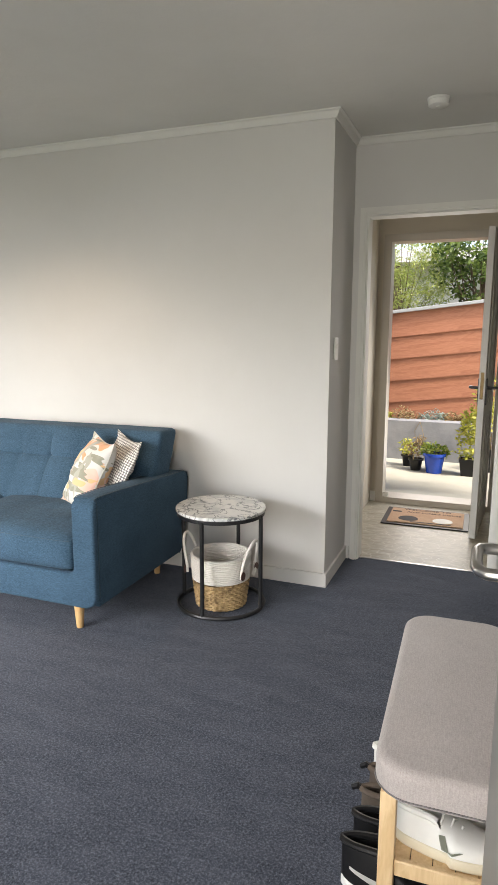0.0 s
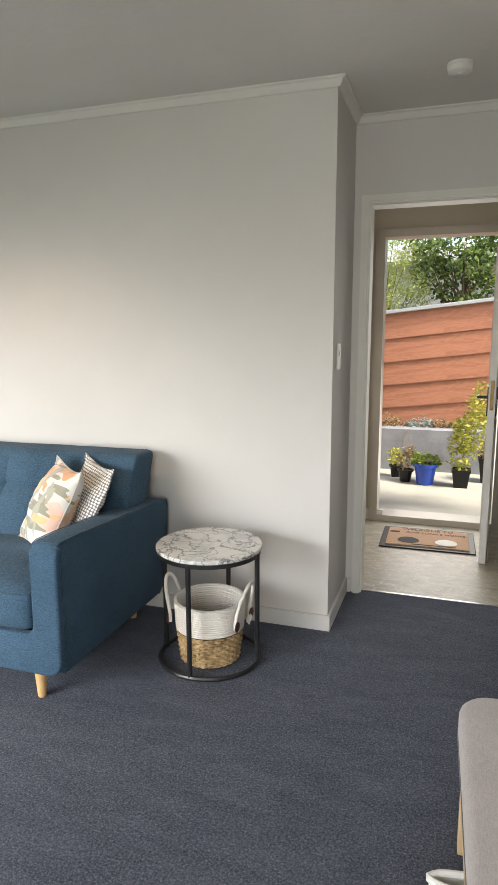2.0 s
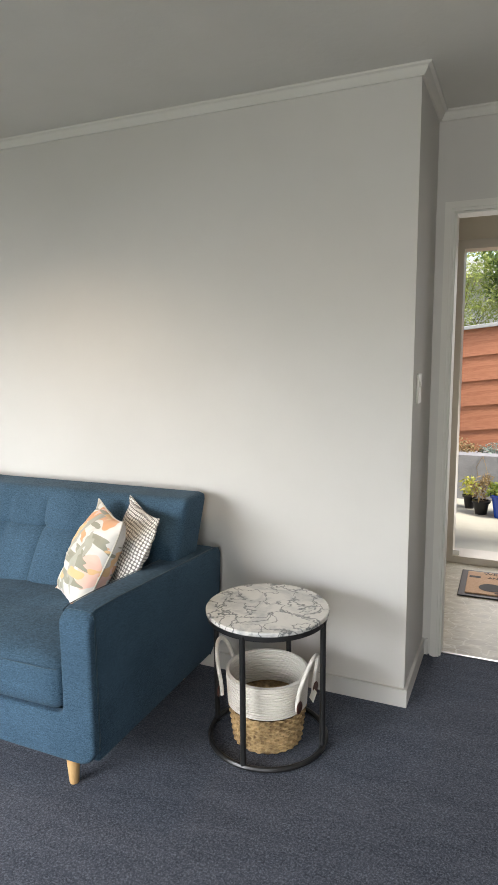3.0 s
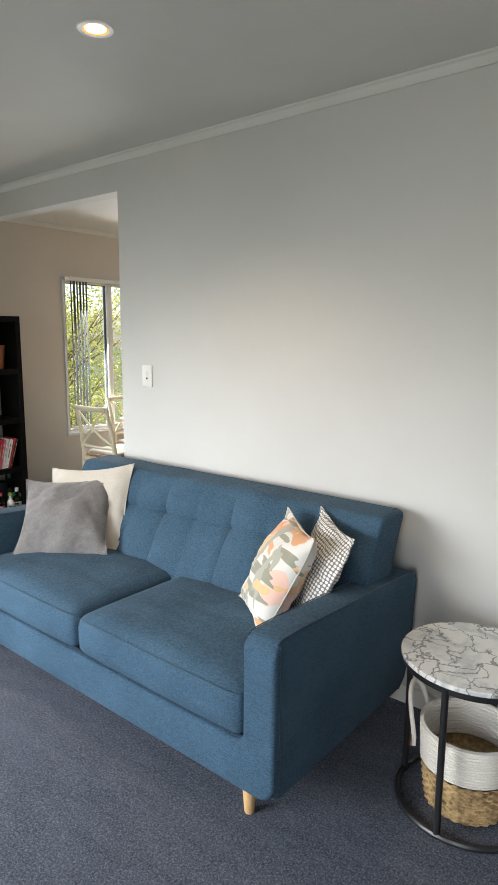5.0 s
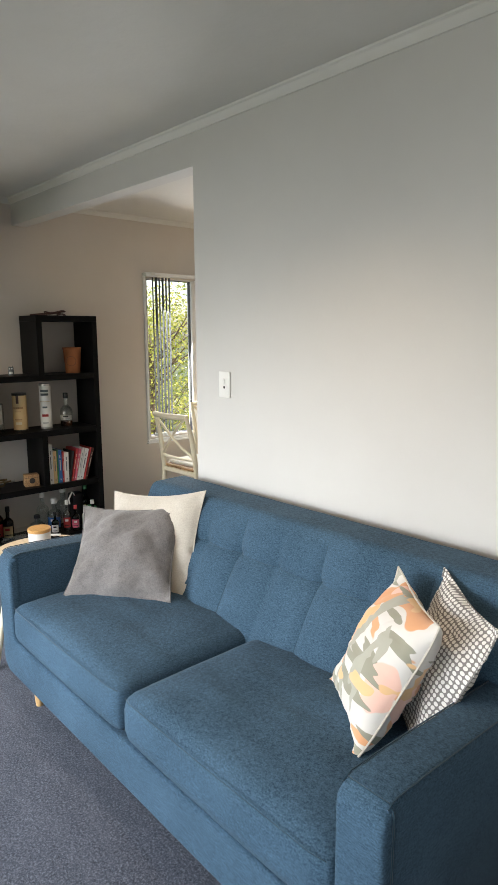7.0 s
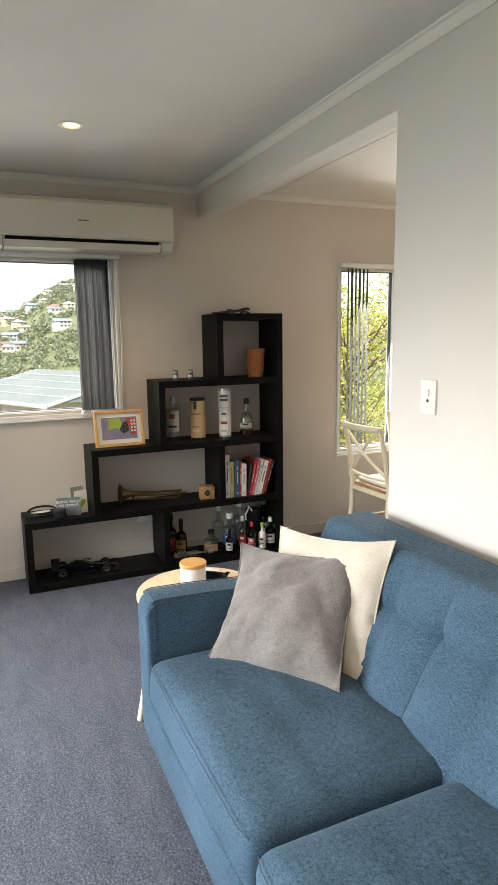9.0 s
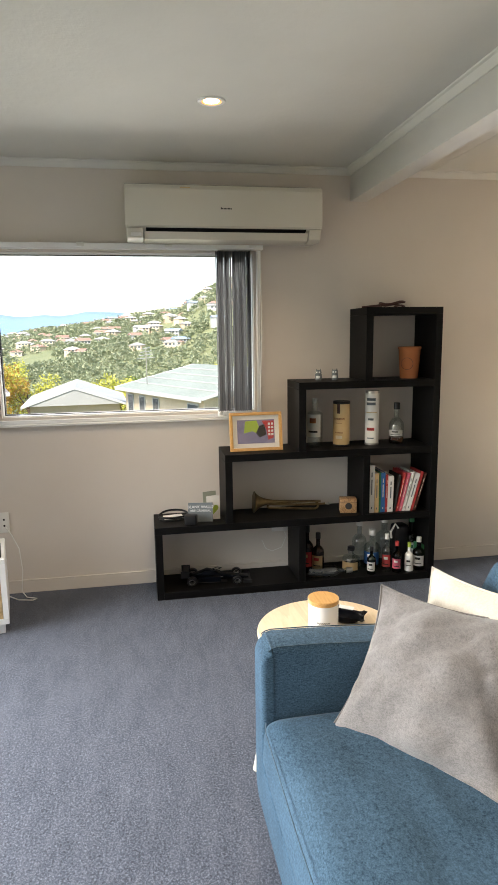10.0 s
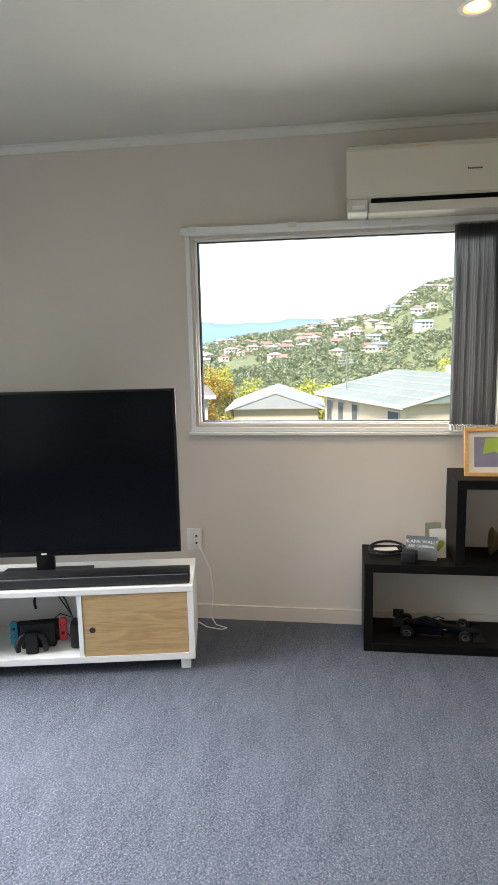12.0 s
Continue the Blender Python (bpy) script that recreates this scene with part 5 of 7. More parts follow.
part("cord", tube([(-5.135, 1.19, 0.40), (-5.12, 1.22, 0.36), (-5.10, 1.26, 0.28), (-5.10, 1.27, 0.15), (-5.09, 1.26, 0.03), (-5.06, 1.29, 0.004), (-5.03, 1.35, 0.004), (-5.01, 1.33, 0.004), (-5.03, 1.25, 0.004), (-5.05, 1.20, 0.02)], 0.003, 6), PLASTICW, cb)
tc = thing("tv_cable", "black cable lying along the tv unit top", "cable", TVM @ pose(-0.13, -0.5, ZT))
part("cord", tube([(0, -0.22, 0.02), (0.02, -0.1, 0.006), (0.0, 0.05, 0.004), (0.01, 0.17, 0.004), (-0.03, 0.2, 0.004)], 0.003, 6), BLACKP, tc)


def plate(name, label, m, w, h, holes, rocker):
    """A wall plate facing +x locally."""
    p = thing(name, label, "switch" if rocker else "socket", m)
    part("plate", box(0.0, 0.008, -w / 2, w / 2, -h / 2, h / 2, 0.003, 2), PLASTICW, p)
    if rocker:
        part("rocker", box(0.008, 0.012, -0.008, 0.008, 0.004, 0.028, 0.002, 1), PLASTICW, p, at=pose(0, 0, 0, 0, 3, 0))
    for y, z in holes:
        part("dark_hole", lathe([(0, 0.0088), (0.006, 0.0086), (0.006, 0.0078)], 12), INK, p, at=pose(0, y, z, 0, 90, 0))
    return p


plate("wall_socket", "white double wall socket beside the television", pose(FAR, 1.172, 0.426), 0.075, 0.118, ((0.01, 0.018), (0.01, -0.018)), False)
plate("light_switch", "white light switch with a dark dimmer hole on the sofa wall", pose(-2.868, W, 1.252, 0, 0, -90), 0.075, 0.115, ((0.0, -0.012),), True)
plate("light_switch", "white light switch on the hall corner", pose(-0.512, 3.33, 1.262), 0.07, 0.115, (), True)
plate("wall_socket", "white socket behind the shelf unit", pose(FAR, 2.79, 0.30), 0.11, 0.07, (), False)
wc = thing("cable", "thin white cable hanging from the socket behind the shelf", "cable")
part("cord", tube([(-5.135, 2.80, 0.29), (-5.12, 2.82, 0.24), (-5.12, 2.79, 0.17), (-5.12, 2.73, 0.15), (-5.12, 2.69, 0.17), (-5.135, 2.67, 0.22)], 0.002, 5), PLASTICW, wc)


# ---- heat pump ----
def heat_pump():
    a = thing("air_conditioner", "ivory white wall air conditioner over the window", "air conditioner", pose(FAR, 2.462, 1.947))
    prof = [(0.0, 0.03), (0.0, 0.29), (0.03, 0.293), (0.165, 0.293), (0.185, 0.285), (0.195, 0.255), (0.196, 0.075), (0.175, 0.066), (0.09, 0.03)]
    part("casing", extrude(prof, -0.522, 0.522, axis="y", r=0.004), ACW, a)
    part("front_panel", extrude([(0.19, 0.28), (0.198, 0.262), (0.2015, 0.08), (0.194, 0.078)], -0.525, 0.525, axis="y", r=0.001), ACW, a)
    part("outlet_slot", extrude([(0.08, 0.026), (0.175, 0.062), (0.188, 0.072), (0.10, 0.05)], -0.42, 0.44, axis="y"), BLACKP, a)
    part("flap", extrude([(0.085, 0.004), (0.10, -0.001), (0.165, 0.016), (0.185, 0.052), (0.178, 0.053), (0.158, 0.022)], -0.43, 0.45, axis="y", r=0.001), ACW, a)
    for y0, y1 in ((-0.52, -0.435), (0.455, 0.52)):
        part("end_cap", extrude([(0.0, 0.01), (0.0, 0.05), (0.19, 0.068), (0.182, 0.02), (0.15, 0.004)], y0, y1, axis="y", r=0.004), ACW, a)
    part("receiver_window", box(0.183, 0.1862, -0.50, -0.445, 0.03, 0.056, 0.001, 1), PLASTICW, a)
    part("maker_mark", blocks(*[(0.2005, 0.2012, -0.028 + 0.0075 * i, -0.0225 + 0.0075 * i, 0.165, 0.172 + 0.003 * (i == 0)) for i in range(8)]), INK, a)
    part("badge", box(0.200, 0.2012, -0.24, -0.185, 0.268, 0.273), KRAFT, a)


heat_pump()


# ---- vertical blinds ----
def blinds(name, y0, y1, yb0, yb1, n, zt, zb, x, label, cloth):
    b = thing(name, label, "blind", pose(x, 0, 0))
    part("head_rail", box(-0.02, 0.02, y0, y1, zt, zt + 0.03, 0.003, 1), ALU, b)
    for i in range(4):
        y = y0 + 0.06 + (y1 - y0 - 0.12) * i / 3
        part("bracket", box(-0.022, 0.024, y - 0.02, y + 0.02, zt + 0.012, zt + 0.034, 0.002, 1), PLASTICW, b)
    rng = random.Random(4)
    for i in range(n):
        y = yb0 + (yb1 - yb0) * i / (n - 1)
        w = (0.04 if n > 8 else 0.012) + rng.uniform(-0.004, 0.006)
        ang = radians(rng.uniform(-4, 4))
        bm = bmesh.new()
        pts = [(w * u * math.cos(ang), w * u * math.sin(ang) + 0.003 * (1 - u * u)) for u in (-1, -0.5, 0, 0.5, 1)]
        lo = [bm.verts.new((p, y + q, zb + rng.uniform(0, 0.004))) for p, q in pts]
        hi = [bm.verts.new((p, y + q, zt - 0.004)) for p, q in pts]
        for k in range(4):
            bm.faces.new((lo[k], lo[k + 1], hi[k + 1], hi[k]))
        bmesh.ops.solidify(bm, geom=list(bm.faces), thickness=0.0045 if n > 8 else 0.0012)
        s = part("slat", bm, cloth, b)
        part("weight", box(-0.03, 0.03, y - 0.003, y + 0.003, zb - 0.022, zb + 0.001, 0.001, 1), PLASTICW, s)
    part("bead_chain", tube([(0.036, yb0 + (yb1 - yb0) * i / 60, zb - 0.018 - 0.008 * abs(math.sin(i * 0.9))) for i in range(61)], 0.0022, 5), PLASTICW, b)
    part("pull_cord", tube([(0.03, y1 - 0.02, zt), (0.035, y1 - 0.015, (zt + zb) / 2), (0.03, y1 - 0.03, zb - 0.04), (0.03, y1 - 0.045, zb + 0.03), (0.03, y1 - 0.03, zt)], 0.003, 5), PLASTICW, b)


BLINDC = weave("charcoal_blind_cloth", (0.030, 0.034, 0.038), (0.058, 0.064, 0.070), 300, large=6)
PALECLOTH = weave("grey_blind_cloth", (0.10, 0.11, 0.12), (0.17, 0.18, 0.19), 300, large=6)
pt = PALECLOTH.node_tree
sheer, blend = pt.nodes.new("ShaderNodeBsdfTranslucent"), pt.nodes.new("ShaderNodeMixShader")
sheer.inputs["Color"].default_value, blend.inputs[0].default_value = (0.4, 0.42, 0.42, 1), 0.3
pt.links.new(pt.nodes["Principled BSDF"].outputs[0], blend.inputs[1])
pt.links.new(sheer.outputs[0], blend.inputs[2])
pt.links.new(blend.outputs[0], pt.nodes["Material Output"].inputs["Surface"])
blinds("vertical_blind", 1.17, 2.685, 2.42, 2.606, 17, 1.925, 1.022, FAR + 0.05, "charcoal vertical blinds drawn to one side of the window", BLINDC)
blinds("vertical_blind", 4.24, 5.80, 4.31, 4.47, 6, 1.925, 0.65, FAR + 0.05, "grey vertical blinds gathered at the dining window", PALECLOTH)


# ---- ceiling fittings ----
for x, y in ((-4.20, 2.305), (-2.035, 2.30)):
    d = thing("downlight", "round recessed ceiling downlight, lit", "downlight", pose(x, y, CZ), "ceiling downlights")
    part("trim_ring", lathe([(0.040, -0.004), (0.054, -0.004), (0.057, -0.0008), (0.057, 0.0), (0.040, 0.0), (0.040, -0.004)], 40), TRIM, d)
    part("diffuser", lathe([(0, -0.0025), (0.032, -0.002), (0.032, 0.0), (0, 0.0)], 32), LAMPGLOW, d, "glowing diffuser")
    part("glow_ring", lathe([(0.0322, -0.0005), (0.0398, -0.0032), (0.0398, -0.0001), (0.0322, -0.0001)], 32), LAMPRIM, d, "ring given the warm glow round the lamp")
    lamp = new("downlight_lamp", bpy.data.lights.new("downlight_lamp", "SPOT"))
    lamp.data.energy, lamp.data.color, lamp.data.spot_size, lamp.data.spot_blend, lamp.data.shadow_soft_size = 15, (1.0, 0.78, 0.55), radians(125), 0.8, 0.04
    lamp.matrix_world = look((x, y, CZ - 0.012), (x, y, 0))
sm = thing("smoke_alarm", "round white ceiling smoke alarm", "smoke alarm", pose(-0.045, 3.235, CZ))
part("base", lathe([(0, 0), (0.050, 0), (0.050, -0.010), (0, -0.010)], 40), PLASTICW, sm)
part("cover", lathe([(0.048, -0.0105), (0.045, -0.030), (0.040, -0.034), (0, -0.035)], 40), PLASTICW, sm)
part("test_button", lathe([(0, -0.0375), (0.010, -0.037), (0.011, -0.034)], 16), PLASTICW, sm)


# ---- wooden side table by the sofa arm ----
def wood_table():
    t = thing("side_table", "round birch side table with splayed pale legs", "side table", pose(-3.385, 2.555, 0))
    part("tabletop", lathe([(0, 0.480), (0.228, 0.480), (0.235, 0.484), (0.235, 0.496), (0.232, 0.5), (0, 0.5)], 64), BIRCH, t)
    for k in range(3):
        a = radians(-95 + 120 * k)
        d = Vector((math.cos(a), math.sin(a), 0))
        part("leg", tube([d * 0.245 * 1.0, d * 0.15 + Vector((0, 0, 0.478))], [0.012, 0.017], 12), CREAM, t, "tapered cream leg")


wood_table()
jar = thing("jar", "white ceramic jar with a bamboo lid and grey script", "jar", pose(-3.378, 2.535, 0.5) @ Matrix.Diagonal((1, 1, 0.89, 1)))
part("jar_body", lathe([(0, 0.001), (0.046, 0), (0.049, 0.004), (0.049, 0.112), (0.046, 0.112), (0, 0.108)], 40), CERAMIC, jar)
part("lid", lathe([(0, 0.1125), (0.050, 0.1125), (0.051, 0.114), (0.051, 0.128), (0.049, 0.130), (0, 0.130)], 40), BAMBOO, jar, "bamboo lid")
script = part("printed_script", tube([(0.0496 * math.cos(radians(q)), 0.0496 * math.sin(radians(q)), 0.052 + 0.004 * math.sin(q * 0.9) * (1 if q % 7 else 2)) for q in range(-40, 11, 2)], 0.0007, 4), INK, jar)
part("printed_line", tube([(0.0496 * math.cos(radians(q)), 0.0496 * math.sin(radians(q)), 0.036) for q in range(-26, 1, 3)], 0.0006, 4), INK, jar)
pk = thing("snack_packet", "crumpled glossy black packet on the side table", "packet", pose(-3.43, 2.635, 0.5, 0, 0, 60))
bm = pillow(0.13, 0.08, 0.05, 3.3, 14, 0.02)
bmesh.ops.translate(bm, vec=(0, 0, 0.024), verts=bm.verts)
part("packet_body", bm, GLOSSB, pk)
part("printed_mark", box(-0.03, 0.02, -0.01, 0.01, 0.047, 0.049), CHALK, pk, at=pose(0, 0, 0.001, 4, 3, 0))
cs = thing("wooden_coaster", "rustic dark-grained wooden coaster on the side table", "coaster", pose(-3.305, 2.425, 0.5, 0, 0, 5))
part("slab", displaced(box(-0.05, 0.05, -0.055, 0.055, 0, 0.014, 0.003), 0.001, 40), RUSTIC, cs)


# ---- dining ----
def dining_chair(m):
    """Cross-back chair, facing local +y; origin between its feet."""
    c = thing("dining_chair", "cream painted cross-back dining chair with a brown seat", "chair", m, "chairs round the dining table")
    for sx in (-1, 1):
        x = 0.20 * sx
        part("back_post", tube([(x, -0.24, 0), (x * 1.0, -0.20, 0.25), (x * 1.0, -0.19, 0.46), (x * 0.98, -0.225, 0.70), (x * 0.96, -0.275, 0.885)], [0.016, 0.019, 0.020, 0.018, 0.014], 10), CREAM, c)
        part("front_leg", tube([(x, 0.20, 0), (x, 0.195, 0.43)], [0.014, 0.019], 10), CREAM, c)
        part("side_rail", tube([(x, -0.19, 0.20), (x, 0.19, 0.20)], 0.010, 8), CREAM, c)
    part("top_rail", tube([(0.192 * u, -0.272 - 0.035 * (1 - u * u), 0.868) for u in [i / 6 - 1 for i in range(13)]], [0.022] * 13, 10), CREAM, c)
    part("lower_rail", tube([(0.196 * u, -0.20 - 0.03 * (1 - u * u), 0.54) for u in [i / 6 - 1 for i in range(13)]], 0.012, 8), CREAM, c)
    for sgn in (-1, 1):
        part("cross_bar", tube([(sgn * 0.18, -0.205, 0.56), (sgn * 0.09, -0.24, 0.63), (0, -0.262 - 0.005 * sgn, 0.71), (-sgn * 0.09, -0.275, 0.79), (-sgn * 0.17, -0.275, 0.85)], 0.010, 8), CREAM, c)
    part("seat_frame", extrude(rounded(-0.215, 0.215, -0.205, 0.225, 0.04), 0.415, 0.445), CREAM, c)
    part("seat", extrude(rounded(-0.22, 0.22, -0.19, 0.235, 0.05), 0.4455, 0.468, r=0.006), RUSTIC, c, "brown wooden seat")
    part("seat_pad", displaced(padded(-0.19, 0.19, -0.16, 0.21, 0.469, 0.495, 0.012), 0.002, 20), CREAMC, c)
    part("front_stretcher", tube([(-0.2, 0.197, 0.16), (0.2, 0.197, 0.16)], 0.010, 8), CREAM, c)
    return c


CH1 = pose(-4.60, 4.368, 0, 0, 0, 2)
chair = dining_chair(CH1)
copy_thing(chair, pose(-4.82, 4.86, 0, 0, 0, -90))
copy_thing(chair, pose(-3.72, 4.22, 0, 0, 0, 4))
copy_thing(chair, pose(-3.75, 5.56, 0, 0, 0, 176))
dt = thing("dining_table", "cream dining table with a pale oak top", "table", pose(-3.95, 4.92, 0))
part("tabletop", box(-0.75, 0.85, -0.45, 0.45, 0.715, 0.745, 0.004, 2), PINE, dt)
part("apron", blocks((-0.66, 0.76, -0.38, -0.36, 0.63, 0.7145), (-0.66, 0.76, 0.36, 0.38, 0.63, 0.7145), (-0.68, -0.66, -0.36, 0.36, 0.63, 0.7145), (0.76, 0.78, -0.36, 0.36, 0.63, 0.7145)), CREAM, dt)
for x in (-0.67, 0.77):
    for y in (-0.37, 0.37):
        part("leg", lathe([(0, 0), (0.022, 0), (0.03, 0.1), (0.026, 0.4), (0.034, 0.56), (0.034, 0.7145), (0, 0.7145)], 16), CREAM, dt, at=pose(x, y, 0))


# ---- shoe bench and shoes ----
def shoe_bench():
    b = thing("shoe_bench", "padded shoe bench with oatmeal linen top and pine frame", "bench", pose(0.222, 1.70, 0, 0, 0, 1.9))
    bm = extrude(rounded(-0.16, 0.16, -0.385, 0.425, 0.085, 8), 0.345, 0.43, r=0.022)
    part("seat_pad", bm, BENCHC, b, "oatmeal linen padded seat")
    part("pad_seam", tube([(x, y, 0.362) for x, y in rounded(-0.1605, 0.1605, -0.3855, 0.4255, 0.085, 8)], 0.0018, 4, closed=True), GREYC, b)
    for x in (-0.125, 0.125):
        for y in (-0.33, 0.37):
            part("leg", box(x - 0.018, x + 0.018, y - 0.018, y + 0.018, 0, 0.3445, 0.004, 2), PINE, b, "square pine leg")
    for z in (0.155,):
        part("shelf_rail", box(-0.142, -0.126, -0.312, 0.352, z - 0.02, z + 0.02, 0.003, 1), PINE, b)
        part("shelf_rail", box(0.126, 0.142, -0.312, 0.352, z - 0.02, z + 0.02, 0.003, 1), PINE, b)
        part("end_rail", box(-0.107, 0.107, -0.342, -0.326, z - 0.02, z + 0.02, 0.003, 1), PINE, b)
        part("end_rail", box(-0.107, 0.107, 0.362, 0.378, z - 0.02, z + 0.02, 0.003, 1), PINE, b)
        for i in range(5):
            x = -0.098 + i * 0.049
            part("slat", box(x - 0.0237, x + 0.0237, -0.325, 0.36, z + 0.0, z + 0.012, 0.002, 1), PINE, b)


shoe_bench()


def shoe(label, m, upper, sole, accent, L=0.28, high=0.0, collar=0.085, laces=None, tab=None):
    """A trainer along local +x (toe), origin under the heel."""
    s = thing("shoe", label, "shoe", m, "shoes by the bench")
    n = 28
    st = []
    for i in range(n + 1):
        u = i / n
        w = 0.030 + 0.018 * math.sin(math.pi * min(1, u * 0.95 + 0.05)) ** 0.8 if u < 0.97 else 0.022
        w = w * (0.80 + 0.2 * math.sin(math.pi * u)) + (0.010 * math.sin(math.pi * u) if u > 0.5 else 0)
        top = collar + high if u < 0.35 else collar + high - (collar + high - 0.055) * min(1, (u - 0.35) / 0.38) ** 0.8 if u < 0.73 else 0.055 - 0.022 * ((u - 0.73) / 0.27) ** 2
        k = math.sqrt(max(0.03, 1 - (1 - u / 0.16) ** 2)) if u < 0.16 else math.sqrt(max(0.03, 1 - ((u - 0.72) / 0.28) ** 2)) if u > 0.72 else 1.0
        st.append((u * L, max(0.006, w * k), top))
    bm = bmesh.new()
    rings = []
    for x, w, top in st:
        ring = []
        for k in range(9):
            a = math.pi * k / 8
            open_ = x < 0.40 * L
            y = w * math.cos(a)
            if open_:
                zz = 0.022 + (top - 0.022) * min(1, math.sin(a) * 1.6)
                if 2 < k < 6:
                    zz = top - 0.045 - (0.01 if k == 4 else 0)
                y = y * (1 - 0.25 * (zz - 0.022) / 0.1)
            else:
                zz = 0.022 + (top - 0.022) * math.sin(a) ** 0.6
            ring.append(bm.verts.new((x, y, zz)))
        rings.append(ring)
    for a, b in zip(rings, rings[1:]):
        for k in range(8):
            bm.faces.new((a[k], b[k], b[k + 1], a[k + 1]))
    bm.faces.new(rings[0])
    bm.faces.new(rings[-1])
    part("upper", bm, upper, s, angle=75)
    edge = [q for q in st if q[0] < 0.42 * L]
    rim = [(x, w * 0.72 * (1 - 0.25 * (top - 0.022) / 0.1), top) for x, w, top in edge]
    part("collar", tube([(x, -y, z) for x, y, z in reversed(rim)] + rim, 0.0085, 8), upper, s)
    out = [(x, w + 0.004) for x, w, _ in st] + [(x, -w - 0.004) for x, w, _ in reversed(st)]
    part("sole", extrude(out, 0.0, 0.026, r=0.004), sole, s)
    if accent is not None:
        def side_y(x, z):
            q = min(n - 1, max(0, int(x / L * n)))
            u = x / L * n - q
            w, top = (st[q][k] * (1 - u) + st[q + 1][k] * u for k in (1, 2))
            f = min(0.98, max(0.0, (z - 0.022) / (top - 0.022)))
            if x < 0.40 * L:
                return w * math.sqrt(1 - (f / 1.6) ** 2) * (1 - 0.25 * (z - 0.022) / 0.1)
            return w * math.sqrt(max(0.0, 1 - f ** 3.33))

        def band(a, b, wa, wb, sgn):
            """A flat strip on the shoe's side from a to b (x, z), tapering."""
            bm = bmesh.new()
            pairs = []
            for i in range(13):
                u = i / 12
                x, z, w = a[0] + (b[0] - a[0]) * u, a[1] + (b[1] - a[1]) * u, wa + (wb - wa) * u
                pairs.append([bm.verts.new((x + d, sgn * (side_y(x + d, z) + 0.0018), z)) for d in (-w, w)] if steep else [bm.verts.new((x, sgn * (side_y(x, z + d) + 0.0018), z + d)) for d in (-w, w)])
            for p, q in zip(pairs, pairs[1:]):
                bm.faces.new((p[0], q[0], q[1], p[1]))
            bmesh.ops.solidify(bm, geom=list(bm.faces), thickness=0.001)
            return bm
        steep = accent is not SHOEW
        for sgn in (-1, 1):
            if steep:
                part("side_stripe", band((0.121, 0.060), (0.131, 0.031), 0.007, 0.008, sgn), accent, s)
                part("side_stripe", band((0.139, 0.031), (0.166, 0.043), 0.008, 0.004, sgn), accent, s)
            else:
                part("side_stripe", band((0.022, 0.064), (0.104, 0.046), 0.004, 0.009, sgn), accent, s)
    if laces is not None:
        for i in range(4):
            x = (0.42 + 0.075 * i) * L
            z = 0.09 + high - 0.011 * i
            part("lace", tube([(x, -0.024, z - 0.018), (x + 0.006, 0, z - 0.002), (x + 0.012, 0.024, z - 0.018)], 0.0026, 5), laces, s)
        part("lace", tube([(0.12, 0.0, 0.092), (0.10, 0.03, 0.085), (0.11, 0.052, 0.05), (0.13, 0.055, 0.02)], 0.0024, 5), laces, s)
    if tab is not None:
        part("pull_tab", tube([(0.01, 0, collar + high - 0.004), (-0.012, 0.002, collar + high + 0.004), (-0.026, 0.004, collar + high - 0.006)], [0.007, 0.009, 0.008], 6), tab, s, "black heel pull tab")
    return s


# row on the carpet, heels toward the room
for label, x, y, up, so, ac, hi, tab, z in (
        ("black leather high-top trainer with white sole", -0.02, 1.40, SHOEB, SHOEW, SHOEW, 0.035, None, 0), ("black leather high-top trainer with white sole", -0.012, 1.50, SHOEB, SHOEW, SHOEW, 0.03, None, 0),
        ("taupe suede slip-on shoe with black heel tab", -0.012, 1.605, SUEDE, SHOEW, None, 0.02, SHOEB, 0), ("taupe suede slip-on shoe with black heel tab", -0.008, 1.705, SUEDE, SHOEW, None, 0.015, SHOEB, 0),
        ("white leather trainer", -0.012, 1.80, SHOEW, SHOEW, None, 0.02, None, 0), ("grey mesh trainer with white laces", 0.10, 1.92, SHOEG, SHOEW, PINK, 0.01, None, 0)):
    shoe(label + ", heel out", pose(x + 0.012, y + 0.04, z, 0, 0, 4), up, so, ac, high=hi, tab=tab, laces=SHOEW if "laces" in label else None)
for label, x, y, up, so, ac in (("white leather trainer with sage green mark", 0.135, 1.425, SHOEW, CREAMSOLE, GREYGREEN), ("grey and white mesh trainer", 0.13, 1.56, SHOEG, SHOEW, None), ("white leather trainer", 0.13, 1.69, SHOEW, SHOEW, None)):
    shoe(label + " on the bench shelf", pose(x - 0.028, y + 0.035, 0.167, 0, 0, -6), up, so, ac, L=0.27, laces=SHOEW)


# ---- doors ----
def lever(parent, at, side, mat=STEEL, rose=True):
    h = part("lever_handle", tube([(0, 0, 0), (0, 0.045, 0), (0.012, 0.055, 0), (0.03, 0.058, 0), (0.10, 0.058, -0.004), (0.115, 0.052, -0.005)], [0.010, 0.010, 0.010, 0.010, 0.009, 0.008], 12), mat, parent, "brushed steel lever handle", at=at @ Matrix.Diagonal((side, 1, 1, 1)))
    if rose:
        part("backplate", extrude(rounded(-0.024, 0.024, -0.11, 0.06, 0.01), -0.0005, 0.008, axis="y", r=0.002), mat, h)


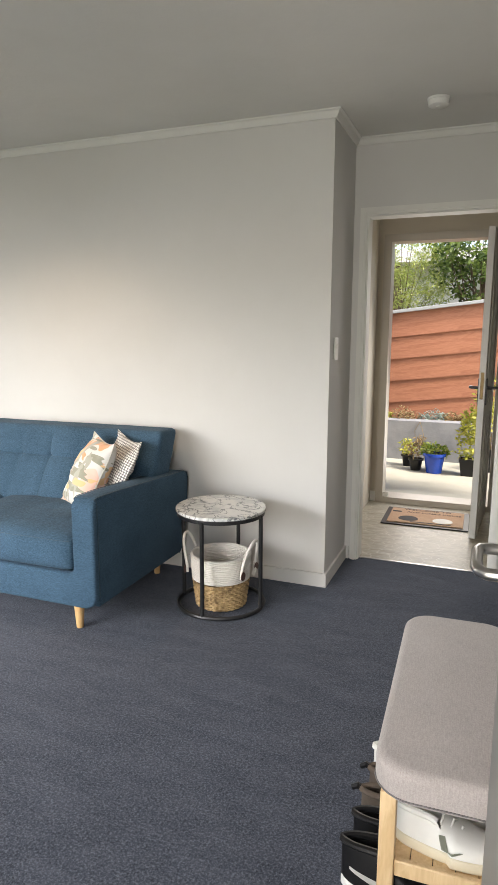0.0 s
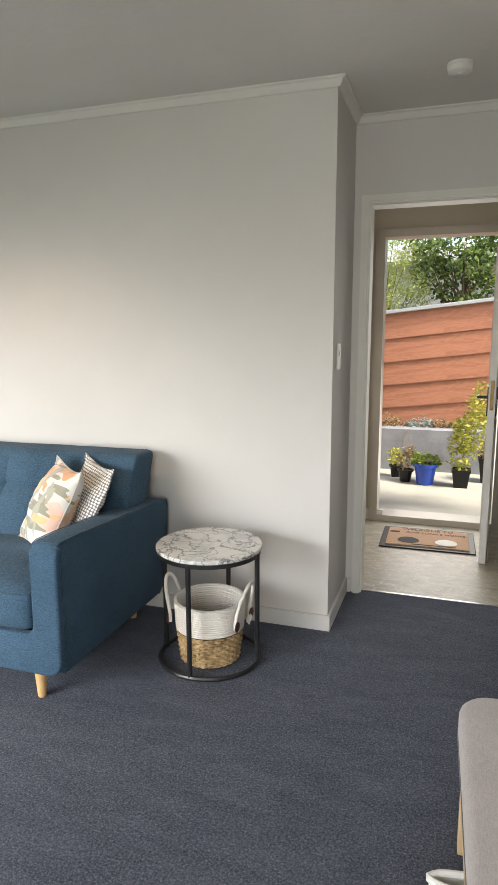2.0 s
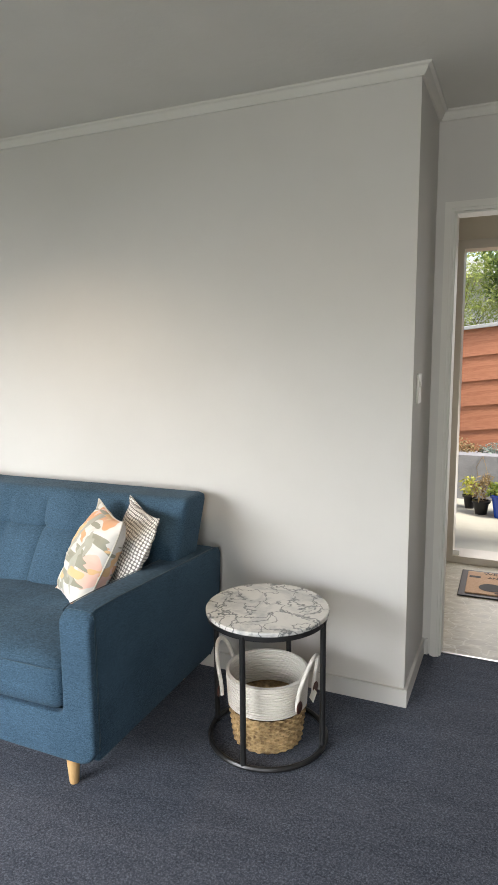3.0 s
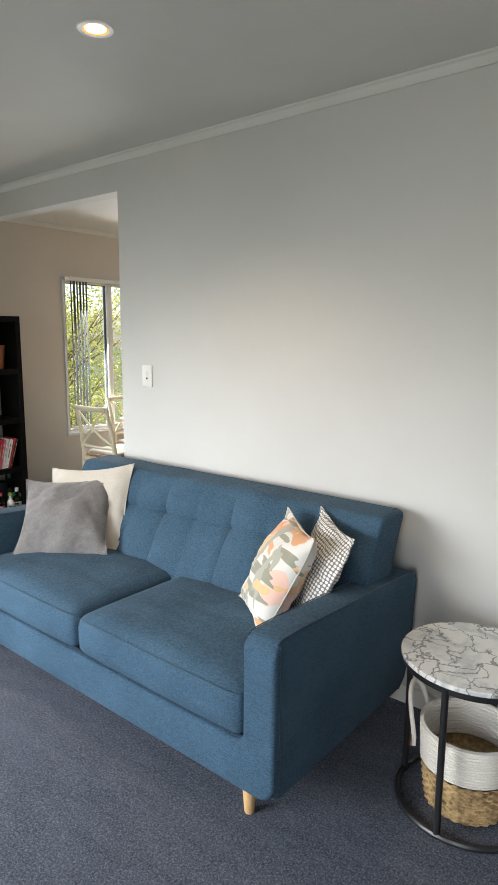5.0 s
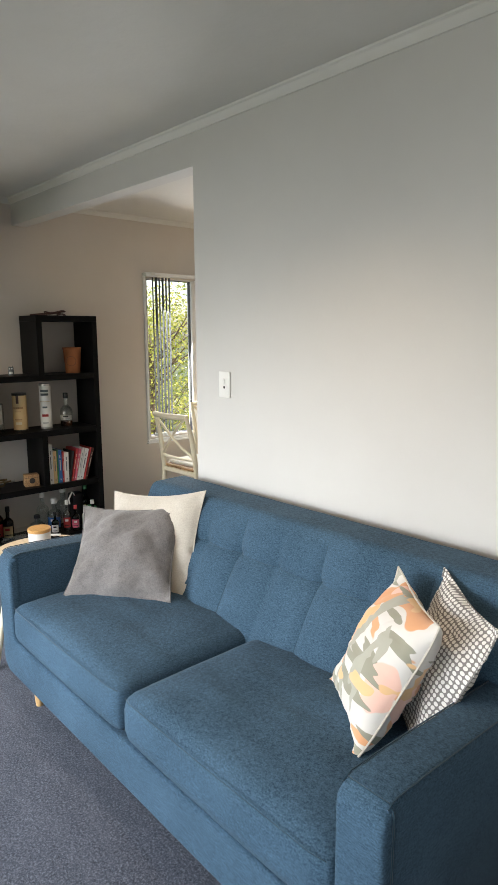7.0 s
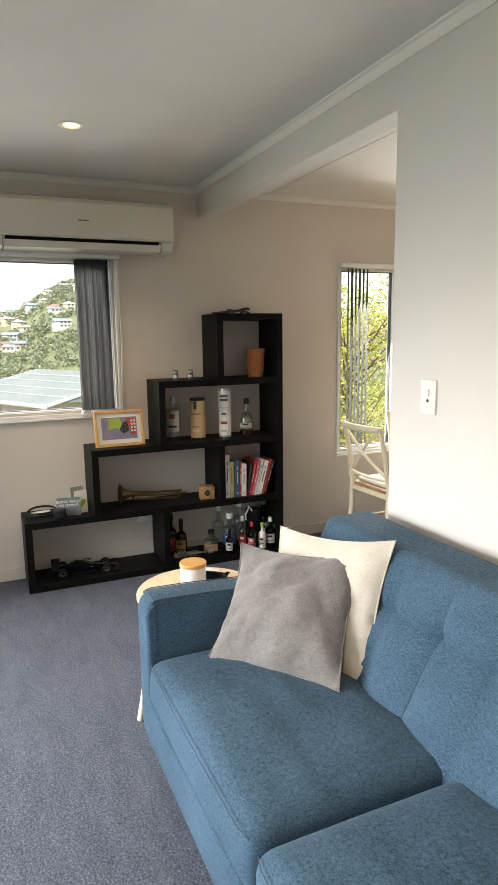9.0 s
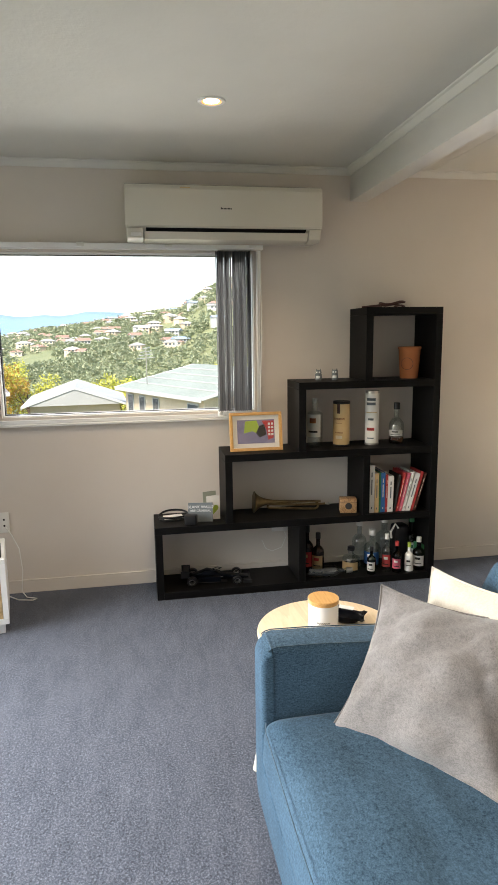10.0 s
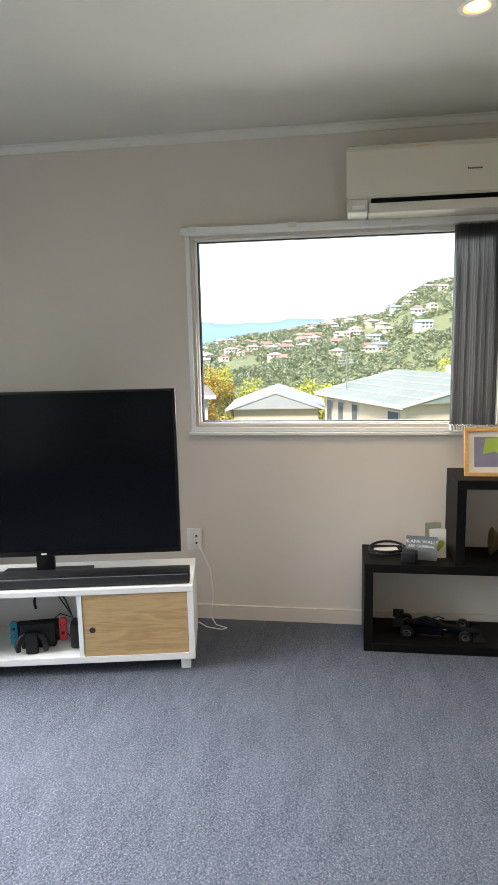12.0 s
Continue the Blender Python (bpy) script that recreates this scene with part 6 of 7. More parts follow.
# front door, standing open into the hall
fd = thing("door_1", "grey-white panelled front door, standing open", "door", pose(0.272, 5.065, 0.012, 0, 0, 180 + 86), kind="structure")
part("leaf", box(0, 0.745, -0.04, 0.0, 0, 1.975, 0.002, 1), DOORP, fd)
for y0, y1 in ((-0.046, -0.0402), (0.0002, 0.006)):
    for z0, z1 in ((0.16, 0.80), (0.98, 1.84)):
        for x0, x1 in ((0.10, 0.34), (0.41, 0.65)):
            bm = None
            for a, b, c, d in ((x0, x1, z0, z0 + 0.02), (x0, x1, z1 - 0.02, z1), (x0, x0 + 0.02, z0 + 0.02, z1 - 0.02), (x1 - 0.02, x1, z0 + 0.02, z1 - 0.02)):
                bm = box(a, b, y0, y1, c, d, 0.002, 1, bm)
            part("panel_moulding", bm, DOORP, fd)
for side in (1, -1):
    lever(fd, pose(0.69, 0.0 if side > 0 else -0.04, 0.99, 0, 0, 0) @ Matrix.Diagonal((-1, side, 1, 1)), 1, BLACKM)
part("lock_plate", box(0.7455, 0.7475, -0.030, -0.010, 0.92, 1.09, 0.001, 1), BRASS, fd)
part("letter_slot", box(0.28, 0.48, 0.0004, 0.008, 0.87, 0.92, 0.003, 1), STEEL, fd)
for z in (0.2, 1.0, 1.75):
    part("hinge", lathe([(0, 0), (0.006, 0), (0.006, 0.09), (0, 0.09)], 10), STEEL, fd, at=pose(-0.004, -0.004, z))
part("bolt", tube([(0.735, 0.01, 0.02), (0.735, 0.012, 0.09)], 0.005, 8), STEEL, fd)
wd = thing("door_wedge", "pale wooden wedge holding the front door open", "door wedge", pose(0.195, 4.42, 0.0, 0, 0, 80))
part("wedge", extrude([(-0.05, 0.0), (0.05, 0.0), (0.05, 0.03)], -0.015, 0.015, axis="y"), SHOEW, wd)

# door paint darkened: the shade of the backlit leaf is in this colour
SHADEDOOR = surf("backlit_door_paint", (0.30, 0.295, 0.28), (0.36, 0.355, 0.34), 3.0, 0.45, 0.05, 80, 0.0006)
# entry door, open against the side wall
ed = thing("door_2", "entry door in a backlit grey, open against the wall", "door", pose(0.337, 0.25, 0.01, 0, 0, 91), kind="structure")
part("leaf", box(0, 0.84, -0.018, 0.022, 0, 1.98, 0.003, 2), SHADEDOOR, ed)
hp = part("handle_plate", extrude(rounded(0.67, 0.70, 1.0, 1.12, 0.01), 0.0222, 0.030, axis="y", r=0.002), STEEL, ed)
part("pull_handle", tube([(0.685, 0.028, 1.017), (0.685, 0.052, 1.017), (0.693, 0.062, 1.018), (0.71, 0.065, 1.018), (0.77, 0.065, 1.018), (0.785, 0.060, 1.018), (0.79, 0.048, 1.018), (0.79, 0.028, 1.018)], 0.0085, 10), STEEL, hp, "brushed steel pull handle")
for z in (0.2, 1.0, 1.75):
    part("hinge", lathe([(0, 0), (0.007, 0), (0.007, 0.09), (0, 0.09)], 10), STEEL, ed, at=pose(-0.005, 0.0, z))

# doormat
dm = thing("doormat", "coir doormat with black border and black lettering", "doormat", pose(-0.130, 4.715, 0.0, 0, 0, 1.0))
part("rubber_border", box(-0.30, 0.30, -0.225, 0.225, 0, 0.008, 0.003, 1), BLACKP, dm)
part("coir_surface", displaced(padded(-0.262, 0.262, -0.187, 0.187, 0.006, 0.016, 0.004, 0.02), 0.0015, 60), surf("coir", (0.42, 0.25, 0.15), (0.58, 0.39, 0.26), 90.0, 0.95, 0.6, 260, 0.003), dm)
lettering("printed_word", "WELCOME TO", 0.052, INK, dm, pose(0, 0.155, 0.0172))
lettering("printed_word", "AND LUNA'S HOUSE", 0.042, INK, dm, pose(0.05, 0.085, 0.0172))
part("printed_bar", box(-0.25, -0.185, 0.068, 0.10, 0.0166, 0.0172), INK, dm)
part("printed_bar", box(-0.10, 0.18, -0.172, -0.155, 0.0166, 0.0172), INK, dm)
for x, m in ((-0.12, INK), (0.12, PAPER)):
    part("printed_shape", extrude([(x + 0.07 * math.cos(a), -0.09 + 0.055 * math.sin(a) * (1 if math.sin(a) < 0 else 1.3)) for a in [2 * math.pi * i / 20 for i in range(20)]], 0.0166, 0.0174), m, dm)


# ---- outdoors ----
CONC = surf("patio_concrete", (0.36, 0.35, 0.29), (0.47, 0.455, 0.385), 3.0, 0.85, 0.3, 60, 0.003, large=0.8)
BLOCK = surf("grey_render", (0.17, 0.18, 0.20), (0.30, 0.31, 0.33), 5.0, 0.9, 0.5, 30, 0.006, large=1.4)
CEDAR = wood("stained_cedar", (0.30, 0.115, 0.06), (0.42, 0.18, 0.10), (1.2, 8, 8), 2.0, 0.7, 0.3)
RENDERW = surf("white_render", (0.62, 0.62, 0.60), (0.72, 0.72, 0.70), 1.0, 0.9, 0.2, 20, 0.004)
GRASS = surf("grass_and_scrub", (0.10, 0.13, 0.06), (0.16, 0.17, 0.085), 0.06, 0.95, 0.5, 1.5, 0.2, large=0.012)
BARK = surf("bark", (0.08, 0.055, 0.035), (0.17, 0.12, 0.08), 14.0, 0.9, 0.6, 40, 0.01)
POTBLUE = surf("blue_glazed_pot", (0.01, 0.045, 0.32), (0.015, 0.07, 0.42), 6.0, 0.25, 0.0)
SOIL = surf("dark_soil", (0.03, 0.022, 0.016), (0.06, 0.045, 0.032), 30.0, 0.95, 0.5, 90, 0.004)
IRON = surf("pale_green_roof_steel", (0.14, 0.168, 0.145), (0.18, 0.21, 0.185), 0.4, 0.6, 0.0)
WHITEROOF = surf("white_roof_steel", (0.22, 0.235, 0.235), (0.28, 0.29, 0.29), 0.5, 0.6, 0.0)
CLADC = surf("cream_weatherboard", (0.46, 0.39, 0.28), (0.54, 0.46, 0.35), 0.6, 0.7, 0.0)
CLADW = surf("white_weatherboard", (0.33, 0.35, 0.35), (0.40, 0.42, 0.42), 0.6, 0.7, 0.0)
DARKPANE = surf("dark_window_glass", (0.05, 0.06, 0.07), (0.10, 0.115, 0.13), 0.8, 0.1, 0.0)


def leaf_material(name, a, b):
    m, t, p = nodes(name)
    g = t.nodes.new("ShaderNodeNewGeometry")
    t.links.new(ramp(t, g.outputs["Random Per Island"], [(0.1, a), (0.9, b)]), p.inputs["Base Color"])
    p.inputs["Roughness"].default_value = 0.55
    p.inputs["Subsurface Weight"].default_value = 0.0
    tl = t.nodes.new("ShaderNodeBsdfTranslucent")
    t.links.new(ramp(t, g.outputs["Random Per Island"], [(0.1, a), (0.9, b)]), tl.inputs["Color"])
    mx = t.nodes.new("ShaderNodeMixShader")
    mx.inputs[0].default_value = 0.35
    t.links.new(p.outputs[0], mx.inputs[1])
    t.links.new(tl.outputs[0], mx.inputs[2])
    t.links.new(mx.outputs[0], t.nodes["Material Output"].inputs["Surface"])
    return m


LEAFD = leaf_material("glossy_dark_leaves", (0.045, 0.085, 0.02), (0.21, 0.29, 0.07))
LEAFP = leaf_material("feathery_pale_leaves", (0.24, 0.31, 0.07), (0.46, 0.50, 0.16))
LEAFY = leaf_material("yellow_green_leaves", (0.28, 0.31, 0.05), (0.54, 0.52, 0.10))
LEAFG = leaf_material("fresh_green_leaves", (0.12, 0.21, 0.03), (0.36, 0.40, 0.08))
LEAFO = leaf_material("autumn_leaves", (0.28, 0.15, 0.03), (0.42, 0.30, 0.05))
LEAFB = leaf_material("blue_grey_succulent", (0.20, 0.27, 0.24), (0.34, 0.42, 0.38))
LEAFR = leaf_material("dry_brown_stems", (0.18, 0.12, 0.06), (0.42, 0.32, 0.16))
# paled and greyed: distance haze is put into these leaf colours
HAZEWOODS = leaf_material("far_woods", (0.23, 0.285, 0.185), (0.32, 0.345, 0.215))


def leaves(centres, n, size, long=1.8, seed=1, droop=0.0, surface=0.5):
    """Many small bent leaves scattered round clump centres (x, y, z, r)."""
    rng = random.Random(seed)
    vs, fs = [], []
    total = sum(c[3] ** 2 for c in centres)
    for cx, cy, cz, r in centres:
        for _ in range(max(3, int(n * r * r / total))):
            d = Vector((rng.gauss(0, 1), rng.gauss(0, 1), rng.gauss(0, 1))).normalized()
            q = Vector((cx, cy, cz)) + d * r * (surface + (1 - surface) * rng.random())
            a = Vector((rng.gauss(0, 1), rng.gauss(0, 1), rng.gauss(0, 0.7) - droop)).normalized()
            s = a.orthogonal().normalized()
            s = (Matrix.Rotation(rng.uniform(0, 6.28), 3, a) @ s)
            nn = a.cross(s)
            L, w = size * long * rng.uniform(0.6, 1.2), size * rng.uniform(0.35, 0.6)
            i = len(vs)
            vs += [q, q + a * L * 0.5 + s * w - nn * w * 0.3, q + a * L - nn * L * 0.15, q + a * L * 0.5 - s * w - nn * w * 0.3]
            fs += [(i, i + 1, i + 2), (i, i + 2, i + 3)]
    me = bpy.data.meshes.new("leaves")
    me.from_pydata([tuple(v) for v in vs], [], fs)
    return me


def crown(parent, name, me, mat):
    me.materials.append(mat)
    ob = new(name, me)
    ob.parent = parent
    return ob


def tree(label, at, height, spread, mat, n, size, seed, trunk=0.12, long=1.8, droop=0.0, levels=26, low=0.4):
    t = thing("tree", label, "tree", pose(*at))
    rng = random.Random(seed)
    bm = tube([(0, 0, -0.6), (0.05 * spread, 0, height * 0.2), (-0.04 * spread, 0.05, height * 0.45), (0.03, -0.04, height * 0.8)], [trunk, trunk * 0.8, trunk * 0.55, trunk * 0.15], 10)
    clumps = []
    for i in range(levels):
        a = i * 2.4 + rng.uniform(-0.5, 0.5)
        z = height * (low + (1 - low) * rng.random())
        rr = spread * rng.uniform(0.35, 1.0) * math.sqrt(max(0.15, 1 - ((z / height - low - 0.25) / (0.78)) ** 2))
        e = Vector((rr * math.cos(a), rr * math.sin(a), z))
        b0 = Vector((0, 0, z * rng.uniform(0.45, 0.75)))
        mid = (b0 + e) / 2 + Vector((0, 0, -0.05 * rr))
        bm = tube([b0, mid, e], [trunk * 0.35, trunk * 0.2, trunk * 0.06], 5, bm)
        clumps.append((e.x, e.y, e.z, spread * rng.uniform(0.22, 0.42)))
        clumps.append((mid.x, mid.y, mid.z + 0.1 * rr, spread * rng.uniform(0.14, 0.26)))
    part("trunk", bm, BARK, t)
    crown(t, "crown", leaves(clumps, n, size, long, seed, droop), mat)
    return t


# ground: one sheet, level round the house, falling west into a valley and rising as a far hillside
def ground_height(x, y):
    base = -0.10
    w = max(0.0, -x - 6.2)
    phi = math.degrees(math.atan2(y - 2, -x)) if x < -6 else 0
    r = math.hypot(x, y - 2)
    if x > -6.2:
        return base
    z = base - 0.55 * min(w, 1.5) - 0.145 * max(0, min(w, 40) - 1.5) - 0.16 * max(0, min(w, 190) - 40)
    if r > 190:
        k = min(1.0, (r - 190) / 520.0)
        knots = ((-60, -16), (-14, -9), (-8, 4), (-3, 14), (1, 21), (4, 25), (5.2, 37), (7.5, 54), (9.7, 59), (13, 62), (17, 50), (25, -14), (60, -18))
        top = knots[0][1]
        for (p0, h0), (p1, h1) in zip(knots, knots[1:]):
            if p0 <= phi <= p1:
                top = h0 + (h1 - h0) * (phi - p0) / (p1 - p0)
        s = k * k * (3 - 2 * k)
        z = z + (top - z) * s + 5 * noise.noise(Vector((x / 90, y / 90, 0))) * s
        if r > 760:
            z -= (r - 760) * 0.12
    return z


def ground():
    bm = bmesh.new()
    rings = [0.0, 4, 6.3, 7, 8, 10, 14, 20, 28, 38, 50, 70, 95, 120, 150, 190, 230, 280, 330, 390, 450, 510, 570, 630, 690, 720, 760, 900, 1300, 2500, 4500]
    n = 220
    prev = None
    for r in rings:
        cur = []
        for i in range(n):
            a = 2 * math.pi * i / n
            x, y = r * math.cos(a) - 2.0 * 0, 2 + r * math.sin(a)
            cur.append(bm.verts.new((x, y, ground_height(x, y))) if r else None)
        if r == 0:
            c = bm.verts.new((0, 2, -0.10))
            cur = [c] * n
        if prev:
            for i in range(n):
                q = list(dict.fromkeys((prev[i], prev[(i + 1) % n], cur[(i + 1) % n], cur[i])))
                bm.faces.new(q)
        prev = cur
    for v in bm.verts:
        if -6.2 < v.co.x < 3 and -2 < v.co.y < 9:
            v.co.z = -0.25
    solid("ground", bm, GRASS, "grassy ground falling to a valley and a wooded hillside", "", "structure", angle=80)


ground()
# far ranges, the blue of the haze put into their colour
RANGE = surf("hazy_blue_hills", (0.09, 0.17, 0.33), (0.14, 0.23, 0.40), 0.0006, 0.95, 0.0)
bm = bmesh.new()
pr = []
for i in range(61):
    phi = radians(-45 + 1.2 * i)
    d = 4400
    h = 95 + 75 * max(0, noise.noise(Vector((i * 0.13, 3.1, 0))) + 0.45) + 20 * noise.noise(Vector((i * 0.6, 1, 0)))
    x, y = -d * math.cos(phi), d * math.sin(phi)
    pr.append([bm.verts.new((x * k, y * k, z)) for k, z in ((0.93, -60), (0.96, h * 0.6 - 10), (1.0, h), (1.06, -60))])
for p, q in zip(pr, pr[1:]):
    for k in range(3):
        bm.faces.new((p[k], q[k], q[k + 1], p[k + 1]))
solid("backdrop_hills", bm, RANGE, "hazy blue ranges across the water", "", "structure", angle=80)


# ---- houses down the slope ----
def house(name_label, m, w, d, h, roof, wall, rh, windows, chimney=False, gable=False, side=(), end=1, ribs=0):
    """A house with eaves and a hip or gable roof; local x along the front, facing local +y."""
    b = thing("house", name_label, "house", m)
    part("wall", box(-w / 2, w / 2, -d / 2, d / 2, -3.0, h), wall, b)
    o = 0.5
    bm = bmesh.new()
    g = 0.0 if gable else min(w, d) / 2
    v = [bm.verts.new(p) for p in ((-w / 2 - o, -d / 2 - o, h), (w / 2 + o, -d / 2 - o, h), (w / 2 + o, d / 2 + o, h), (-w / 2 - o, d / 2 + o, h), (-w / 2 - (o if gable else -g), 0, h + rh), (w / 2 + (o if gable else -g), 0, h + rh))]
    for q in ((0, 1, 5, 4), (1, 2, 5), (2, 3, 4, 5), (3, 0, 4), (3, 2, 1, 0)):
        bm.faces.new([v[i] for i in q])
    r = part("roof", bm, roof, b, angle=10)
    part("fascia", blocks((-w / 2 - o, w / 2 + o, d / 2 + o - 0.02, d / 2 + o + 0.03, h - 0.2, h + 0.01), (-w / 2 - o, w / 2 + o, -d / 2 - o - 0.03, -d / 2 - o + 0.02, h - 0.2, h + 0.01)), CLADW, r)
    if gable:
        part("gable", extrude([(-d / 2, h), (d / 2, h), (0, h + rh * d / (d + 2 * o))], -w / 2, w / 2, axis="x"), wall, b)
        for e in (-1, 1):
            for f in (-1, 1):
                part("bargeboard", tube([(e * (w / 2 + o), f * (d / 2 + o), h - 0.06), (e * (w / 2 + o), 0, h + rh - 0.06)], 0.09, 4), CLADW, r)
    for k in range(ribs):
        u = (k + 1) / (ribs + 1)
        part("roof_rib", tube([(-w / 2 - o, (d / 2 + o) * (1 - u), h + rh * u + 0.03), (w / 2 + o, (d / 2 + o) * (1 - u), h + rh * u + 0.03)], 0.035, 4), CLADW, r)
    if chimney:
        part("chimney", box(-0.12, 0.12, -0.5, -0.26, h + rh * 0.5, h + rh + 0.4), CLADW, r)
    for x, z, ww, wh in windows:
        wn = part("window", box(x - ww / 2, x + ww / 2, d / 2 + 0.005, d / 2 + 0.05, z, z + wh), CLADW, b)
        part("pane", box(x - ww / 2 + 0.08, x + ww / 2 - 0.08, d / 2 + 0.051, d / 2 + 0.06, z + 0.08, z + wh - 0.08), DARKPANE, wn)
    for y, z, ww, wh in side:
        wn = part("window", box(min(end * (w / 2 + 0.005), end * (w / 2 + 0.05)), max(end * (w / 2 + 0.005), end * (w / 2 + 0.05)), y - ww / 2, y + ww / 2, z, z + wh), CLADW, b)
        part("pane", box(min(end * (w / 2 + 0.051), end * (w / 2 + 0.06)), max(end * (w / 2 + 0.051), end * (w / 2 + 0.06)), y - ww / 2 + 0.08, y + ww / 2 - 0.08, z + 0.08, z + wh - 0.08), DARKPANE if ww < 2 else WHITEROOF, wn)
    return b


def spot(px_phi, r):
    a = radians(px_phi)
    return -r * math.cos(a), 2 + r * math.sin(a)


big = house("cream weatherboard house with a pale green steel roof", pose(-41.0, 8.1, -4.5, 0, 0, 206), 9.6, 11, 2.7, IRON, CLADC, 1.25,
            [(4.0, 0.4, 0.8, 1.9), (2.4, 0.4, 0.8, 1.9), (0.6, 0.4, 0.8, 1.9), (-3.7, 0.4, 1.2, 1.9)], chimney=True, side=[(0.6, 0.3, 1.9, 1.6), (-1.6, 0.3, 1.9, 1.6)], gable=True, end=-1, ribs=4)
an = thing("roof_aerial", "thin television aerial on the roof of the green-roofed house", "aerial", pose(*spot(0.6, 41.5), -1.2))
part("mast", tube([(0, 0, -0.6), (0, 0, 1.9)], 0.03, 6), STEEL, an)
for i in range(4):
    part("cross_element", tube([(0, -0.55 + 0.1 * i, 1.2 + 0.2 * i), (0, 0.55 - 0.1 * i, 1.3 + 0.2 * i)], 0.02, 5), STEEL, an)
house("cream garage with a white gable roof and roller door", pose(*spot(-5.4, 47), -5.6, 0, 0, 4), 7, 5.6, 2.7, WHITEROOF, CLADC, 1.15, [], gable=True, side=[(-0.7, -0.2, 2.6, 2.2), (1.7, 1.0, 0.8, 0.9)])
house("white weatherboard house with a grey tiled roof", pose(*spot(-17.6, 44), -4.7, 0, 0, -75), 9, 8, 3.05, surf("grey_roof_tiles", (0.14, 0.125, 0.12), (0.21, 0.19, 0.175), 3.0, 0.8, 0.3, 12, 0.03), CLADW, 1.6, [(3.2, 0.6, 1.0, 1.4)])


def far_houses():
    rng = random.Random(11)
    roofs = [surf("roof_red", (0.20, 0.12, 0.095), (0.28, 0.17, 0.13), 0.3, 0.8, 0), surf("roof_grey", (0.30, 0.30, 0.30), (0.42, 0.42, 0.42), 0.3, 0.7, 0), WHITEROOF, surf("roof_blue", (0.16, 0.24, 0.36), (0.24, 0.32, 0.46), 0.3, 0.6, 0)]
    walls = [CLADW, CLADC, surf("wall_tan", (0.46, 0.36, 0.27), (0.55, 0.45, 0.35), 0.3, 0.8, 0)]
    kinds = []
    for k in range(7):
        w = rng.uniform(8, 12)
        wins = [(-w / 2 + 1.6 + 2.6 * i, zz, 1.7, 1.3) for i in range(int(w / 2.8)) for zz in ((0.4, 2.6) if k % 2 else (0.7,))]
        h = house("house on the far hillside", pose(0, 0, -500), w, rng.uniform(6, 8), 4.2 if k % 2 else 2.6, roofs[k % 4], walls[k % 3], rng.uniform(1.3, 2.0), wins, gable=k % 3 == 0)
        tagged(h, ("two-storey " if k % 2 else "single-storey ") + "house with " + ("a red", "a grey", "a white", "a blue")[k % 4] + " roof on the far hillside", group="houses on the far hillside")
        kinds.append(h)
    used = set()
    for i in range(120):
        phi = rng.uniform(-12.5, 13)
        r = rng.choice((rng.uniform(430, 560), rng.uniform(500, 700), rng.uniform(580, 720)))
        x, y = spot(phi, r)
        z = ground_height(x, y)
        m = pose(x, y, z + 0.6, 0, 0, -90 + rng.uniform(-35, 35))
        k = rng.randrange(7)
        if k not in used:
            used.add(k)
            kinds[k].matrix_world = m
        else:
            copy_thing(kinds[k], m)
    for k in range(7):
        if k not in used:
            x, y = spot(-4 + k, 520)
            kinds[k].matrix_world = pose(x, y, ground_height(x, y) + 0.6, 0, 0, -90)


far_houses()


def far_woods():
    """Far bush: thousands of ragged crowns, each a loose heap of bent leaf sprays."""
    rng = random.Random(5)
    vs, fs = [], []
    for _ in range(15000):
        phi = rng.uniform(-22, 20)
        r = rng.choice((rng.uniform(90, 300), rng.uniform(200, 480), rng.uniform(400, 760), rng.uniform(560, 760)))
        x, y = spot(phi, r)
        if noise.noise(Vector((x / 45, y / 45, 5))) < (-0.32 if r > 420 else -0.75):
            continue
        z = ground_height(x, y)
        s = rng.uniform(1.3, 2.7) * (0.6 + r / 900)
        for _k in range(20):
            d = Vector((rng.gauss(0, 1), rng.gauss(0, 1), rng.gauss(0.5, 0.8))).normalized()
            q = Vector((x, y, z + s * 0.8)) + d * s * rng.uniform(0.5, 1.0)
            a = Vector((rng.gauss(0, 1), rng.gauss(0, 1), rng.gauss(0, 0.6))).normalized()
            c = a.orthogonal().normalized() * s * rng.uniform(0.15, 0.32)
            a = a * s * rng.uniform(0.3, 0.55)
            n = a.cross(c).normalized() * s * 0.15
            i = len(vs)
            vs += [tuple(q - a), tuple(q + c + n), tuple(q + a), tuple(q - c + n)]
            fs += [(i, i + 1, i + 2), (i, i + 2, i + 3)]
    me = bpy.data.meshes.new("far_woods")
    me.from_pydata(vs, [], fs)
    me.materials.append(HAZEWOODS)
    tagged(new("far_woods", me), "haze-paled bush and trees over the far hillside", "trees", kind="stuff")


far_woods()
# trees behind the garage and beside the houses
for label, phi, r, h, sp, m, sd in (("autumn yellow tree beyond the garage", -12.2, 62, 7.5, 3.4, LEAFO, 21), ("yellowing tree beyond the garage", -9.4, 64, 7.5, 3.6, LEAFY, 22), ("bushy green tree behind the garage", -14.6, 58, 6.5, 2.6, LEAFG, 23),
                                    ("yellow-green tree between the houses", -1.6, 60, 6.0, 2.8, LEAFY, 24), ("yellow-green tree behind the big roof", 9.5, 66, 8.5, 4.5, LEAFY, 25), ("dark green tree between the houses", 0.6, 66, 6.5, 2.6, LEAFD, 27)):
    x, y = spot(phi, r)
    tree(label, (x, y, ground_height(x, y)), h, sp, m, 5200, 0.17, sd, trunk=0.18, low=0.25)
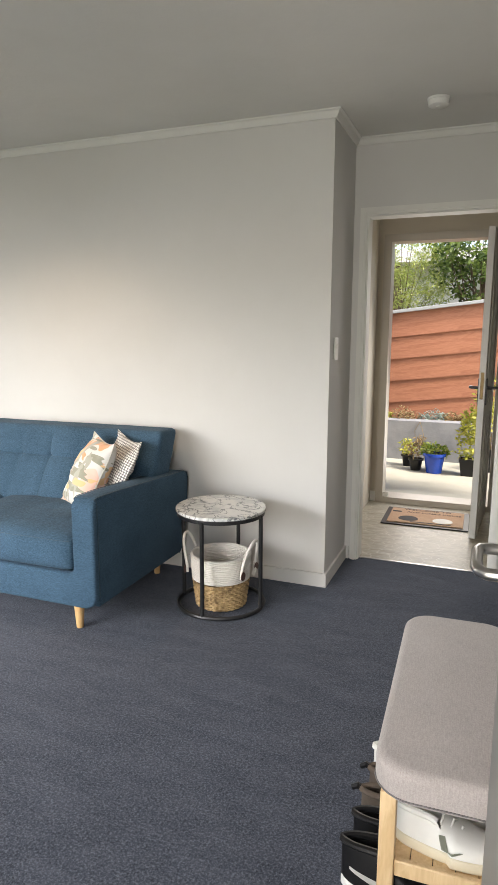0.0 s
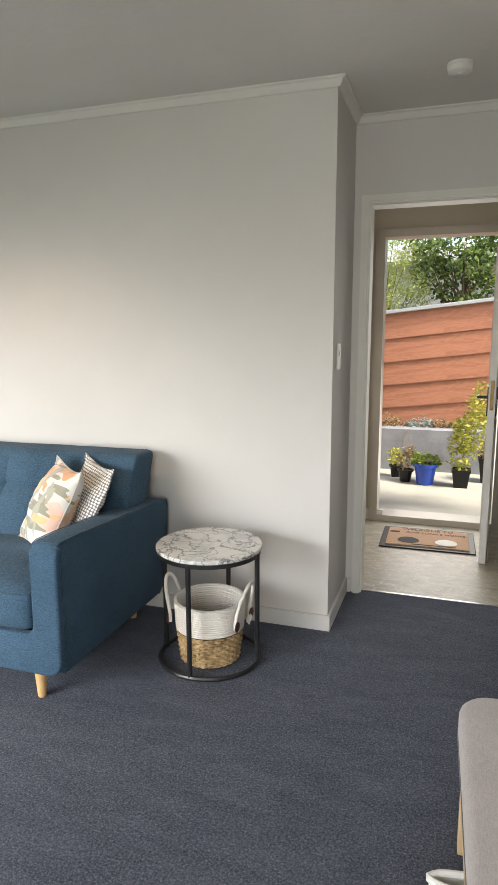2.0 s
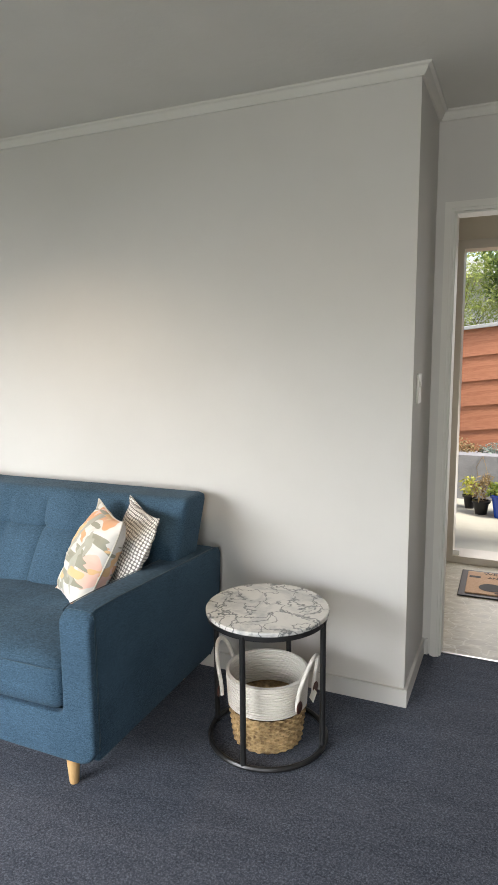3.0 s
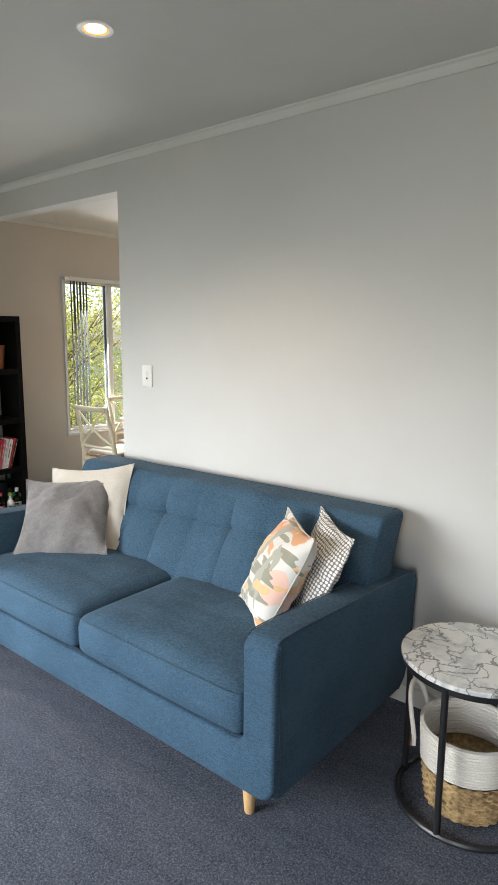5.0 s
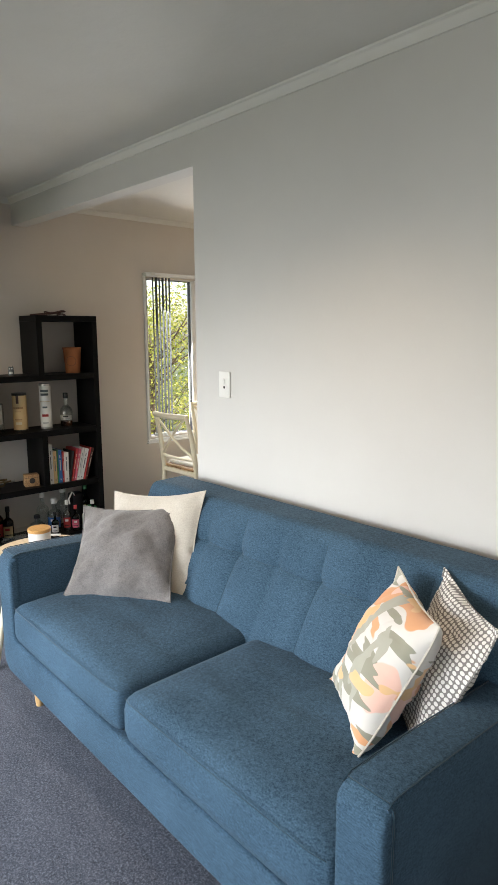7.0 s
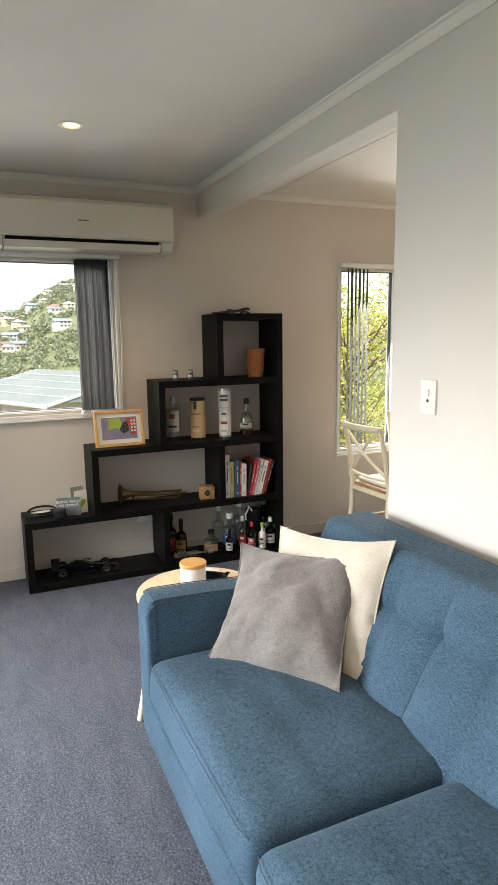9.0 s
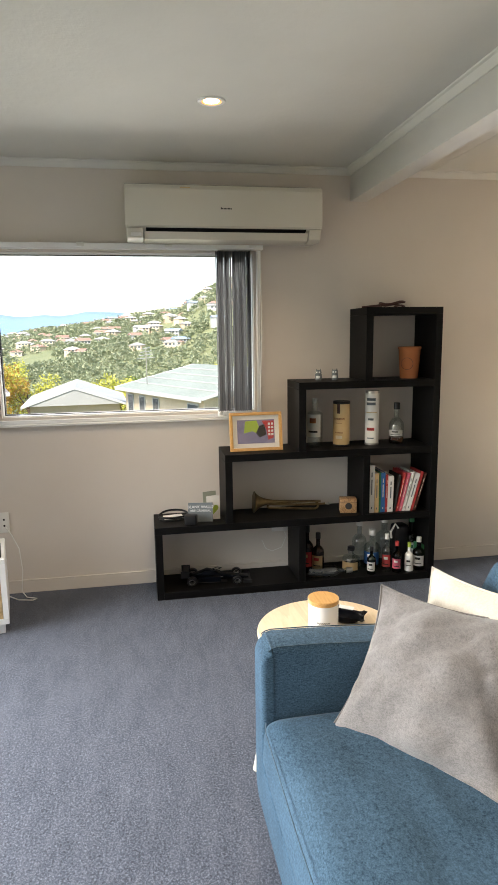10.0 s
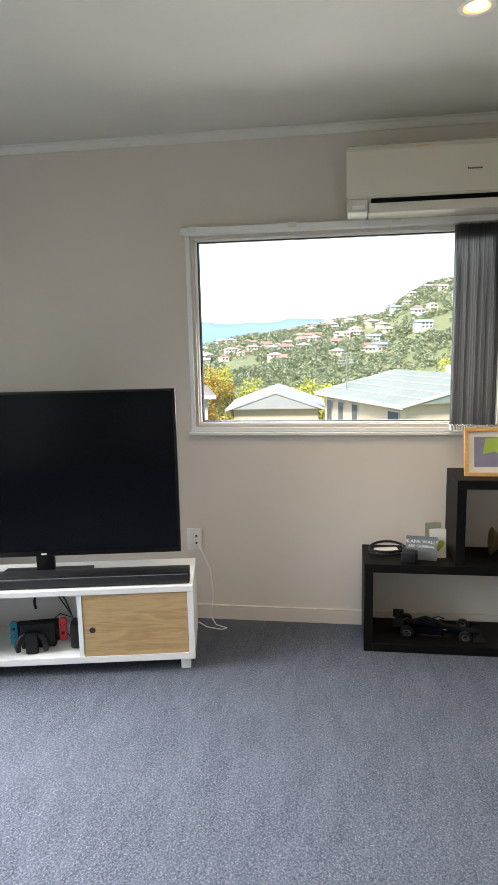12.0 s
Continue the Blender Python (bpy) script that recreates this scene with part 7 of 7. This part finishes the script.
for phi, r, m, sd in ((-6.5, 33, LEAFG, 31), (-4.2, 34, LEAFO, 32), (-10.0, 36, LEAFG, 33)):
    x, y = spot(phi, r)
    b = thing("shrub", "low garden shrub before the garage", "shrub", pose(x, y, ground_height(x, y)))
    crown(b, "foliage", leaves([(0, 0, 0.4, 0.9), (0.9, 0.6, 0.3, 0.7), (-0.8, -0.7, 0.3, 0.8)], 1500, 0.08, 1.8, sd), m)
# trees outside the dining window
tree("leaning yellow-green tree outside the dining window", (-9.6, 7.2, -1.2), 3.5, 1.9, LEAFY, 11000, 0.034, 41, trunk=0.05, low=0.2, levels=60)
tree("yellow-green tree with thin bare limbs", (-12.2, 8.2, -1.8), 3.9, 2.3, LEAFG, 10000, 0.042, 42, trunk=0.055, low=0.2, levels=54)
fr = thing("garden_fence", "low reddish-brown garden fence below the trees", "fence", pose(-13.5, 9.0, -2.4, 0, 0, 35))
for i in range(5):
    part("rail", box(-6, 6, -0.02, 0.02, 0.3 + 0.28 * i, 0.54 + 0.28 * i), CEDAR, fr)

# ---- patio behind the front door ----
structure("pavement_step", blocks((-1.6, 1.6, 5.262, 5.93, -0.25, 0.0)), CONC, "pale concrete door step")
structure("pavement", blocks((-4.0, 4.0, 5.93, 7.10, -0.25, -0.03)), CONC, "pale concrete patio")
rw = structure("wall_retaining", blocks((-4.0, 4.0, 7.10, 7.30, -0.25, 0.40), (-4.0, 4.0, 7.30, 7.86, -0.25, 0.33)), BLOCK, "rough grey rendered retaining wall")
bn = thing("boundary_fence", "sloping stained cedar weatherboard fence with a white capping", "fence", pose(-0.31, 7.95, 0.28, 0, -6.3, 0))
for i in range(5):
    bm = extrude([(0.0, 0.0), (-0.035, 0.002), (-0.012, 0.29), (0.0, 0.29)], -4.2, 4.2, axis="x")
    part("board", bm, CEDAR, bn, at=pose(0, 0, 0.262 * i + 0.03))
part("capping", box(-4.2, 4.2, -0.07, 0.07, 1.362, 1.40, 0.004, 1), CLADW, bn)
part("post", blocks((-3.0, -2.9, 0.005, 0.1, -0.4, 1.36), (3.0, 3.1, 0.005, 0.1, -0.4, 1.36), (-0.05, 0.05, 0.005, 0.1, -0.4, 1.36)), CEDAR, bn)
nb = thing("neighbour_house", "white rendered neighbouring house with dark timber posts", "house", pose(0, 11.5, -0.25))
part("wall", box(-7, 7, 0, 4, 0, 2.75), RENDERW, nb)
part("eave", box(-7.3, 7.3, -0.6, 4.3, 2.75, 2.95), RENDERW, nb)
for x in (-1.35, 0.05, 1.45):
    part("post", box(x - 0.045, x + 0.045, -0.45, -0.36, 0, 2.75), LEATHER, nb)
tree("broad-leaved tree hanging over the fence", (0.02, 9.6, 0.0), 3.0, 0.62, LEAFD, 3600, 0.045, 51, trunk=0.05, low=0.62, levels=22, long=1.7)
tree("bright young tree over the fence", (0.78, 9.4, 0.0), 2.95, 0.55, LEAFG, 2600, 0.042, 53, trunk=0.04, low=0.66, levels=18)
tree("pale feathery tree over the fence", (-1.02, 9.3, 0.0), 2.75, 0.6, LEAFP, 5200, 0.014, 52, trunk=0.03, long=6.0, droop=0.5, low=0.66, levels=20)


def potplant(name, label, at, prof, mat, clumps, n, size, leafmat, long=2.0, seed=3, square=False):
    p = thing(name, label, "potted plant", pose(*at))
    bm = lathe(prof, 4 if square else 36)
    part("pot", bm, mat, p, at=pose(0, 0, 0, 0, 0, 45) if square else None)
    h = prof[-1][1]
    part("soil", lathe([(0, h + 0.004), (prof[-1][0] * 0.98, h + 0.002), (0, h - 0.01)], 4 if square else 24), SOIL, p, at=pose(0, 0, 0, 0, 0, 45) if square else None)
    crown(p, "foliage", leaves(clumps, n, size, long, seed), leafmat)
    return p


def potprof(r, h, lip=0.01):
    return [(0, 0.0), (r * 0.72, 0.0), (r * 0.96, h * 0.86), (r + lip, h * 0.86), (r + lip, h), (r * 0.9, h), (r * 0.88, h * 0.9)]


potplant("pot_plant", "cobalt blue glazed pot with low yellow-green leaves", (-0.235, 6.52, -0.03), potprof(0.104, 0.20), POTBLUE, [(0, 0, 0.22, 0.085), (-0.07, 0, 0.235, 0.07), (0.085, 0, 0.22, 0.05)], 420, 0.022, LEAFG, 2.2, 61)
potplant("pot_plant", "small black pot with a dry yellowing plant", (-0.42, 6.58, -0.03), potprof(0.068, 0.12), BLACKP, [(0, 0, 0.22, 0.09), (0.03, 0, 0.3, 0.06)], 180, 0.016, LEAFR, 3.5, 62)
potplant("pot_plant", "small black pot with a yellow-green plant", (-0.53, 6.76, -0.03), potprof(0.055, 0.12), BLACKP, [(0, 0, 0.2, 0.09)], 160, 0.018, LEAFY, 3.0, 63)
potplant("pot_plant", "square black pot with a tall yellow-green bush", (0.085, 6.50, -0.03), potprof(0.115, 0.17, 0.004), BLACKP, [(0, 0, 0.28, 0.14), (0.03, 0.02, 0.42, 0.14), (0.10, 0, 0.58, 0.16), (0.14, 0.02, 0.76, 0.13), (0.16, 0, 0.90, 0.08), (0.0, 0, 0.52, 0.10)], 750, 0.026, LEAFY, 2.4, 64, True)
potplant("pot_plant", "square black pot with dry stems", (0.34, 6.78, -0.03), potprof(0.14, 0.24, 0.004), BLACKP, [(0, 0, 0.32, 0.13)], 260, 0.016, LEAFR, 3.5, 65, True)
for x, m, r, sd in ((-0.92, LEAFY, 0.11, 71), (-0.66, LEAFR, 0.12, 72), (-0.33, LEAFB, 0.11, 73), (-0.14, LEAFR, 0.10, 74), (0.14, LEAFG, 0.13, 75), (0.45, LEAFY, 0.13, 76), (-1.3, LEAFG, 0.13, 77)):
    c = thing("border_plant", "small clump of planting on top of the retaining wall", "plant", pose(x, 7.36, 0.36))
    crown(c, "foliage", leaves([(0, 0, r * 0.5, r), (r * 0.8, 0, r * 0.35, r * 0.7), (-r * 0.8, 0, r * 0.35, r * 0.7)], 420, 0.016, 3.0, sd), m)
for x in (-0.88, -0.45, 0.0):
    c = thing("trailing_stems", "dry stems trailing down the grey wall", "plant", pose(x, 7.10, 0.40))
    part("stems", tube([(0, -0.008, 0), (0.03, -0.03, -0.08), (0.06, -0.02, -0.2)], 0.003, 4, tube([(0, -0.008, 0), (-0.05, -0.03, -0.1), (-0.03, -0.02, -0.24)], 0.003, 4)), LEAFR, c)
